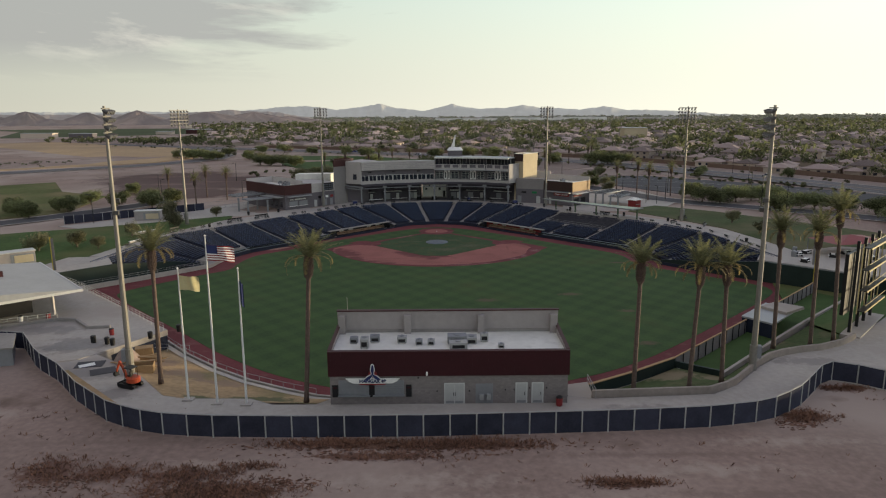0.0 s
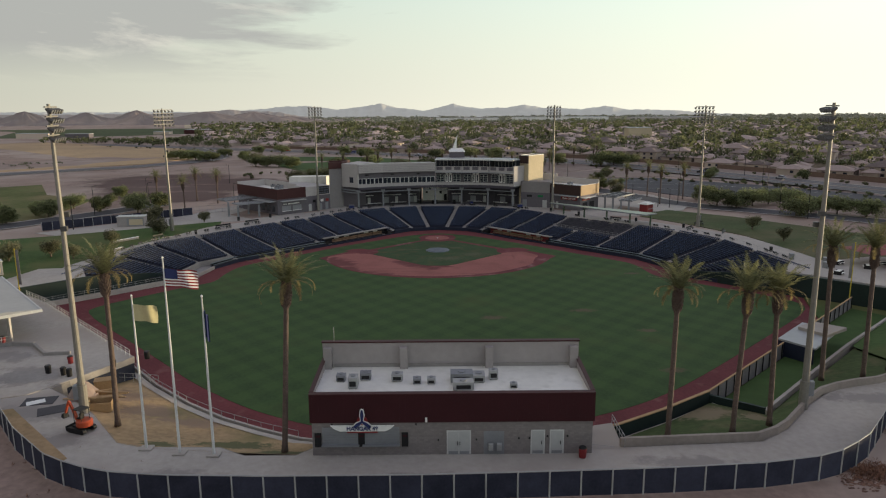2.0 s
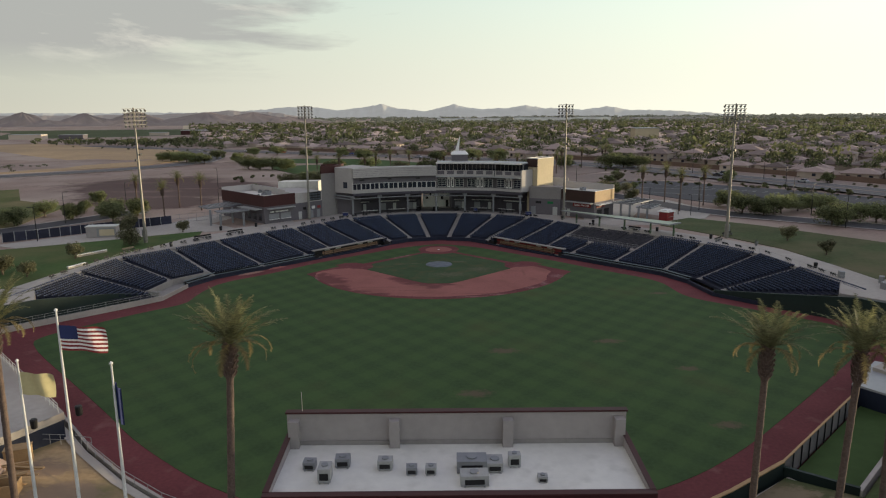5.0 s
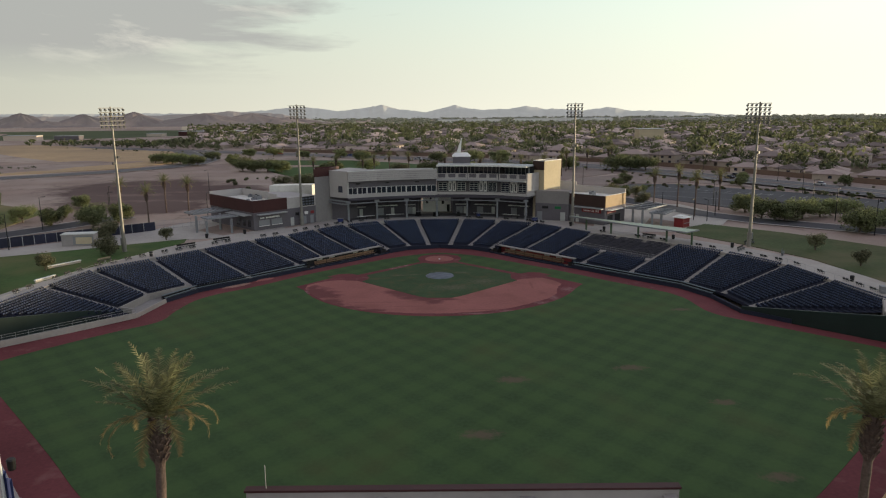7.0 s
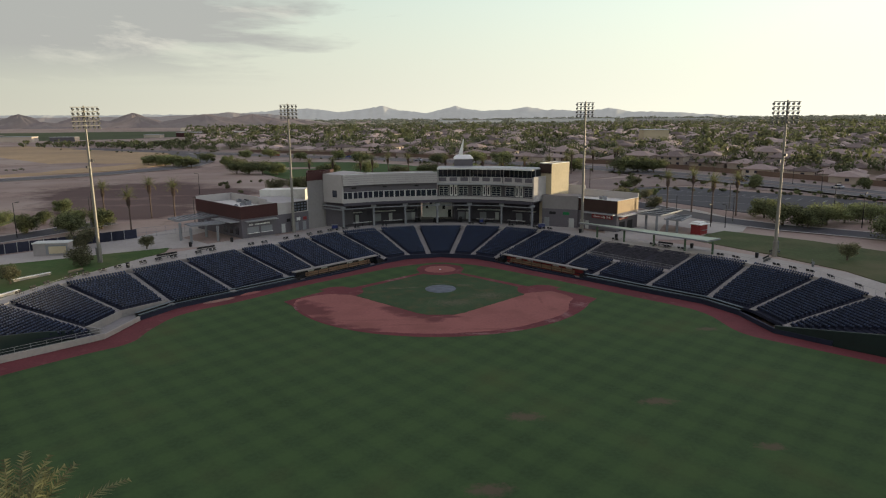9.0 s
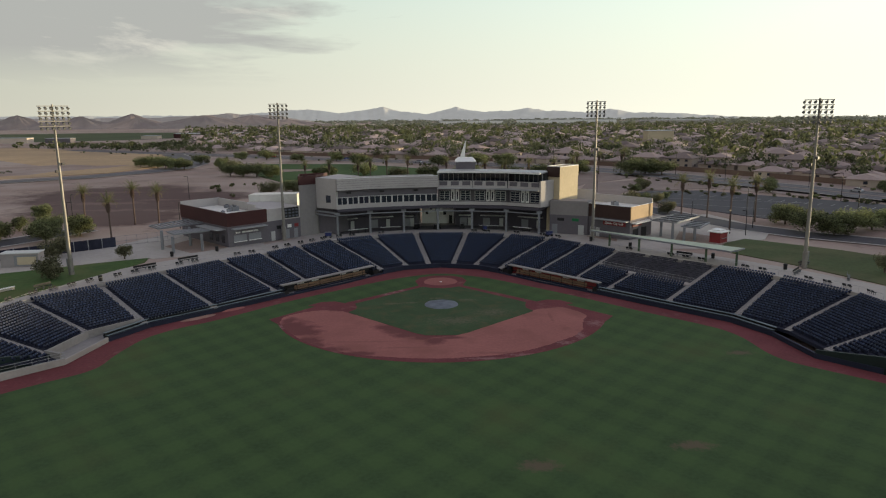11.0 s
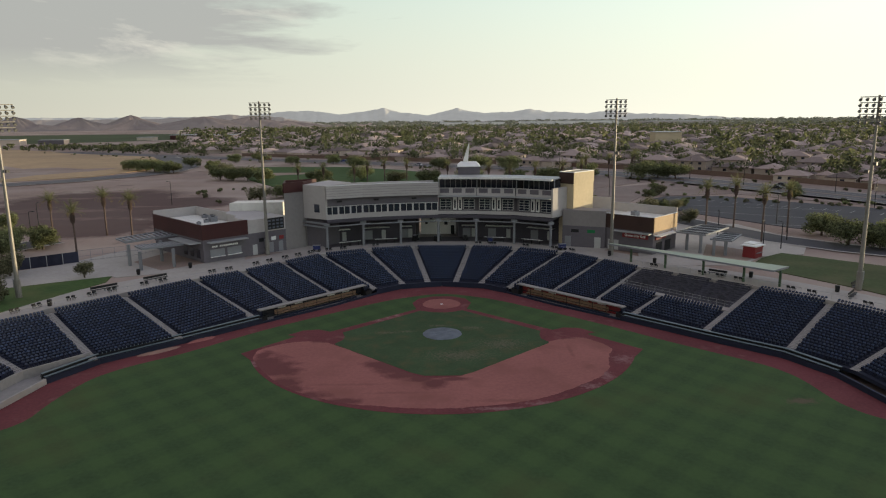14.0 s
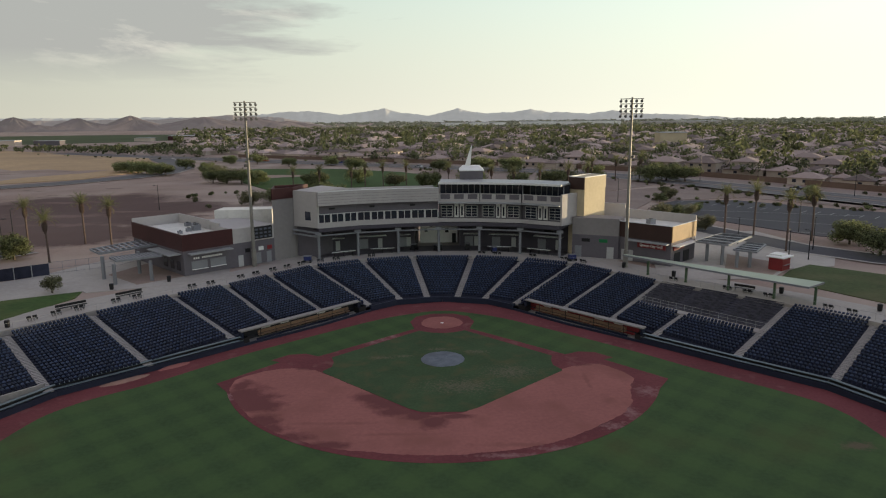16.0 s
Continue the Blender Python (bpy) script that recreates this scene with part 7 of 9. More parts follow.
# ---- floodlight poles ----
def flood(x, y, top, rows, cols, face, width, label, base=Z, arms="rack"):
    """A steel floodlight pole; face is the heading the lamps look along, in degrees."""
    f = thing("floodlight_pole", label, "floodlight", pose(x, y, base, 0, 0, face - 90), "floodlight poles")
    H = top - base
    part("pole", MB().tube([(0, 0, -0.2), (0, 0, H * 0.4), (0, 0, H)], [0.40, 0.30, 0.17], 12), M_POLE, f)
    part("pole_base", MB().tube([(0, 0, 0), (0, 0, 3.2)], 0.5, 12), M_POLE, f)
    part("cabinet", MB().box((0, -0.6, 2.4), (0.7, 0.5, 1.6)), M_STEEL, f)
    for k, z in enumerate((H * 0.62, H * 0.66)):
        part("side_light", MB().box((0.6 - 1.2 * k, 0.3, z), (0.5, 0.6, 0.5)), M_LAMP, f)
    for r in range(rows):
        z = H - 0.3 - r * 0.92
        arm = part("crossarm", MB().beam((-width / 2, 0.15, z), (width / 2, 0.15, z), 0.14, 0.14), M_POLE, f)
        for c in range(cols):
            cx = -width / 2 + 0.25 + (width - 0.5) * c / max(1, cols - 1)
            lampm = flood_lamp
            o = part("lamp", lampm, None, arm)
            o.location = (cx, 0.3, z - 0.25)
            o2 = part("lens", flood_lens, None, arm)
            o2.location = (cx, 0.3, z - 0.25)
    return f


tilt = Matrix.Rotation(radians(-28), 4, "X")
mb = MB().tube([tilt @ Vector((0, -0.15, 0)), tilt @ Vector((0, 0.1, 0)), tilt @ Vector((0, 0.5, 0))], [0.10, 0.2, 0.27], 10)
flood_lamp = mb.mesh("lamp", M_LAMP)
flood_lens = MB().tube([tilt @ Vector((0, 0.5, 0)), tilt @ Vector((0, 0.53, 0))], 0.24, 10).mesh("lens", M_LENS)
flood(-38.0, -121.2, 36.9, 4, 5, 12, 3.6, "tall steel floodlight pole with side-facing lamp racks")
flood(40.1, -121.7, 36.5, 4, 5, 168, 3.6, "tall steel floodlight pole with side-facing lamp racks")
flood(-71.2, -7.6, 36.2, 5, 6, -38, 5.5, "tall steel floodlight pole with five lamp rows")
flood(70.3, -7.3, 36.1, 5, 6, 218, 5.5, "tall steel floodlight pole with five lamp rows")
flood(-37.8, 27.0, 36.5, 4, 5, -60, 4.4, "steel floodlight pole with four lamp rows")
flood(35.8, 23.1, 36.4, 4, 5, 240, 4.4, "steel floodlight pole with four lamp rows")

# ---- scoreboard seen from behind ----
sb = thing("main_scoreboard", "tall black scoreboard frame with yellow catwalks on its back", "scoreboard")
S0, S1 = (60.2, -108.0), (68.2, -99.8)
for k in range(4):
    x, y = lerp(S0, S1, k / 3)
    part("post", MB().box((x, y, (Z + 17.6) / 2), (0.3, 0.42, 17.6 - Z), radians(45)), M_BLACK, sb)
part("panel", MB().strip([(59.0, -107.6), (67.0, -99.4)], 0.5, 6.6, 15.6), M_BLACK, sb, "black display panel back")
M_CAT = mat("yellow_primer_steel", (0.50, 0.40, 0.18), rough=0.5)
for r, z in enumerate((7.4, 10.4, 13.4, 16.6)):
    a, b = (S0[0] + 0.9, S0[1] - 0.6), (S1[0] + 0.9, S1[1] - 0.6)
    cat = part("catwalk", MB().strip([a, b], 0.9, z, z + 0.1), M_BLACK, sb)
    part("edge_beam", MB().beam((a[0] + 0.4, a[1] - 0.4, z), (b[0] + 0.4, b[1] - 0.4, z), 0.1, 0.2), M_CAT, cat)
    part("hand_rail", MB().beam((a[0] + 0.4, a[1] - 0.4, z + 1.0), (b[0] + 0.4, b[1] - 0.4, z + 1.0), 0.07, 0.07), M_CAT, cat)
for k in range(4):
    x, y = lerp(S0, S1, k / 3)
    part("backstay", MB().beam((x + 0.5, y - 0.4, 7.0), (x + 0.5, y - 0.4, 17.2), 0.12, 0.12), M_CAT, sb)
part("footing", MB().strip([(59.4, -109.6), (69.6, -98.8)], 2.6, Z - 0.4, Z + 0.15), M_CONC, sb)

# ---- patio furniture at the third-base corner ----
table = thing("picnic_table", "white patio table with fixed benches", "table", pose(79.0, -56.0, Z + 0.1), "patio tables")
part("top", MB().box((0, 0, 0.75), (1.8, 0.8, 0.06)), M_WHITE, table)
for k in (-0.75, 0.75):
    part("bench", MB().box((0, k, 0.45), (1.8, 0.3, 0.05)), M_WHITE, table)
    part("leg", MB().box((k, 0, 0.36), (0.08, 1.4, 0.72)), M_BLACK, table)
for x, y, a in ((82.2, -53.6, 30), (86.0, -57.4, 60), (90.4, -54.4, 10), (77.6, -62.0, 45), (93.0, -60.0, 80)):
    copy_thing(table, pose(x, y, Z + 0.1, 0, 0, a))
shade = thing("shade_sail", "red fabric shade canopy on steel posts over the patio", "canopy")
mb = MB()
mb.add([(84.0, -50.0, 7.0), (98.0, -47.0, 7.0), (100.0, -56.0, 7.0), (86.0, -59.0, 7.0), (92.0, -53.0, 8.2)], [(0, 1, 4), (1, 2, 4), (2, 3, 4), (3, 0, 4)])
part("fabric", mb, M_RED, shade)
for x, y in ((84.2, -50.2), (97.8, -47.2), (99.8, -55.8), (86.2, -58.8)):
    part("post", MB().tube([(x, y, Z), (x, y, 7.0)], 0.1, 8), M_STEEL, shade)
for k, (x, y, a, w) in enumerate(((78.2, -56.4, 0.6, 1.0), (80.4, -52.0, 0.9, 0.8), (75.4, -48.0, 1.3, 0.9))):
    t = thing("drink_station", "grey box stand on the patio", "stand", pose(x, y, Z + 0.06, 0, 0, math.degrees(a)), "patio stands")
    part("body", MB().box((0, 0, 0.6), (1.1, w, 1.2)), M_STEEL, t)
    part("opening", MB().box((0, -w / 2 - 0.01, 0.65), (0.6, 0.03, 0.7)), M_BLACK, t)

# white service box and lawn things on the first-base side
box_ = thing("service_container", "white service container with a pale blank panel", "container", pose(-85.6, 1.0, Z + 0.05, 0, 0, 8))
part("body", MB().box((0, 0, 1.35), (7.2, 3.0, 2.7)), M_PARAPET, box_)
part("recess_frame", MB().box((1.2, -1.52, 1.3), (4.4, 0.05, 2.1)), M_STEEL, box_)
part("recess", MB().box((1.4, -1.56, 1.25), (3.6, 0.06, 1.6)), M_TANWALL, box_)
part("roof_edge", MB().box((0, 0, 2.78), (7.5, 3.3, 0.16)), M_FRAME, box_)
box2 = copy_thing(box_, pose(-90.0, -58.0, Z, 0, 0, 40))
for x0, y0, L, a in ((-77.5, -21.5, 7.0, 1.0), (-74.5, -34.0, 4.5, 1.25)):
    pb = thing("pale_bench_wall", "long pale curved bench wall on the concourse", "bench", pose(x0, y0, Z + 0.03, 0, 0, math.degrees(a)))
    part("top", MB().box((0, 0, 0.5), (L, 0.5, 0.12)), M_WHITE, pb)
    part("plinth", MB().box((0, 0, 0.22), (L * 0.98, 0.3, 0.44)), M_CONC, pb)
for i, (x, y, w, a) in enumerate(((71.5, -5.0, 4.2, 40), (66.6, -12.0, 3.6, 47), (73.6, -16.5, 3.6, 60), (-52.6, 3.6, 4.4, 48), (-58.6, -3.6, 4.6, 48), (50.8, 3.8, 3.4, -42), (-70.5, -18.5, 3.2, 63))):
    t = thing("long_bench", "long dark slatted bench along the concourse", "bench", pose(x, y, Z + 0.04, 0, 0, a), "long benches")
    part("seat", MB().box((0, 0, 0.45), (w, 0.5, 0.08)), M_BLACK, t)
    part("backrest", MB().box((0, 0.26, 0.8), (w, 0.07, 0.4)), M_BLACK, t)
    for k in (-0.42, 0, 0.42):
        part("leg", MB().box((k * w, 0, 0.21), (0.08, 0.4, 0.42)), M_STEEL, t)

# ---- palms ----
def palm_meshes(seed, H, spread=1.0, n_up=42, n_dry=5, leaflets=26, L0=4.0, nw=0.62, flop=0.95):
    """Trunk and crown of a date palm: live fronds upright, dry ones hanging."""
    rr = random.Random(seed)
    lean = (rr.uniform(-0.1, 0.1), rr.uniform(-0.1, 0.1))
    trunk = MB()
    pts, rad = [], []
    for k in range(25):
        u = k / 24
        pts.append((lean[0] * u * u, lean[1] * u * u, H * u))
        rad.append((0.40 if k == 0 else 0.30 - 0.05 * u) * (0.74 if H < 12 else 0.92) * (1.06 if k % 2 else 0.97))
    trunk.tube(pts, rad, 10)
    neck = MB()
    top = Vector(pts[-1])
    nk = [(-2.6, 0.30), (-2.2, 0.5), (-1.3, 0.66), (-0.4, 0.56), (0.3, 0.3)]
    neck.tube([top + Vector((0, 0, z)) for z, _ in nk], [r * nw for _, r in nk], 12)
    for k in range(70):
        a, z = k * 2.4, -2.3 + 2.4 * k / 70
        r = 0.36 * nw + 0.28 * nw * math.sin((z + 2.6) / 2.9 * math.pi)
        p = top + Vector((math.cos(a) * r, math.sin(a) * r, z))
        neck.beam(p, p + Vector((math.cos(a) * 0.18, math.sin(a) * 0.18, 0.32)), 0.16, 0.07)

    def frond(mb, a, el, L, droop, width):
        n = leaflets
        d = Vector((math.cos(a), math.sin(a), 0))
        side = Vector((-d.y, d.x, 0))
        prev = None
        spine = []
        for k in range(n + 1):
            u = k / n
            ang = el - droop * u ** 1.6
            if prev is None:
                p = top + Vector((0, 0, 0.1)) + d * 0.2
            else:
                p = prev + (d * math.cos(ang) + Vector((0, 0, 1)) * math.sin(ang)) * L / n
            spine.append(p)
            prev = p
        for k in range(n):
            p, q = spine[k], spine[k + 1]
            w = 0.05 * (1 - k / n) + 0.012
            mb.add([p - side * w, p + side * w, q + side * w * 0.8, q - side * w * 0.8], [(0, 1, 2, 3)])
            if k < 2:
                continue
            u = k / n
            ll = width * (0.35 + 0.65 * math.sin(math.pi * min(1, u * 1.05) ** 0.8)) * rr.uniform(0.8, 1.15)
            t = (q - p).normalized()
            up = t.cross(side).normalized()
            if up.z < 0:
                up = -up
            for s in (-1, 1):
                tip = p + (side * s * 0.8 + t * 0.75 + up * rr.uniform(-0.25, 0.3)) * ll
                tip.z -= 0.12 * ll
                mb.add([p, p + t * 0.11, tip], [(0, 1, 2)])
    live, dry = MB(), []
    for k in range(n_up):
        a = k * 2.39996 + rr.uniform(-0.2, 0.2)
        el = 1.45 - flop * (k / n_up) ** 1.1 + rr.uniform(-0.1, 0.1)
        frond(live, a, el, L0 * rr.uniform(0.72, 1.15) * spread, rr.uniform(0.3, 1.25), 0.62)
    for k in range(n_dry):
        a = k * math.tau / n_dry + rr.uniform(-0.3, 0.3)
        dry.append(MB())
        frond(dry[-1], a, rr.uniform(0.05, 0.5), L0 * rr.uniform(0.7, 0.95) * spread, rr.uniform(1.6, 2.4), 0.5)
    return trunk.mesh("trunk", M_BARK, True), neck.mesh("boot_collar", M_BARK), live.mesh("frond_crown", M_FROND), [m.mesh("dry_frond", M_FRONDDRY) for m in dry]


def palm(x, y, z, top, meshes, H, rz, label, group, tilt=0.0):
    """tilt: how far the head stands off to +x of the foot, in metres."""
    m = Matrix.Translation((x, y, z - 0.1)) @ Matrix.Rotation(math.atan2(tilt, top - z), 4, "Y") @ Matrix.Rotation(radians(rz), 4, "Z")
    p = thing("palm_tree", label, "palm tree", m, group)
    s = (top - z) / H
    for m, nm, lb in [(meshes[0], "trunk", ""), (meshes[1], "boot_collar", "ragged leaf-base collar"), (meshes[2], "frond_crown", "")] + [(m, "dry_frond", "yellow dry hanging frond") for m in meshes[3]]:
        o = part(nm, m, None, p, lb)
        o.scale = (1, 1, s) if nm == "trunk" else (1, 1, 1)
        if nm != "trunk":
            o.location = (0, 0, (s - 1) * H)
    return p


big = [palm_meshes(31 + k, 17.0, 0.97, 29, 8, 28, 4.0, 0.62, 0.85) for k in range(3)]
for i, (x, y, z, top) in enumerate(((-33.2, -123.9, 3.8, 20.2), (-14.3, -130.0, 3.9, 20.7), (23.6, -127.4, 3.7, 19.1), (30.4, -126.7, 3.8, 18.5), (34.8, -125.3, 3.9, 18.2), (47.1, -112.5, 3.5, 20.0), (52.6, -111.8, 3.6, 19.6), (56.6, -110.4, 3.8, 22.3))):
    palm(x, y, z, top, big[i % 3], 17.0, 40 * i, "tall date palm with green crown and yellow dry lower fronds", "palms behind the outfield", (0.4, 1.05, 0.2, 0.35, -0.4, -0.3, -0.2, -0.8)[i])
small = [palm_meshes(51 + k, 9.0, 0.8, 36, 5, 14, 4.2, 0.62, 1.35) for k in range(2)]
for i, (x, y, top) in enumerate(((66.4, 52.0, 14.6), (75.0, 55.8, 14.8), (73.6, 36.6, 15.0), (85.4, 48.8, 14.4), (-100.0, 55.0, 12.6), (-82.0, 32.0, 12.8), (-85.4, 53.5, 13.6), (-76.0, 47.0, 13.6), (-48, 160, 12.0), (-36, 163, 11.5), (-31, 166, 12.5), (-24, 168, 13), (-15, 172, 12.5), (2, 168, 12), (18, 150, 12.5), (26, 147, 12.0), (36, 150, 12.4), (46, 146, 13.0), (56, 160, 12.4), (62, 182, 13.0), (74, 190, 12.6), (86, 196, 12.8), (-60, 168, 11.0), (92, 214, 13))):
    palm(x, y, Z, top, small[i % 2], 9.0, 57 * i, "date palm with rounded green crown", "palms round the plaza")


# ---- broad trees ----
def tree_meshes(seed, H, W, n_leaf=1100, leaf=0.32, lobes=13):
    """Trunk with limbs, and a ragged crown of many small leaves in clumps."""
    rr = random.Random(seed)
    tr = MB()
    fork = H * 0.2
    tr.tube([(0, 0, -0.1), (0.06, 0.03, fork * 0.6), (0.1, 0, fork)], [0.24, 0.18, 0.15], 8)
    centres = []
    for k in range(lobes):
        a = k * 2.4 + rr.uniform(-0.3, 0.3)
        r = W * 0.5 * rr.uniform(0.15, 0.78)
        c = Vector((math.cos(a) * r, math.sin(a) * r, H * rr.uniform(0.26, 0.76)))
        centres.append((c, W * rr.uniform(0.14, 0.25)))
        mid = Vector((c.x * 0.45, c.y * 0.45, fork + (c.z - fork) * 0.55))
        tr.tube([(0.1, 0, fork * 0.9), mid, c], [0.12, 0.08, 0.03], 5)
    cr = MB()
    for k in range(n_leaf):
        c, r = centres[k % lobes]
        d = Vector((rr.gauss(0, 1), rr.gauss(0, 1), rr.gauss(0, 0.75))).normalized()
        p = c + d * r * (1.12 - 0.7 * rr.random() ** 2)
        lean = (d + Vector((rr.gauss(0, 0.45), rr.gauss(0, 0.45), rr.gauss(0, 0.45)))).normalized()
        u = lean.cross(Vector((rr.gauss(0, 1), rr.gauss(0, 1), rr.gauss(0, 1)))).normalized()
        v = lean.cross(u).normalized()
        s = leaf * rr.uniform(0.6, 1.5)
        cr.add([p - u * s, p + v * s * 0.6, p + u * s, p - v * s * 0.6], [(0, 1, 2, 3)])
    return tr.mesh("trunk", M_TREEBARK), cr


def make_tree_kind(seed, H, W, leafmat, n_leaf, leaf):
    t, c = tree_meshes(seed, H, W, n_leaf, leaf)
    return t, c.mesh("crown", leafmat)


KIND = [make_tree_kind(1, 5.2, 6.8, M_LEAF, 5200, 0.16), make_tree_kind(2, 5.8, 7.4, M_LEAF, 5600, 0.165), make_tree_kind(3, 4.6, 5.4, M_LEAF, 3600, 0.155),
        make_tree_kind(4, 4.4, 4.4, M_LEAFO, 2600, 0.15), make_tree_kind(5, 5.0, 6.4, M_LEAFO, 4200, 0.16)]
SHRUB = [tree_meshes(20 + k, 1.5, 2.4, 420, 0.2, 6)[1].mesh("leafage", M_LEAFO if k else M_LEAF) for k in range(2)]


def tree(x, y, k, s=1.0, rz=0.0, label="broad desert shade tree with a dense green crown", group="shade trees", wide=1.0):
    t = thing("tree", label, "tree", pose(x, y, land(x, y) + 0.05, 0, 0, rz), group)
    t.scale = (s * wide, s * wide, s)
    part("trunk", KIND[k][0], None, t)
    part("crown", KIND[k][1], None, t)
    return t


rr = random.Random(11)
OLIVE = "small olive-green tree with a thin twisted trunk"
for x, y, k, s in ((83.0, -11.9, 3, 0.95), (83.5, -28.0, 3, 0.85), (-79.0, -25.8, 3, 0.9), (-73.6, -10.6, 4, 0.85), (-67.3, 6.6, 3, 0.8), (-86.0, -40.0, 3, 1.0), (-93.0, -44.0, 4, 0.9), (-80.0, -42.0, 3, 0.8)):
    tree(x, y, k, s, rr.uniform(0, 360), OLIVE, "small lawn trees")
for x, y, k, s in ((91.4, 44.0, 0, 1.1), (90.6, 31.5, 1, 1.1), (95.0, 27.0, 0, 1.05), (102.0, 31.0, 1, 1.1), (109.0, 35.0, 0, 1.05), (115.0, 33.5, 1, 1.0), (105.0, 9.0, 1, 1.1), (112.0, 14.0, 0, 1.1), (119.0, 12.5, 1, 1.05), (124.5, 7.0, 0, 1.1), (132.0, 2.0, 1, 1.0), (128, -14, 1, 1.0), (119.0, 113.0, 2, 0.9), (128.0, 132.0, 2, 0.9), (159.0, 110.0, 2, 1.0), (66.5, 64.0, 4, 0.8), (58.5, 76.0, 4, 1.1), (64.0, 80.0, 0, 0.9), (70.7, 88.0, 4, 0.7), (76.0, 97.0, 2, 0.6),
                   (-124.0, 6.0, 0, 1.05), (-118.5, 18.0, 1, 1.0), (-123.0, 21.0, 0, 0.9), (-120.0, 36.0, 1, 0.95), (-108.0, 29.0, 0, 1.0), (-99.5, 35.0, 1, 1.05), (-91.5, 35.5, 0, 1.1), (-94.0, 24.5, 1, 1.1), (-117.0, 64.0, 0, 0.9), (-130.0, 10.0, 1, 1.0), (-136.0, 18.0, 0, 1.0), (-142, 0, 1, 1.0), (-112.0, 44.0, 2, 0.9), (-82.5, 8.5, 4, 0.95)):
    tree(x, y, k, s, rr.uniform(0, 360), wide=1.2 if x > 85 else 1.0)
for x, y, k, s in ((-174, 265, 0, 1.0), (-167, 260, 1, 1.2), (-160, 255, 0, 1.25), (-153, 249, 1, 1.3), (-146, 244, 0, 1.25), (-139, 239, 1, 1.1), (-145, 282, 1, 1.1), (-124, 255, 0, 1.1), (-132, 323, 0, 1.1), (-115, 321, 1, 1.2), (-102, 198, 1, 1.1), (-95, 195, 0, 1.2), (-88, 193, 1, 1.25), (-80, 190, 0, 1.2), (-64, 122, 4, 1.0), (-57, 128, 0, 0.95), (-110, 232, 4, 1.1), (-120, 243, 2, 1.0), (-52, 172, 0, 1.3), (-47, 262, 1, 1.3), (-20, 176, 4, 1.1), (-37, 192, 1, 1.2), (-6, 168, 0, 1.3), (12, 176, 1, 1.3), (-44, 140, 0, 1.1), (-52, 126, 4, 1.1), (-38, 128, 0, 1.2),
                   (30, 168, 0, 1.2), (44, 172, 1, 1.3), (52, 178, 4, 1.2), (66, 196, 0, 1.3), (80, 140, 2, 0.7), (78, 128, 4, 0.7), (88, 186, 1, 1.5), (96, 190, 0, 1.5), (102, 184, 1, 1.3), (72, 120, 0, 0.6), (20, 250, 1, 1.4), (34, 238, 0, 1.5), (-2, 246, 1, 1.2), (-66, 300, 0, 1.2), (-90, 296, 1, 1.0)):
    tree(x, y, k, s, rr.uniform(0, 360), "bushy green desert tree beside the road", "roadside trees", 1.3)


def shrub(x, y, s,  label="low clipped desert shrub on gravel"):
    t = thing("shrub", label, "shrub", pose(x, y, land(x, y) - 0.12, 0, 0, rr.uniform(0, 360)), "roadside shrubs")
    t.scale = (s, s, s)
    part("leafage", SHRUB[int(rr.random() * 2)], None, t)


# unseen tall rows added east of the park to keep low sun off ground
for k in range(17):
    tree(134 + 3 * math.sin(k * 2.1), -150 + k * 8.6, k % 3, 1.25 + 0.12 * math.sin(k * 3.7), k * 47, "broad desert tree added out of view to block low sun", "shade trees")
for k in range(15):
    tree(192 + 4 * math.sin(k * 2.3), -14 + k * 6.2, k % 2, 1.55 + 0.1 * math.sin(k * 3.1), k * 53, "broad unseen desert tree added beyond the lot against low sun", "shade trees", 1.15)


# ---- roads, lots and far fields ----
def sheet(name, poly, material, lift, label, category):
    """A draped sheet a hand above the land."""
    poly = dense(list(poly) + [poly[0]], 20)[:-1]
    if sum(poly[i - 1][0] * poly[i][1] - poly[i][0] * poly[i - 1][1] for i in range(len(poly))) < 0:
        poly = poly[::-1]
    mb = MB()
    n = len(poly)
    mb.add([(x, y, land(x, y) + lift + 0.13) for x, y in poly] + [(x, y, land(x, y) - 0.5) for x, y in poly], [tuple(range(n))] + [(n + i, n + (i + 1) % n, (i + 1) % n, i) for i in range(n)])
    return setting(name, mb, material, label, category)


def ribbon(name, line, w, material, lift, label, category):
    line = dense(line, 12)
    a, b = offset_line(line, w / 2), offset_line(line, -w / 2)
    mb = MB()
    for p, q in zip(a, b):
        for x, y in (p, q):
            mb.v.append((x, y, land(x, y) + lift + 0.13))
    mb.f = [(2 * i, 2 * i + 1, 2 * i + 3, 2 * i + 2) for i in range(len(line) - 1)]
    return setting(name, mb, material, label, category)


AVE = [(185.0, 20.0), (166.0, 70.0), (143.0, 114.0), (124.0, 146.0), (106.0, 176.0), (84.0, 208.0), (52.0, 240.0), (10.0, 268.0), (-40.0, 300.0), (-100.0, 338.0), (-165.0, 380.0), (-235.0, 425.0), (-330.0, 490.0)]
ribbon("avenue_verge", offset_line(AVE, -4), 38, M_GRAVEL, 0.0, "tan gravel verge of the avenue", "verge")
ribbon("avenue", AVE, 20, M_ROAD, 0.05, "wide grey asphalt avenue", "road")
ribbon("avenue_median", AVE, 2.2, M_GRAVEL, 0.09, "gravel median of the avenue", "median")
for d in (10.4, -10.4):
    ribbon("kerb", offset_line(AVE, d), 0.9, M_CONC, 0.12, "pale concrete kerb", "kerb")
ribbon("lane_line", offset_line(AVE, 5.2), 0.3, M_LINE, 0.075, "white lane line", "marking")
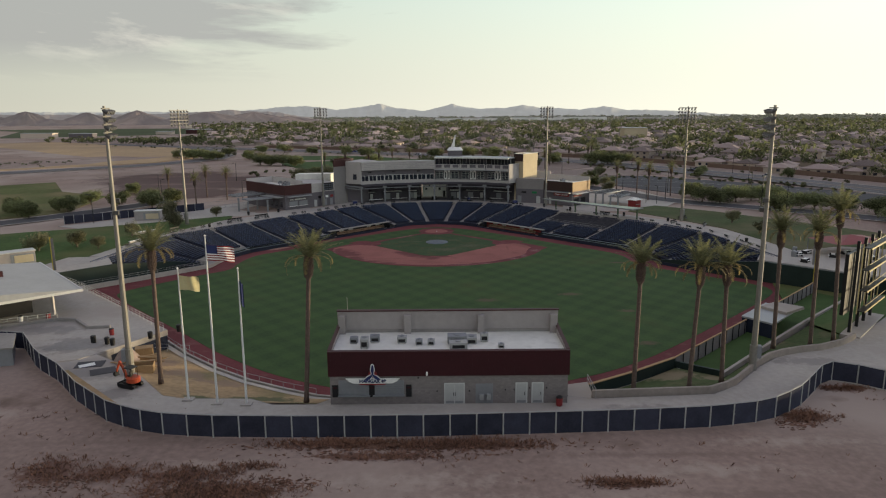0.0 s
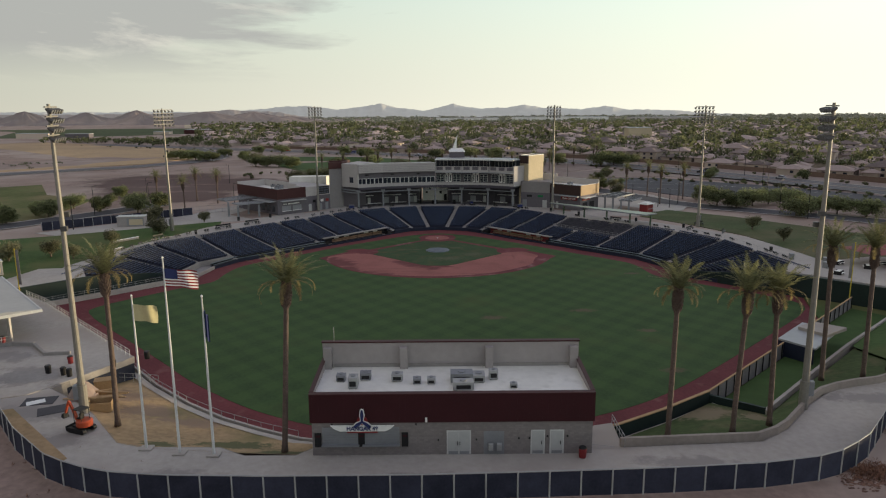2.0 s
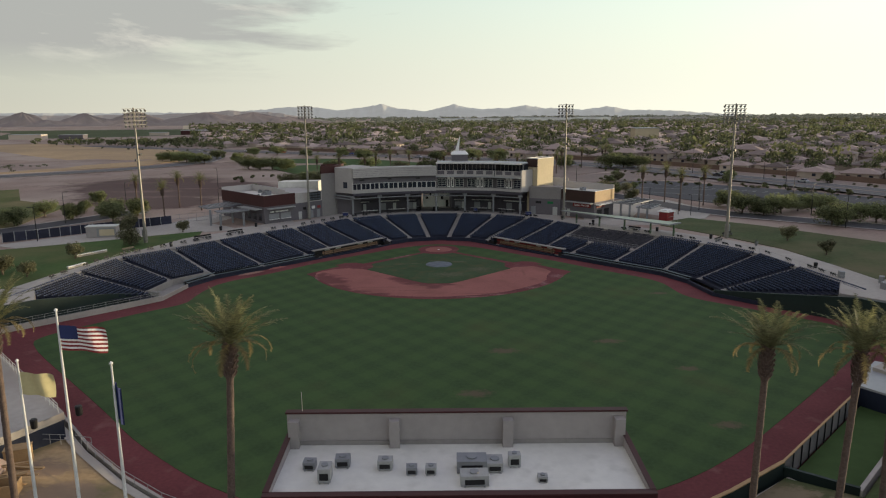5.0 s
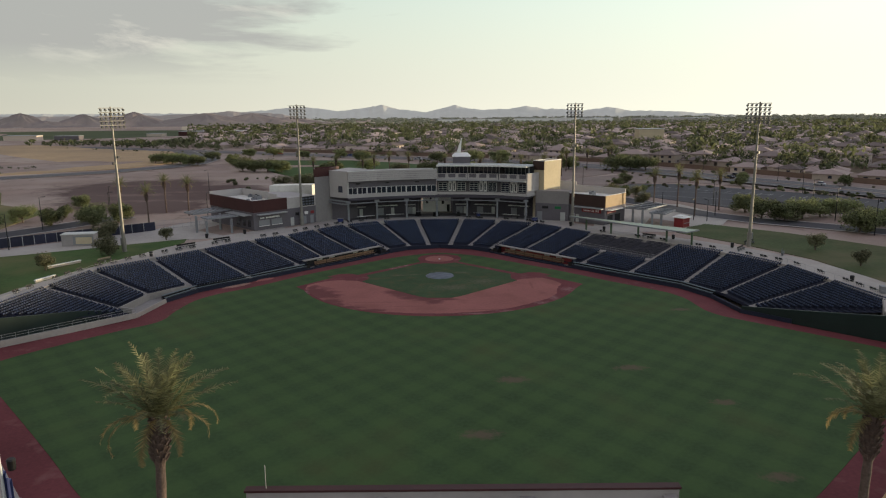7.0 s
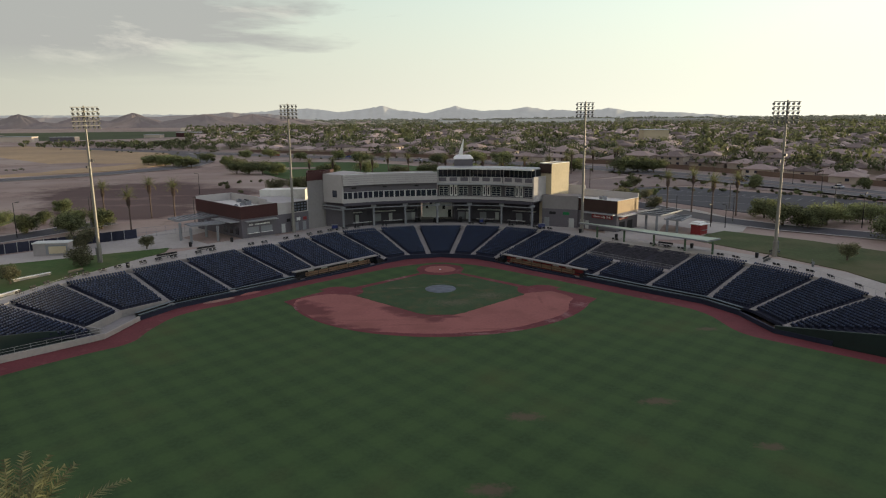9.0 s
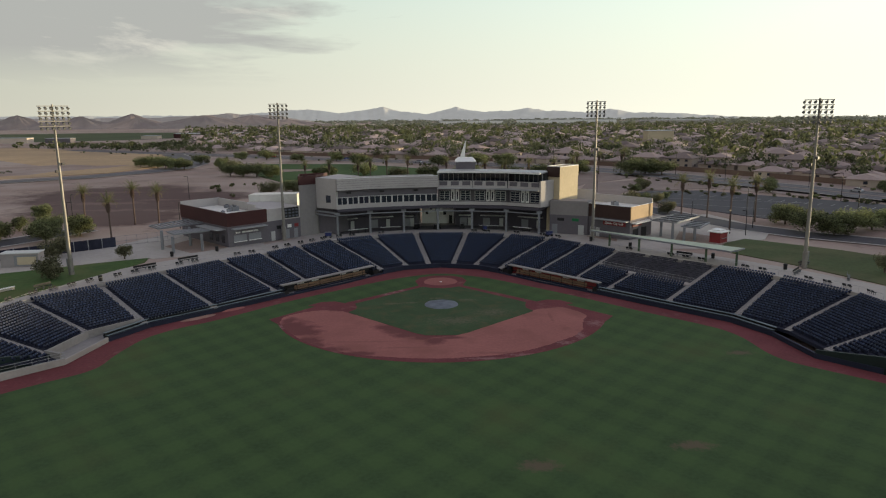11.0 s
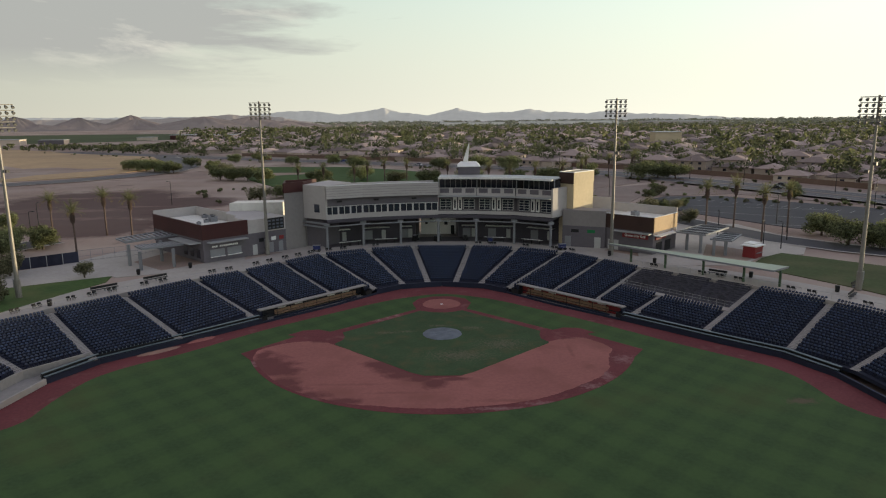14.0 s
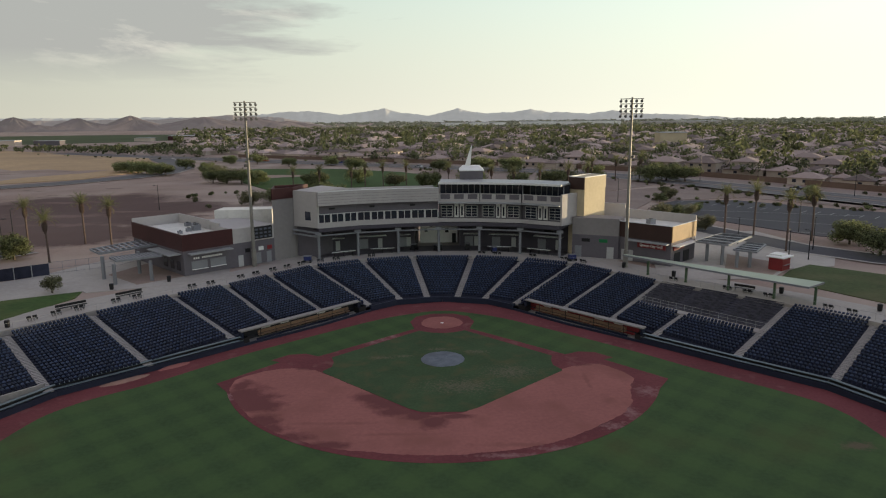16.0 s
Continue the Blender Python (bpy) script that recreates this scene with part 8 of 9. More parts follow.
ribbon("lane_line", offset_line(AVE, -5.2), 0.3, M_LINE, 0.075, "white lane line", "marking")
WROAD = [(-300, 95), (-235, 150), (-189, 186), (-172, 200), (-153, 228), (-146, 250), (-150, 285), (-170, 330), (-205, 395)]
ribbon("west_road", WROAD, 15, M_ROAD, 0.06, "dark asphalt road beside the dirt lot", "road")
ribbon("kerb", offset_line(WROAD, -8), 1.2, M_CONC, 0.1, "pale concrete kerb", "kerb")
WDRIVE = [(-215, -70), (-150, -28), (-121, 2), (-104, 28), (-95, 45)]
ribbon("park_drive", WDRIVE, 9, M_ASPH, 0.05, "asphalt drive along the fence of the ballpark", "road")
for d in (5.0, -5.0):
    ribbon("kerb", offset_line(WDRIVE, d), 1.0, M_CONC, 0.09, "pale concrete kerb", "kerb")
NROAD = [(0, 106), (40, 100), (62, 76), (78, 40), (88, 28), (101, 18), (118, 4), (150, -30), (190, -80)]
ribbon("park_drive", NROAD, 9, M_ASPH, 0.05, "asphalt drive round the ballpark", "road")
for d in (5.0, -5.0):
    ribbon("kerb", offset_line(NROAD, d), 1.0, M_CONC, 0.09, "pale concrete kerb", "kerb")
sheet("parking_lot", [(72, 84), (68, 112), (78, 122), (98, 121), (116, 102), (136, 84), (166, 40), (140, 24), (112, 44), (90, 54)], M_ASPH, 0.03, "dark asphalt parking lot with faded stalls", "parking lot")
for k in range(26):
    a = lerp((80, 120), (150, 58), k / 25)
    setting("stall_line", MB().beam((a[0], a[1], Z + 0.1), (a[0] - 3.6, a[1] - 3.8, Z + 0.1), 0.22, 0.02), M_LINE, "faded white stall line", "marking")
for a, b in (((72, 88), (108, 66)), ((86, 60), (124, 46)), ((74, 100), (118, 84))):
    setting("aisle_line", MB().beam((*a, Z + 0.1), (*b, Z + 0.1), 0.25, 0.02), M_LINE, "faded white lot line", "marking")
sheet("gravel_bed", [(62, 76), (60, 104), (70, 122), (104, 128), (132, 96), (158, 60), (166, 66), (140, 112), (104, 172), (60, 150), (48, 110)], M_GRAVEL, 0.0, "reddish gravel bed with shrubs", "gravel")
sheet("north_gravel", [(-58, 113), (-40, 112), (40, 112), (60, 150), (96, 180), (48, 234), (0, 262), (-60, 160), (-68, 150)], M_GRAVEL, 0.0, "tan gravel and planting north of the stand", "gravel")
sheet("park_lawn", [(-66, 160), (-88, 196), (-110, 262), (-104, 278), (-56, 272), (-22, 246), (-2, 216), (-2, 156)], M_LAWN2, 0.03, "green park lawn beyond the stand", "lawn")
sheet("west_grass", [(-132, 4), (-118, 16), (-125, 58), (-150, 74), (-172, 110), (-200, 90), (-230, 20)], M_DRYLAWN, 0.02, "patchy yellow-green lawn beside the drive", "lawn")
sheet("dry_field", [(-205, 195), (-172, 222), (-162, 262), (-178, 320), (-215, 400), (-420, 560), (-560, 420), (-420, 220), (-290, 130)], M_DRY, 0.02, "dry straw-coloured field", "field")
sheet("crop_field", [(-900, 1180), (-735, 1037), (-560, 690), (-420, 770), (-335, 900), (-420, 1180), (-529, 1233), (-703, 1230)], M_CROP, 0.04, "dark green crop field", "field")
sheet("far_tan_field", [(-520, 1250), (-60, 1150), (60, 1500), (-120, 2400), (-900, 2300)], M_FLAT, 0.05, "pale tan fallow field far off", "field")
sheet("far_tan_field", [(120, 1900), (900, 1700), (1200, 2300), (200, 2500)], M_FLAT, 0.05, "pale tan fallow field far off", "field")

for k in range(150):
    u = rr.random()
    a = lerp(AVE[0], AVE[-1], 0)
    i = int(u * (len(AVE) - 1))
    p = lerp(AVE[i], AVE[i + 1], rr.random())
    q = offset_line([AVE[i], AVE[i + 1]], 0)
    d = Vector((AVE[i + 1][0] - AVE[i][0], AVE[i + 1][1] - AVE[i][1])).normalized()
    off = rr.choice((14, 16, 19, -13, -15, 22))
    shrub(p[0] - d.y * off, p[1] + d.x * off, rr.uniform(0.5, 1.0))
for k in range(60):
    x, y = rr.uniform(-95, 55), rr.uniform(112, 160)
    if -66 < x < 0 and y > 150:
        continue
    shrub(x, y, rr.uniform(0.5, 1.2))
for k in range(40):
    a = lerp((68, 124), (150, 76), rr.random())
    shrub(a[0] + rr.uniform(-4, 8), a[1] + rr.uniform(-2, 8), rr.uniform(0.5, 0.9))

# street lamps
def street_lamp(x, y, h, a, label="dark street lamp with a short arm"):
    t = thing("street_lamp", label, "street lamp", pose(x, y, land(x, y), 0, 0, a), "street lamps")
    part("pole", MB().tube([(0, 0, 0), (0, 0, h)], [0.12, 0.07], 7), M_BLACK, t)
    part("arm", MB().beam((0, 0, h), (1.0, 0, h + 0.1), 0.08, 0.08), M_BLACK, t)
    part("head", MB().box((1.1, 0, h + 0.08), (0.7, 0.35, 0.16)), M_BLACK, t)


for x, y, h in ((-99.2, -4.7, 8.5), (-106.3, 21.9, 9), (-97.0, 40.7, 8), (-90.9, 111.2, 8), (108.6, 26.4, 9), (106.4, 5.0, 9), (107.6, 182.2, 11), (80.0, 37.8, 7), (66.8, 45.0, 6), (71.0, 30.0, 6), (74.0, 28.0, 6), (88.0, 60.0, 8), (120, 60, 8), (141, 128, 11), (120, 156, 11), (62, 250, 11), (-70.0, 46.0, 7), (-64, 52, 7), (-104, 56, 8), (132, 90, 9), (58, 120, 8)):
    street_lamp(x, y, h, rr.uniform(0, 360))


# ---- vehicles ----
def car(x, y, a, paint, label):
    c = thing("car", label, "car", pose(x, y, land(x, y) + 0.2, 0, 0, a), "parked and passing cars")
    prof = [(-2.2, 0.35), (2.2, 0.35), (2.2, 0.75), (1.9, 0.85), (1.0, 0.95), (-2.0, 0.98), (-2.2, 0.85)]
    cabp = [(-1.7, 0.95), (0.95, 0.92), (0.35, 1.45), (-1.2, 1.48)]
    for nm, pr, w, m in (("body", prof, 1.78, paint), ("cabin", cabp, 1.5, M_GLASS)):
        mb = MB()
        n = len(pr)
        mb.add([(px, s * w / 2, pz) for s in (-1, 1) for px, pz in pr], [tuple(range(n)), tuple(range(2 * n - 1, n - 1, -1))] + [(i, n + i, n + (i + 1) % n, (i + 1) % n) for i in range(n)])
        part(nm, mb, m, c)
    part("roof", MB().box((-0.45, 0, 1.47), (1.5, 1.4, 0.06)), paint, c)
    for wx in (-1.35, 1.4):
        for wy in (-0.82, 0.82):
            part("wheel", MB().tube([(wx, wy - 0.1, 0.32), (wx, wy + 0.1, 0.32)], 0.32, 12), M_BLACK, c)


paints = {"white": (0.7, 0.7, 0.7), "silver": (0.4, 0.4, 0.42), "red": (0.4, 0.03, 0.03), "black": (0.02, 0.02, 0.02), "blue": (0.05, 0.08, 0.25)}
PM = {k: mat(k + "_car_paint", v, rough=0.3, big=(0, 0), fine=(2.0, 0.03), spec=0.6) for k, v in paints.items()}
for x, y, a, c in ((-116, 345, 148, "red"), (-62, 318, 150, "blue"), (126, 141, 120, "black"), (132, 150, 121, "black"), (150, 112, 118, "silver"), (-150, 372, 147, "white"), (70, 222, 135, "white"), (-14, 278, 147, "silver")):
    car(x, y, a, PM[c], c + " saloon car on the asphalt")

# ---- the neighbourhood ----
def house_kind(seed):
    """A one or two storey stucco house with a hipped tile roof."""
    r = random.Random(seed)
    w, d = r.uniform(12, 15), r.uniform(10, 12.5)
    h = 5.2 if seed % 5 == 0 else 2.9
    rh = r.uniform(1.7, 2.3)
    o = 0.6
    walls = MB().prism([(-w / 2, -d / 2), (w / 2, -d / 2), (w / 2, d / 2), (-w / 2, d / 2)], -0.6, h)
    roof = MB()
    ridge = max(1.0, (w - d) / 2 + 1.0)

    def hip(mb, x0, x1, y0, y1, z, t, rg):
        xm, ym = (x0 + x1) / 2, (y0 + y1) / 2
        mb.add([(x0, y0, z), (x1, y0, z), (x1, y1, z), (x0, y1, z), (xm - rg, ym, z + t), (xm + rg, ym, z + t), (x0, y0, z - 0.2), (x1, y0, z - 0.2), (x1, y1, z - 0.2), (x0, y1, z - 0.2)],
               [(0, 1, 5, 4), (1, 2, 5), (2, 3, 4, 5), (3, 0, 4), (6, 7, 1, 0), (7, 8, 2, 1), (8, 9, 3, 2), (9, 6, 0, 3), (9, 8, 7, 6)])
    hip(roof, -w / 2 - o, w / 2 + o, -d / 2 - o, d / 2 + o, h, rh, ridge)
    gw = w * 0.45
    gx = -w / 2 + gw / 2
    annex = MB().prism([(gx - gw / 2, -d / 2 - 5), (gx + gw / 2, -d / 2 - 5), (gx + gw / 2, -d / 2 + 0.1), (gx - gw / 2, -d / 2 + 0.1)], -0.6, 3.0)
    aroof = MB()
    hip(aroof, gx - gw / 2 - o, gx + gw / 2 + o, -d / 2 - 5 - o, -d / 2 + 2, 3.0, 1.5, 0.4)
    wins = []
    for s in (-1, 1):
        for x in (-w * 0.3, 0.0, w * 0.3):
            wins.append(MB().box((x, s * (d / 2 + 0.02), 1.6), (1.5, 0.08, 1.2)))
            if h > 4:
                wins.append(MB().box((x, s * (d / 2 + 0.02), 4.1), (1.4, 0.08, 1.1)))
        wins.append(MB().box((s * (w / 2 + 0.02), 0.5, 1.6), (0.08, 1.5, 1.2)))
    return (walls.mesh("wall", M_HOUSE), roof.mesh("roof", M_TILE), annex.mesh("garage_wall", M_HOUSE), aroof.mesh("garage_roof", M_TILE), [m.mesh("window", M_GLASS) for m in wins])


HOUSES = [house_kind(k) for k in range(7)]


def house(x, y, a, k):
    t = thing("house", ("two-storey tan stucco house with a hipped tile roof" if k % 5 == 0 else "single-storey tan stucco house with a hipped tile roof"), "house", pose(x, y, land(x, y), 0, 0, a), "houses of the neighbourhood")
    wm, rm, gm, gr_, wn_ = HOUSES[k]
    for nm, m in (("wall", wm), ("roof", rm), ("garage_wall", gm), ("garage_roof", gr_)):
        part(nm, m, None, t)
    for m in wn_:
        part("window", m, None, t)


def side_of_avenue(x, y):
    """Metres beyond the avenue's centre line, away from the park."""
    best = None
    for a, b in zip(AVE, AVE[1:]):
        d = Vector((b[0] - a[0], b[1] - a[1]))
        p = Vector((x - a[0], y - a[1]))
        u = max(0.0, min(1.0, p.dot(d) / d.length_squared))
        q = p - d * u
        s = (d.x * p.y - d.y * p.x)
        v = q.length * (-1 if s > 0 else 1)
        if best is None or q.length < abs(best):
            best = v
    return best


town = random.Random(77)
near_houses, far_h, far_r = 0, MB(), MB()
spots = []
ca, sa = math.cos(radians(-36)), math.sin(radians(-36))
for row in range(-12, 75):
    for col in range(-70, 85):
        v = row * (24 if row % 2 else 24) + (7 if row % 2 else 0)
        u = col * 17.5 + town.uniform(-2, 2)
        x, y = 120 + u * ca - v * sa, 190 + u * sa + v * ca
        if y < 60 or y > 1500 or abs(x) > 0.67 * (y + 215) + 40 or x < -0.36 * (y + 109) - 10:
            continue
        sd = side_of_avenue(x, y)
        if sd < 30 or town.random() < 0.1:
            continue
        spots.append((math.hypot(x, y + 110), x, y, town.choice((-36, 144, 54, 234)) + town.uniform(-4, 4), town.randrange(7)))
spots.sort()
for i, (d, x, y, a, k) in enumerate(spots):
    if i < 150:
        house(x, y, a, k)
    else:
        w, dd, h = town.uniform(6, 8.5), town.uniform(5.5, 7), (5.2 if k % 5 == 0 else 3.0)
        m = Matrix.Translation((x, y, land(x, y))) @ Matrix.Rotation(radians(a), 4, "Z")
        far_h.box(None, (2 * w, 2 * dd, 2 * h), m=m)
        P4 = [m @ Vector(p) for p in ((-w - .6, -dd - .6, h), (w + .6, -dd - .6, h), (w + .6, dd + .6, h), (-w - .6, dd + .6, h), (-w * 0.3, 0, h + 2.3), (w * 0.3, 0, h + 2.3))]
        far_r.add(P4, [(0, 1, 5, 4), (1, 2, 5), (2, 3, 4, 5), (3, 0, 4)])
far_town = thing("far_houses", "far tan houses with tile roofs", "houses", kind="stuff")
part("far_walls", far_h, M_FARHOUSE, far_town, kind="stuff")
part("far_roofs", far_r, M_FARROOF, far_town, kind="stuff")
tagged(part("neighbourhood_wall", MB().strip([p for p in offset_line(dense(AVE, 12), -27) if p[0] > -160], 0.3, Z - 4.5, [land(*p) + 2.2 for p in offset_line(dense(AVE, 12), -27) if p[0] > -160]), M_BRICKWALL), "brown block wall along the back of the house lots", "wall", kind="structure")

# garden and street trees of the neighbourhood
clump = []
for k in range(7):
    r = random.Random(900 + k)
    pts = []
    lobes = [(Vector((r.gauss(0, 0.42), r.gauss(0, 0.42), r.uniform(0.35, 0.75))), r.uniform(0.25, 0.42)) for _ in range(5)]
    for j in range(110):
        c, q = lobes[j % 5]
        d = Vector((r.gauss(0, 1), r.gauss(0, 1), r.gauss(0, 0.8))).normalized()
        p = c + d * q * r.uniform(0.6, 1.05)
        lean = (d + Vector((r.gauss(0, 0.4), r.gauss(0, 0.4), r.gauss(0, 0.4)))).normalized()
        u = lean.cross(Vector((r.gauss(0, 1), r.gauss(0, 1), r.gauss(0, 1)))).normalized()
        w = lean.cross(u).normalized()
        s = r.uniform(0.065, 0.125)
        pts.append([p - u * s, p + w * s * 0.7, p + u * s, p - w * s * 0.7])
    clump.append(pts)


def add_clump(mb, x, y, z, w, h, k, a):
    """A crown of small leaf clusters; far ones are sparser and coarser."""
    c, s = math.cos(a) * w, math.sin(a) * w
    far = math.hypot(x, y + 110) > 620
    for q in clump[k][::3 if far else 1]:
        if far:
            m = (q[0] + q[2]) / 2
            q = [m + (p - m) * 1.75 for p in q]
        mb.add([(x + p.x * c - p.y * s, y + p.x * s + p.y * c, z + p.z * h) for p in q], [(0, 1, 2, 3)])


woods = MB()
for d, x, y, a, k in spots:
    nt = town.choice((1, 2, 2, 3))
    for _ in range(nt):
        tx, ty = x + town.uniform(-13, 13), y + town.uniform(-13, 13)
        if side_of_avenue(tx, ty) < 24:
            continue
        w = town.uniform(3.8, 6.8) * (1.65 if town.random() < 0.28 else 1)
        add_clump(woods, tx, ty, land(tx, ty), w, w * town.uniform(0.9, 1.3), town.randrange(7), town.uniform(0, 6.3))
for k in range(300):
    # dark band of orchard and roadside trees west of the houses
    x, y = town.uniform(-420, -150), town.uniform(400, 560)
    if x > -0.34 * (y + 109) or y < 395 - (x + 160) * 0.55:
        continue
    w = town.uniform(4, 8)
    add_clump(woods, x, y, land(x, y), w, w * 0.9, town.randrange(7), town.uniform(0, 6.3))
haze_woods = MB()
for k in range(2600):
    y = 1300 + 2600 * town.random() ** 1.3
    x = town.uniform(-0.62, 0.72) * (y + 200)
    if (x < -0.1 * y and y < 2400 and town.random() < 0.85) or x < -0.36 * y:
        continue
    w = town.uniform(12, 26)
    add_clump(haze_woods, x, y, land(x, y) - 1, w, w * town.uniform(0.35, 0.6), town.randrange(7), town.uniform(0, 6.3))
# haze on the far trees is put in as a faint glow of leaves
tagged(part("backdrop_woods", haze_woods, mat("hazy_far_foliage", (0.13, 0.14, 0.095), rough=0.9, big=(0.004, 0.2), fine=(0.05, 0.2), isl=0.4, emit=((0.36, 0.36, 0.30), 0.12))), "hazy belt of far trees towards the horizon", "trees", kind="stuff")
for k in range(110):
    x, y = town.uniform(-330, -200), town.uniform(180, 300)
    w = town.uniform(1.5, 2.6)
    if math.hypot(x + 260, (y - 168 - (x + 260) * 0.75)) < 45 and side_of_avenue(x, y) < -30:
        add_clump(woods, x, y, land(x, y), w, w * 0.8, town.randrange(7), town.uniform(0, 6.3))
tagged(part("far_trees", woods, M_FARLEAF), "mass of green garden and street trees among the houses", "trees", kind="stuff")

# larger far buildings
for i, (x, y, w, d, h, m, lb) in enumerate(((-505, 690, 40, 14, 6, M_HOUSE, "pale far farm building"), (-455, 700, 30, 12, 5, M_GREYWALL, "tan far farm building"), (-330, 860, 90, 30, 6, M_BROWNRED, "long red far warehouse"), (-400, 830, 22, 16, 4, M_HOUSE, "small white far-off shed"), (190, 480, 22, 16, 13, M_TANWALL, "tall tan far building"),
                                         (330, 1750, 260, 40, 14, M_WHITE, "long white far warehouse"), (620, 1750, 200, 40, 12, M_WHITEWALL, "long pale far warehouse"), (80, 1850, 180, 40, 12, M_WHITE, "wide white far-off warehouse"))):
    t = thing("far_building", lb, "building", pose(x, y, land(x, y)))
    part("wall", MB().box((0, 0, h / 2 - 0.5), (w, d, h + 1)), m, t)
    part("roof", MB().box((0, 0, h + 0.2), (w + 0.8, d + 0.8, 0.4)), M_ROOFGREY, t)

# ---- hills ----
def ridge(name, dist, a0, a1, crest, amp, depth, material, label, n=460, seed=0.0, octaves=8):
    """A ridge on an arc round the park, between two headings (degrees right of north)."""
    mb = MB()
    rows = 12
    for k in range(n + 1):
        a = a0 + (a1 - a0) * k / n
        h = float(np.interp(a, [q[0] for q in crest], [q[1] for q in crest])) + amp * noise.fractal((a * 1.6, seed, 0.0), 0.9, 2.2, octaves)
        for r in range(rows):
            u = r / (rows - 1)
            d = dist - depth * (1 - u)
            x, y = d * math.sin(radians(a)), -110 + d * math.cos(radians(a))
            zz_ = land(x, y) - 2 + max(0.0, h) * (math.sin(u * math.pi / 2) ** 1.3 + 0.9 * u * (1 - u) * noise.fractal((a * 0.9, u * 1.2, seed), 0.9, 2.1, 5) * min(1.0, h / 25))
            mb.v.append((x, y, zz_))
    mb.f = [(k * rows + r, (k + 1) * rows + r, (k + 1) * rows + r + 1, k * rows + r + 1) for k in range(n) for r in range(rows - 1)]
    return setting(name, mb, material, label, "mountains", smooth=True)


# haze on ridges and hills comes from their rock's pale colour and emission
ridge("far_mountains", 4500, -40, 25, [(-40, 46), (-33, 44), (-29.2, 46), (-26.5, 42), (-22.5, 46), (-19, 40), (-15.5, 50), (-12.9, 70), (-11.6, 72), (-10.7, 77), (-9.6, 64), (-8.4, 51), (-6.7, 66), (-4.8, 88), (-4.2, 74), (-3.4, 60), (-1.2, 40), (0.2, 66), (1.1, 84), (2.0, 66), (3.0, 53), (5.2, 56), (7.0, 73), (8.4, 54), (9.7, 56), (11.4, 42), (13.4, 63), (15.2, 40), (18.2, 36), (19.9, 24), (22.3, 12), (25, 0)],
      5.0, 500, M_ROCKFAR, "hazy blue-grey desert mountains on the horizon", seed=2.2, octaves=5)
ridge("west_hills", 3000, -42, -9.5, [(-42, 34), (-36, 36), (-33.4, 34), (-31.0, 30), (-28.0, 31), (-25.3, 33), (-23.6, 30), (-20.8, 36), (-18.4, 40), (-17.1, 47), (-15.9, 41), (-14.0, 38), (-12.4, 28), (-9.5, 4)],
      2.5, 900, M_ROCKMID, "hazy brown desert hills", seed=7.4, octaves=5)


def hill(x, y, h, w, seed):
    """A lone desert hill: a cone with spurs and gullies."""
    mb = MB()
    n, m = 72, 16
    for k in range(n):
        a = k * math.tau / n
        c, s = math.cos(a), math.sin(a)
        spur = 1 + 0.45 * noise.fractal((c * 1.9, s * 1.9, seed), 0.8, 2.1, 5)
        for r in range(m):
            u = r / (m - 1)
            q = w * u * (1 + (spur - 1) * u)
            rise = (1 - u) ** 1.25 * (1 + 1.1 * u * noise.fractal((c * 3.2, s * 3.2, seed + u), 0.7, 2.1, 5))
            mb.v.append((x + q * c, y + q * s * 0.7, land(x, y) - 3 + h * rise))
    mb.f = [(k * m + r, ((k + 1) % n) * m + r, ((k + 1) % n) * m + r + 1, k * m + r + 1) for k in range(n) for r in range(m - 1)]
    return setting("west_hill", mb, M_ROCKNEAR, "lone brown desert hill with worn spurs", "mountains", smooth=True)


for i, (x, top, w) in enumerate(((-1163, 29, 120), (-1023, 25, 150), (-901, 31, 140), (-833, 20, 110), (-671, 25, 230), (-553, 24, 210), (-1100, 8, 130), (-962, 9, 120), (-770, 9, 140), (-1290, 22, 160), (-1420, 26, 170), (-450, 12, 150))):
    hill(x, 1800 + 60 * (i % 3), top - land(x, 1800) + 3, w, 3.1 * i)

# ---- scrub on the bare lot outside the fence ----
sc = MB()
rr = random.Random(99)


def tuft(x, y, s):
    for k in range(5):
        a = rr.uniform(0, math.tau)
        L = s * rr.uniform(0.5, 1.2)
        d = Vector((math.cos(a), math.sin(a), 0))
        n_ = Vector((-d.y, d.x, 0)) * 0.05 * s
        p = Vector((x, y, Z - 0.14)) + d * 0.12 * s
        q = p + d * L * 0.6 + Vector((0, 0, L * 0.5))
        sc.add([p - n_ * 2, p + n_ * 2, q + n_, q - n_], [(0, 1, 2, 3)])


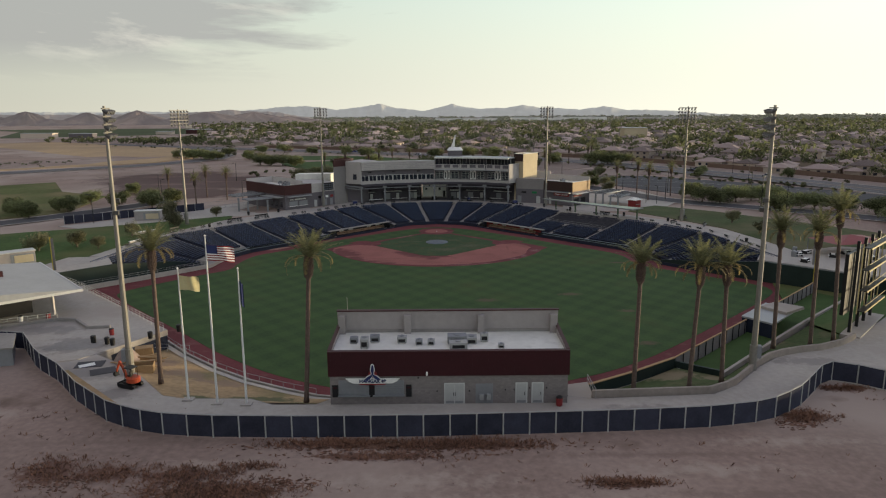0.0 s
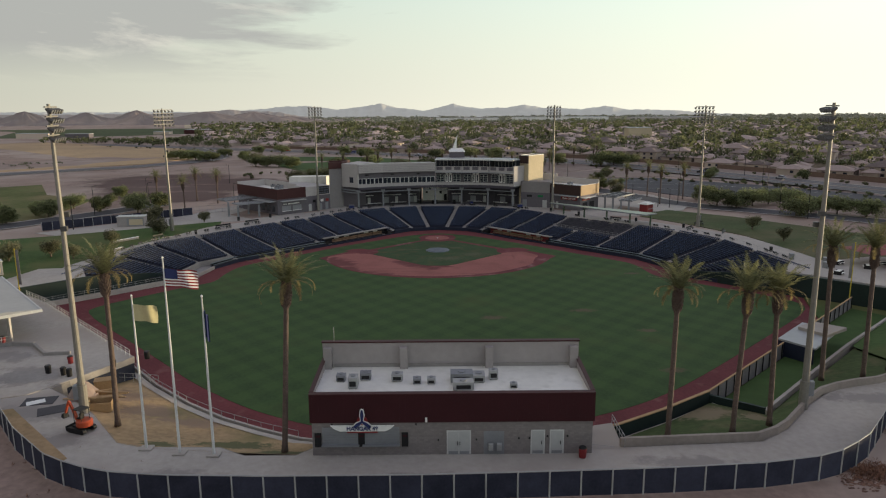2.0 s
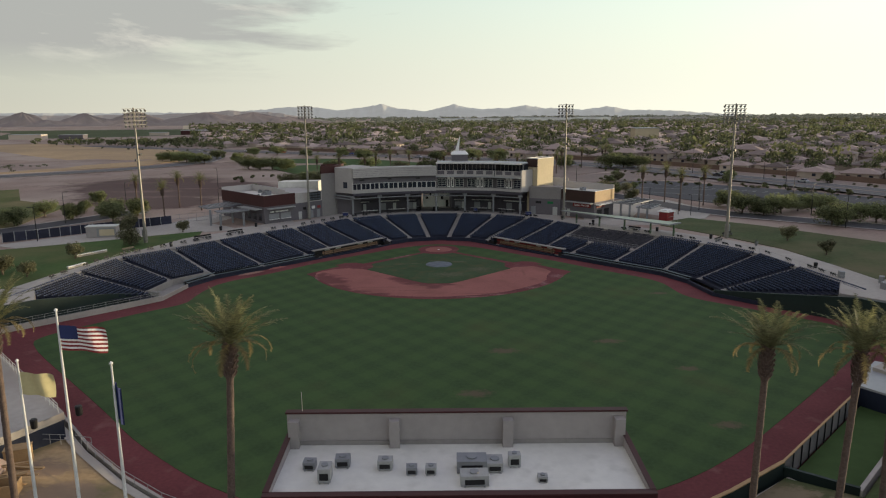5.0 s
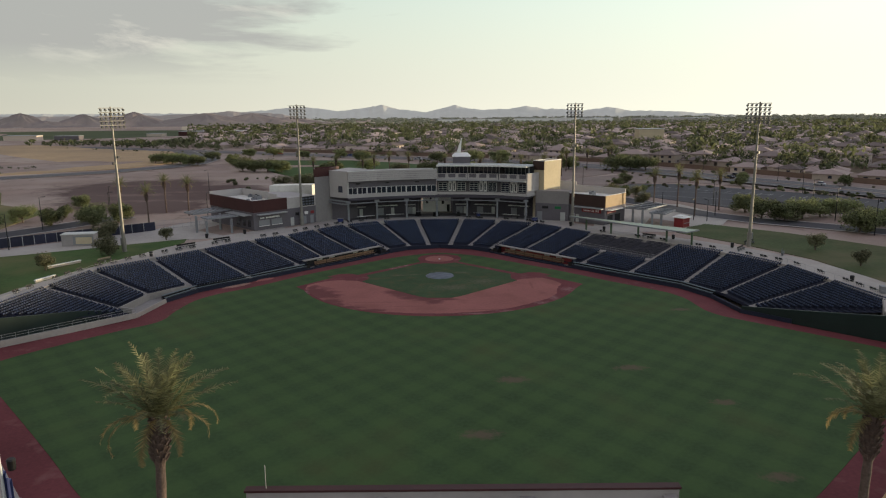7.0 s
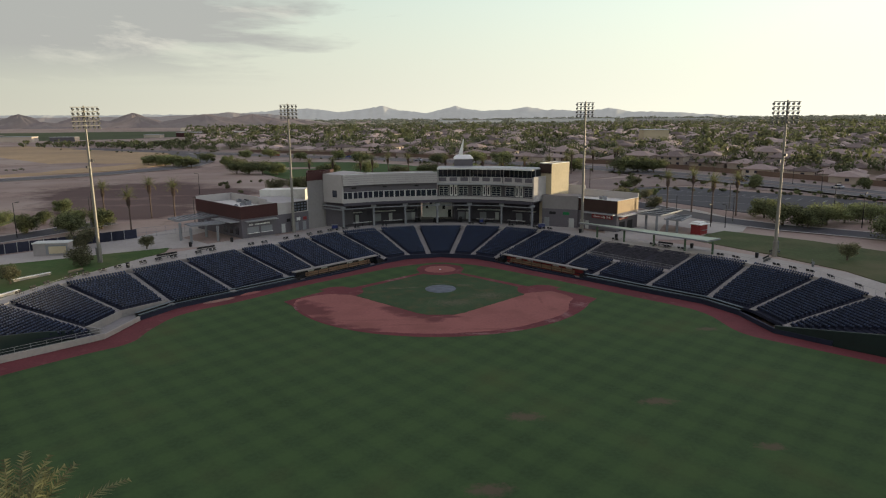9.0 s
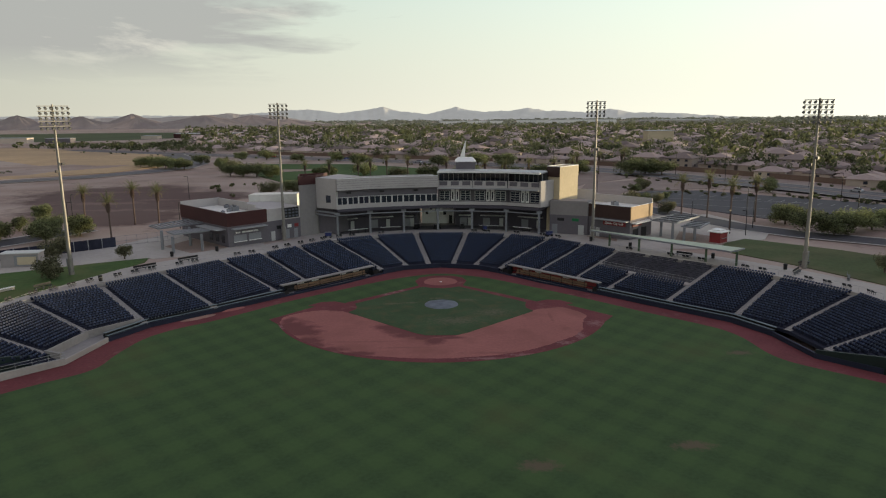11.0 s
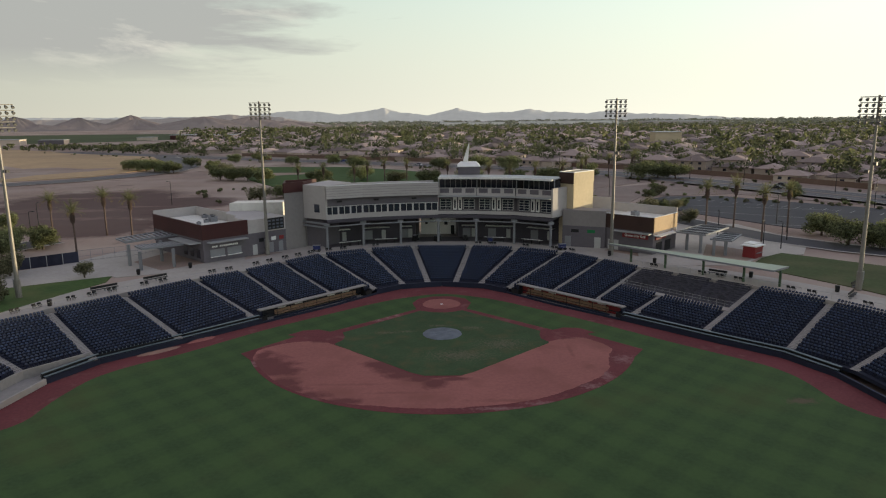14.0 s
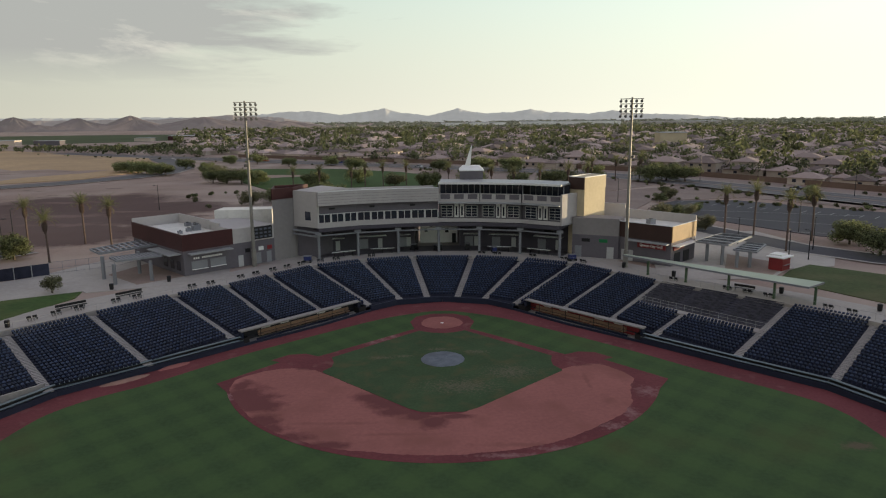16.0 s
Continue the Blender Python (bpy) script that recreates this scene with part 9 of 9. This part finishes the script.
for cx, cy, wx, wy, n_ in ((-9.0, -140.3, 5.5, 0.9, 420), (2.0, -140.6, 8.0, 1.0, 640), (-4, -143.0, 6, 0.7, 130), (-18.5, -148.9, 6.5, 1.5, 620), (-22.0, -146.2, 4.5, 1.6, 260), (-17.0, -144.6, 2.4, 0.7, 90), (-29.6, -145.6, 3.6, 1.6, 150), (-35, -145, 3.0, 2.4, 130), (17.4, -148.0, 3.4, 0.7, 220), (39.8, -134.9, 2.6, 1.5, 200), (48.5, -127.6, 3.0, 0.8, 140), (56, -131.5, 5.0, 1.5, 110), (-27, -152, 8, 3, 260), (10, -145, 34, 5, 40), (-40, -135, 9, 6, 40)):
    for k in range(2 * n_):
        tuft(cx + rr.gauss(0, wx * 0.6), cy + rr.gauss(0, wy * 0.6), rr.uniform(0.2, 0.55))
tagged(part("dry_scrub", sc, M_SCRUB), "low dry brown scrub on the bare lot", "scrub", kind="stuff")
fl = MB()
for cx, cy, wx, wy, n_ in ((-1.5, -141.0, 14.0, 0.9, 260), (-5, -142.6, 9, 1.0, 120), (-20.5, -149.0, 6.5, 1.8, 170), (-13.5, -147.5, 3.5, 1.4, 60), (-33, -147.5, 3.2, 1.6, 50), (17.6, -148.3, 2.6, 0.6, 70), (38, -136.8, 2.2, 1.2, 60), (54.5, -131.5, 3.0, 1.5, 60), (-28, -153, 7, 2, 90)):
    for k in range(2 * n_):
        x, y = cx + rr.gauss(0, wx * 0.5), cy + rr.gauss(0, wy * 0.5)
        m = 7
        s0 = rr.uniform(0.05, 0.17)
        z = Z - 0.085 + rr.uniform(0, 0.03)
        fl.add([(x + s0 * rr.uniform(0.6, 1.4) * math.cos(q * math.tau / m) * 1.5, y + s0 * rr.uniform(0.6, 1.4) * math.sin(q * math.tau / m), z) for q in range(m)] + [(x, y, z + 0.06)], [(q, (q + 1) % m, m) for q in range(m)])
tagged(part("weed_litter", fl, mat("weed_litter", (0.15, 0.082, 0.058), big=(0.6, 0.3), fine=(2.5, 0.25), isl=0.35)), "brown litter of dry weeds on the soil", "litter", kind="stuff")
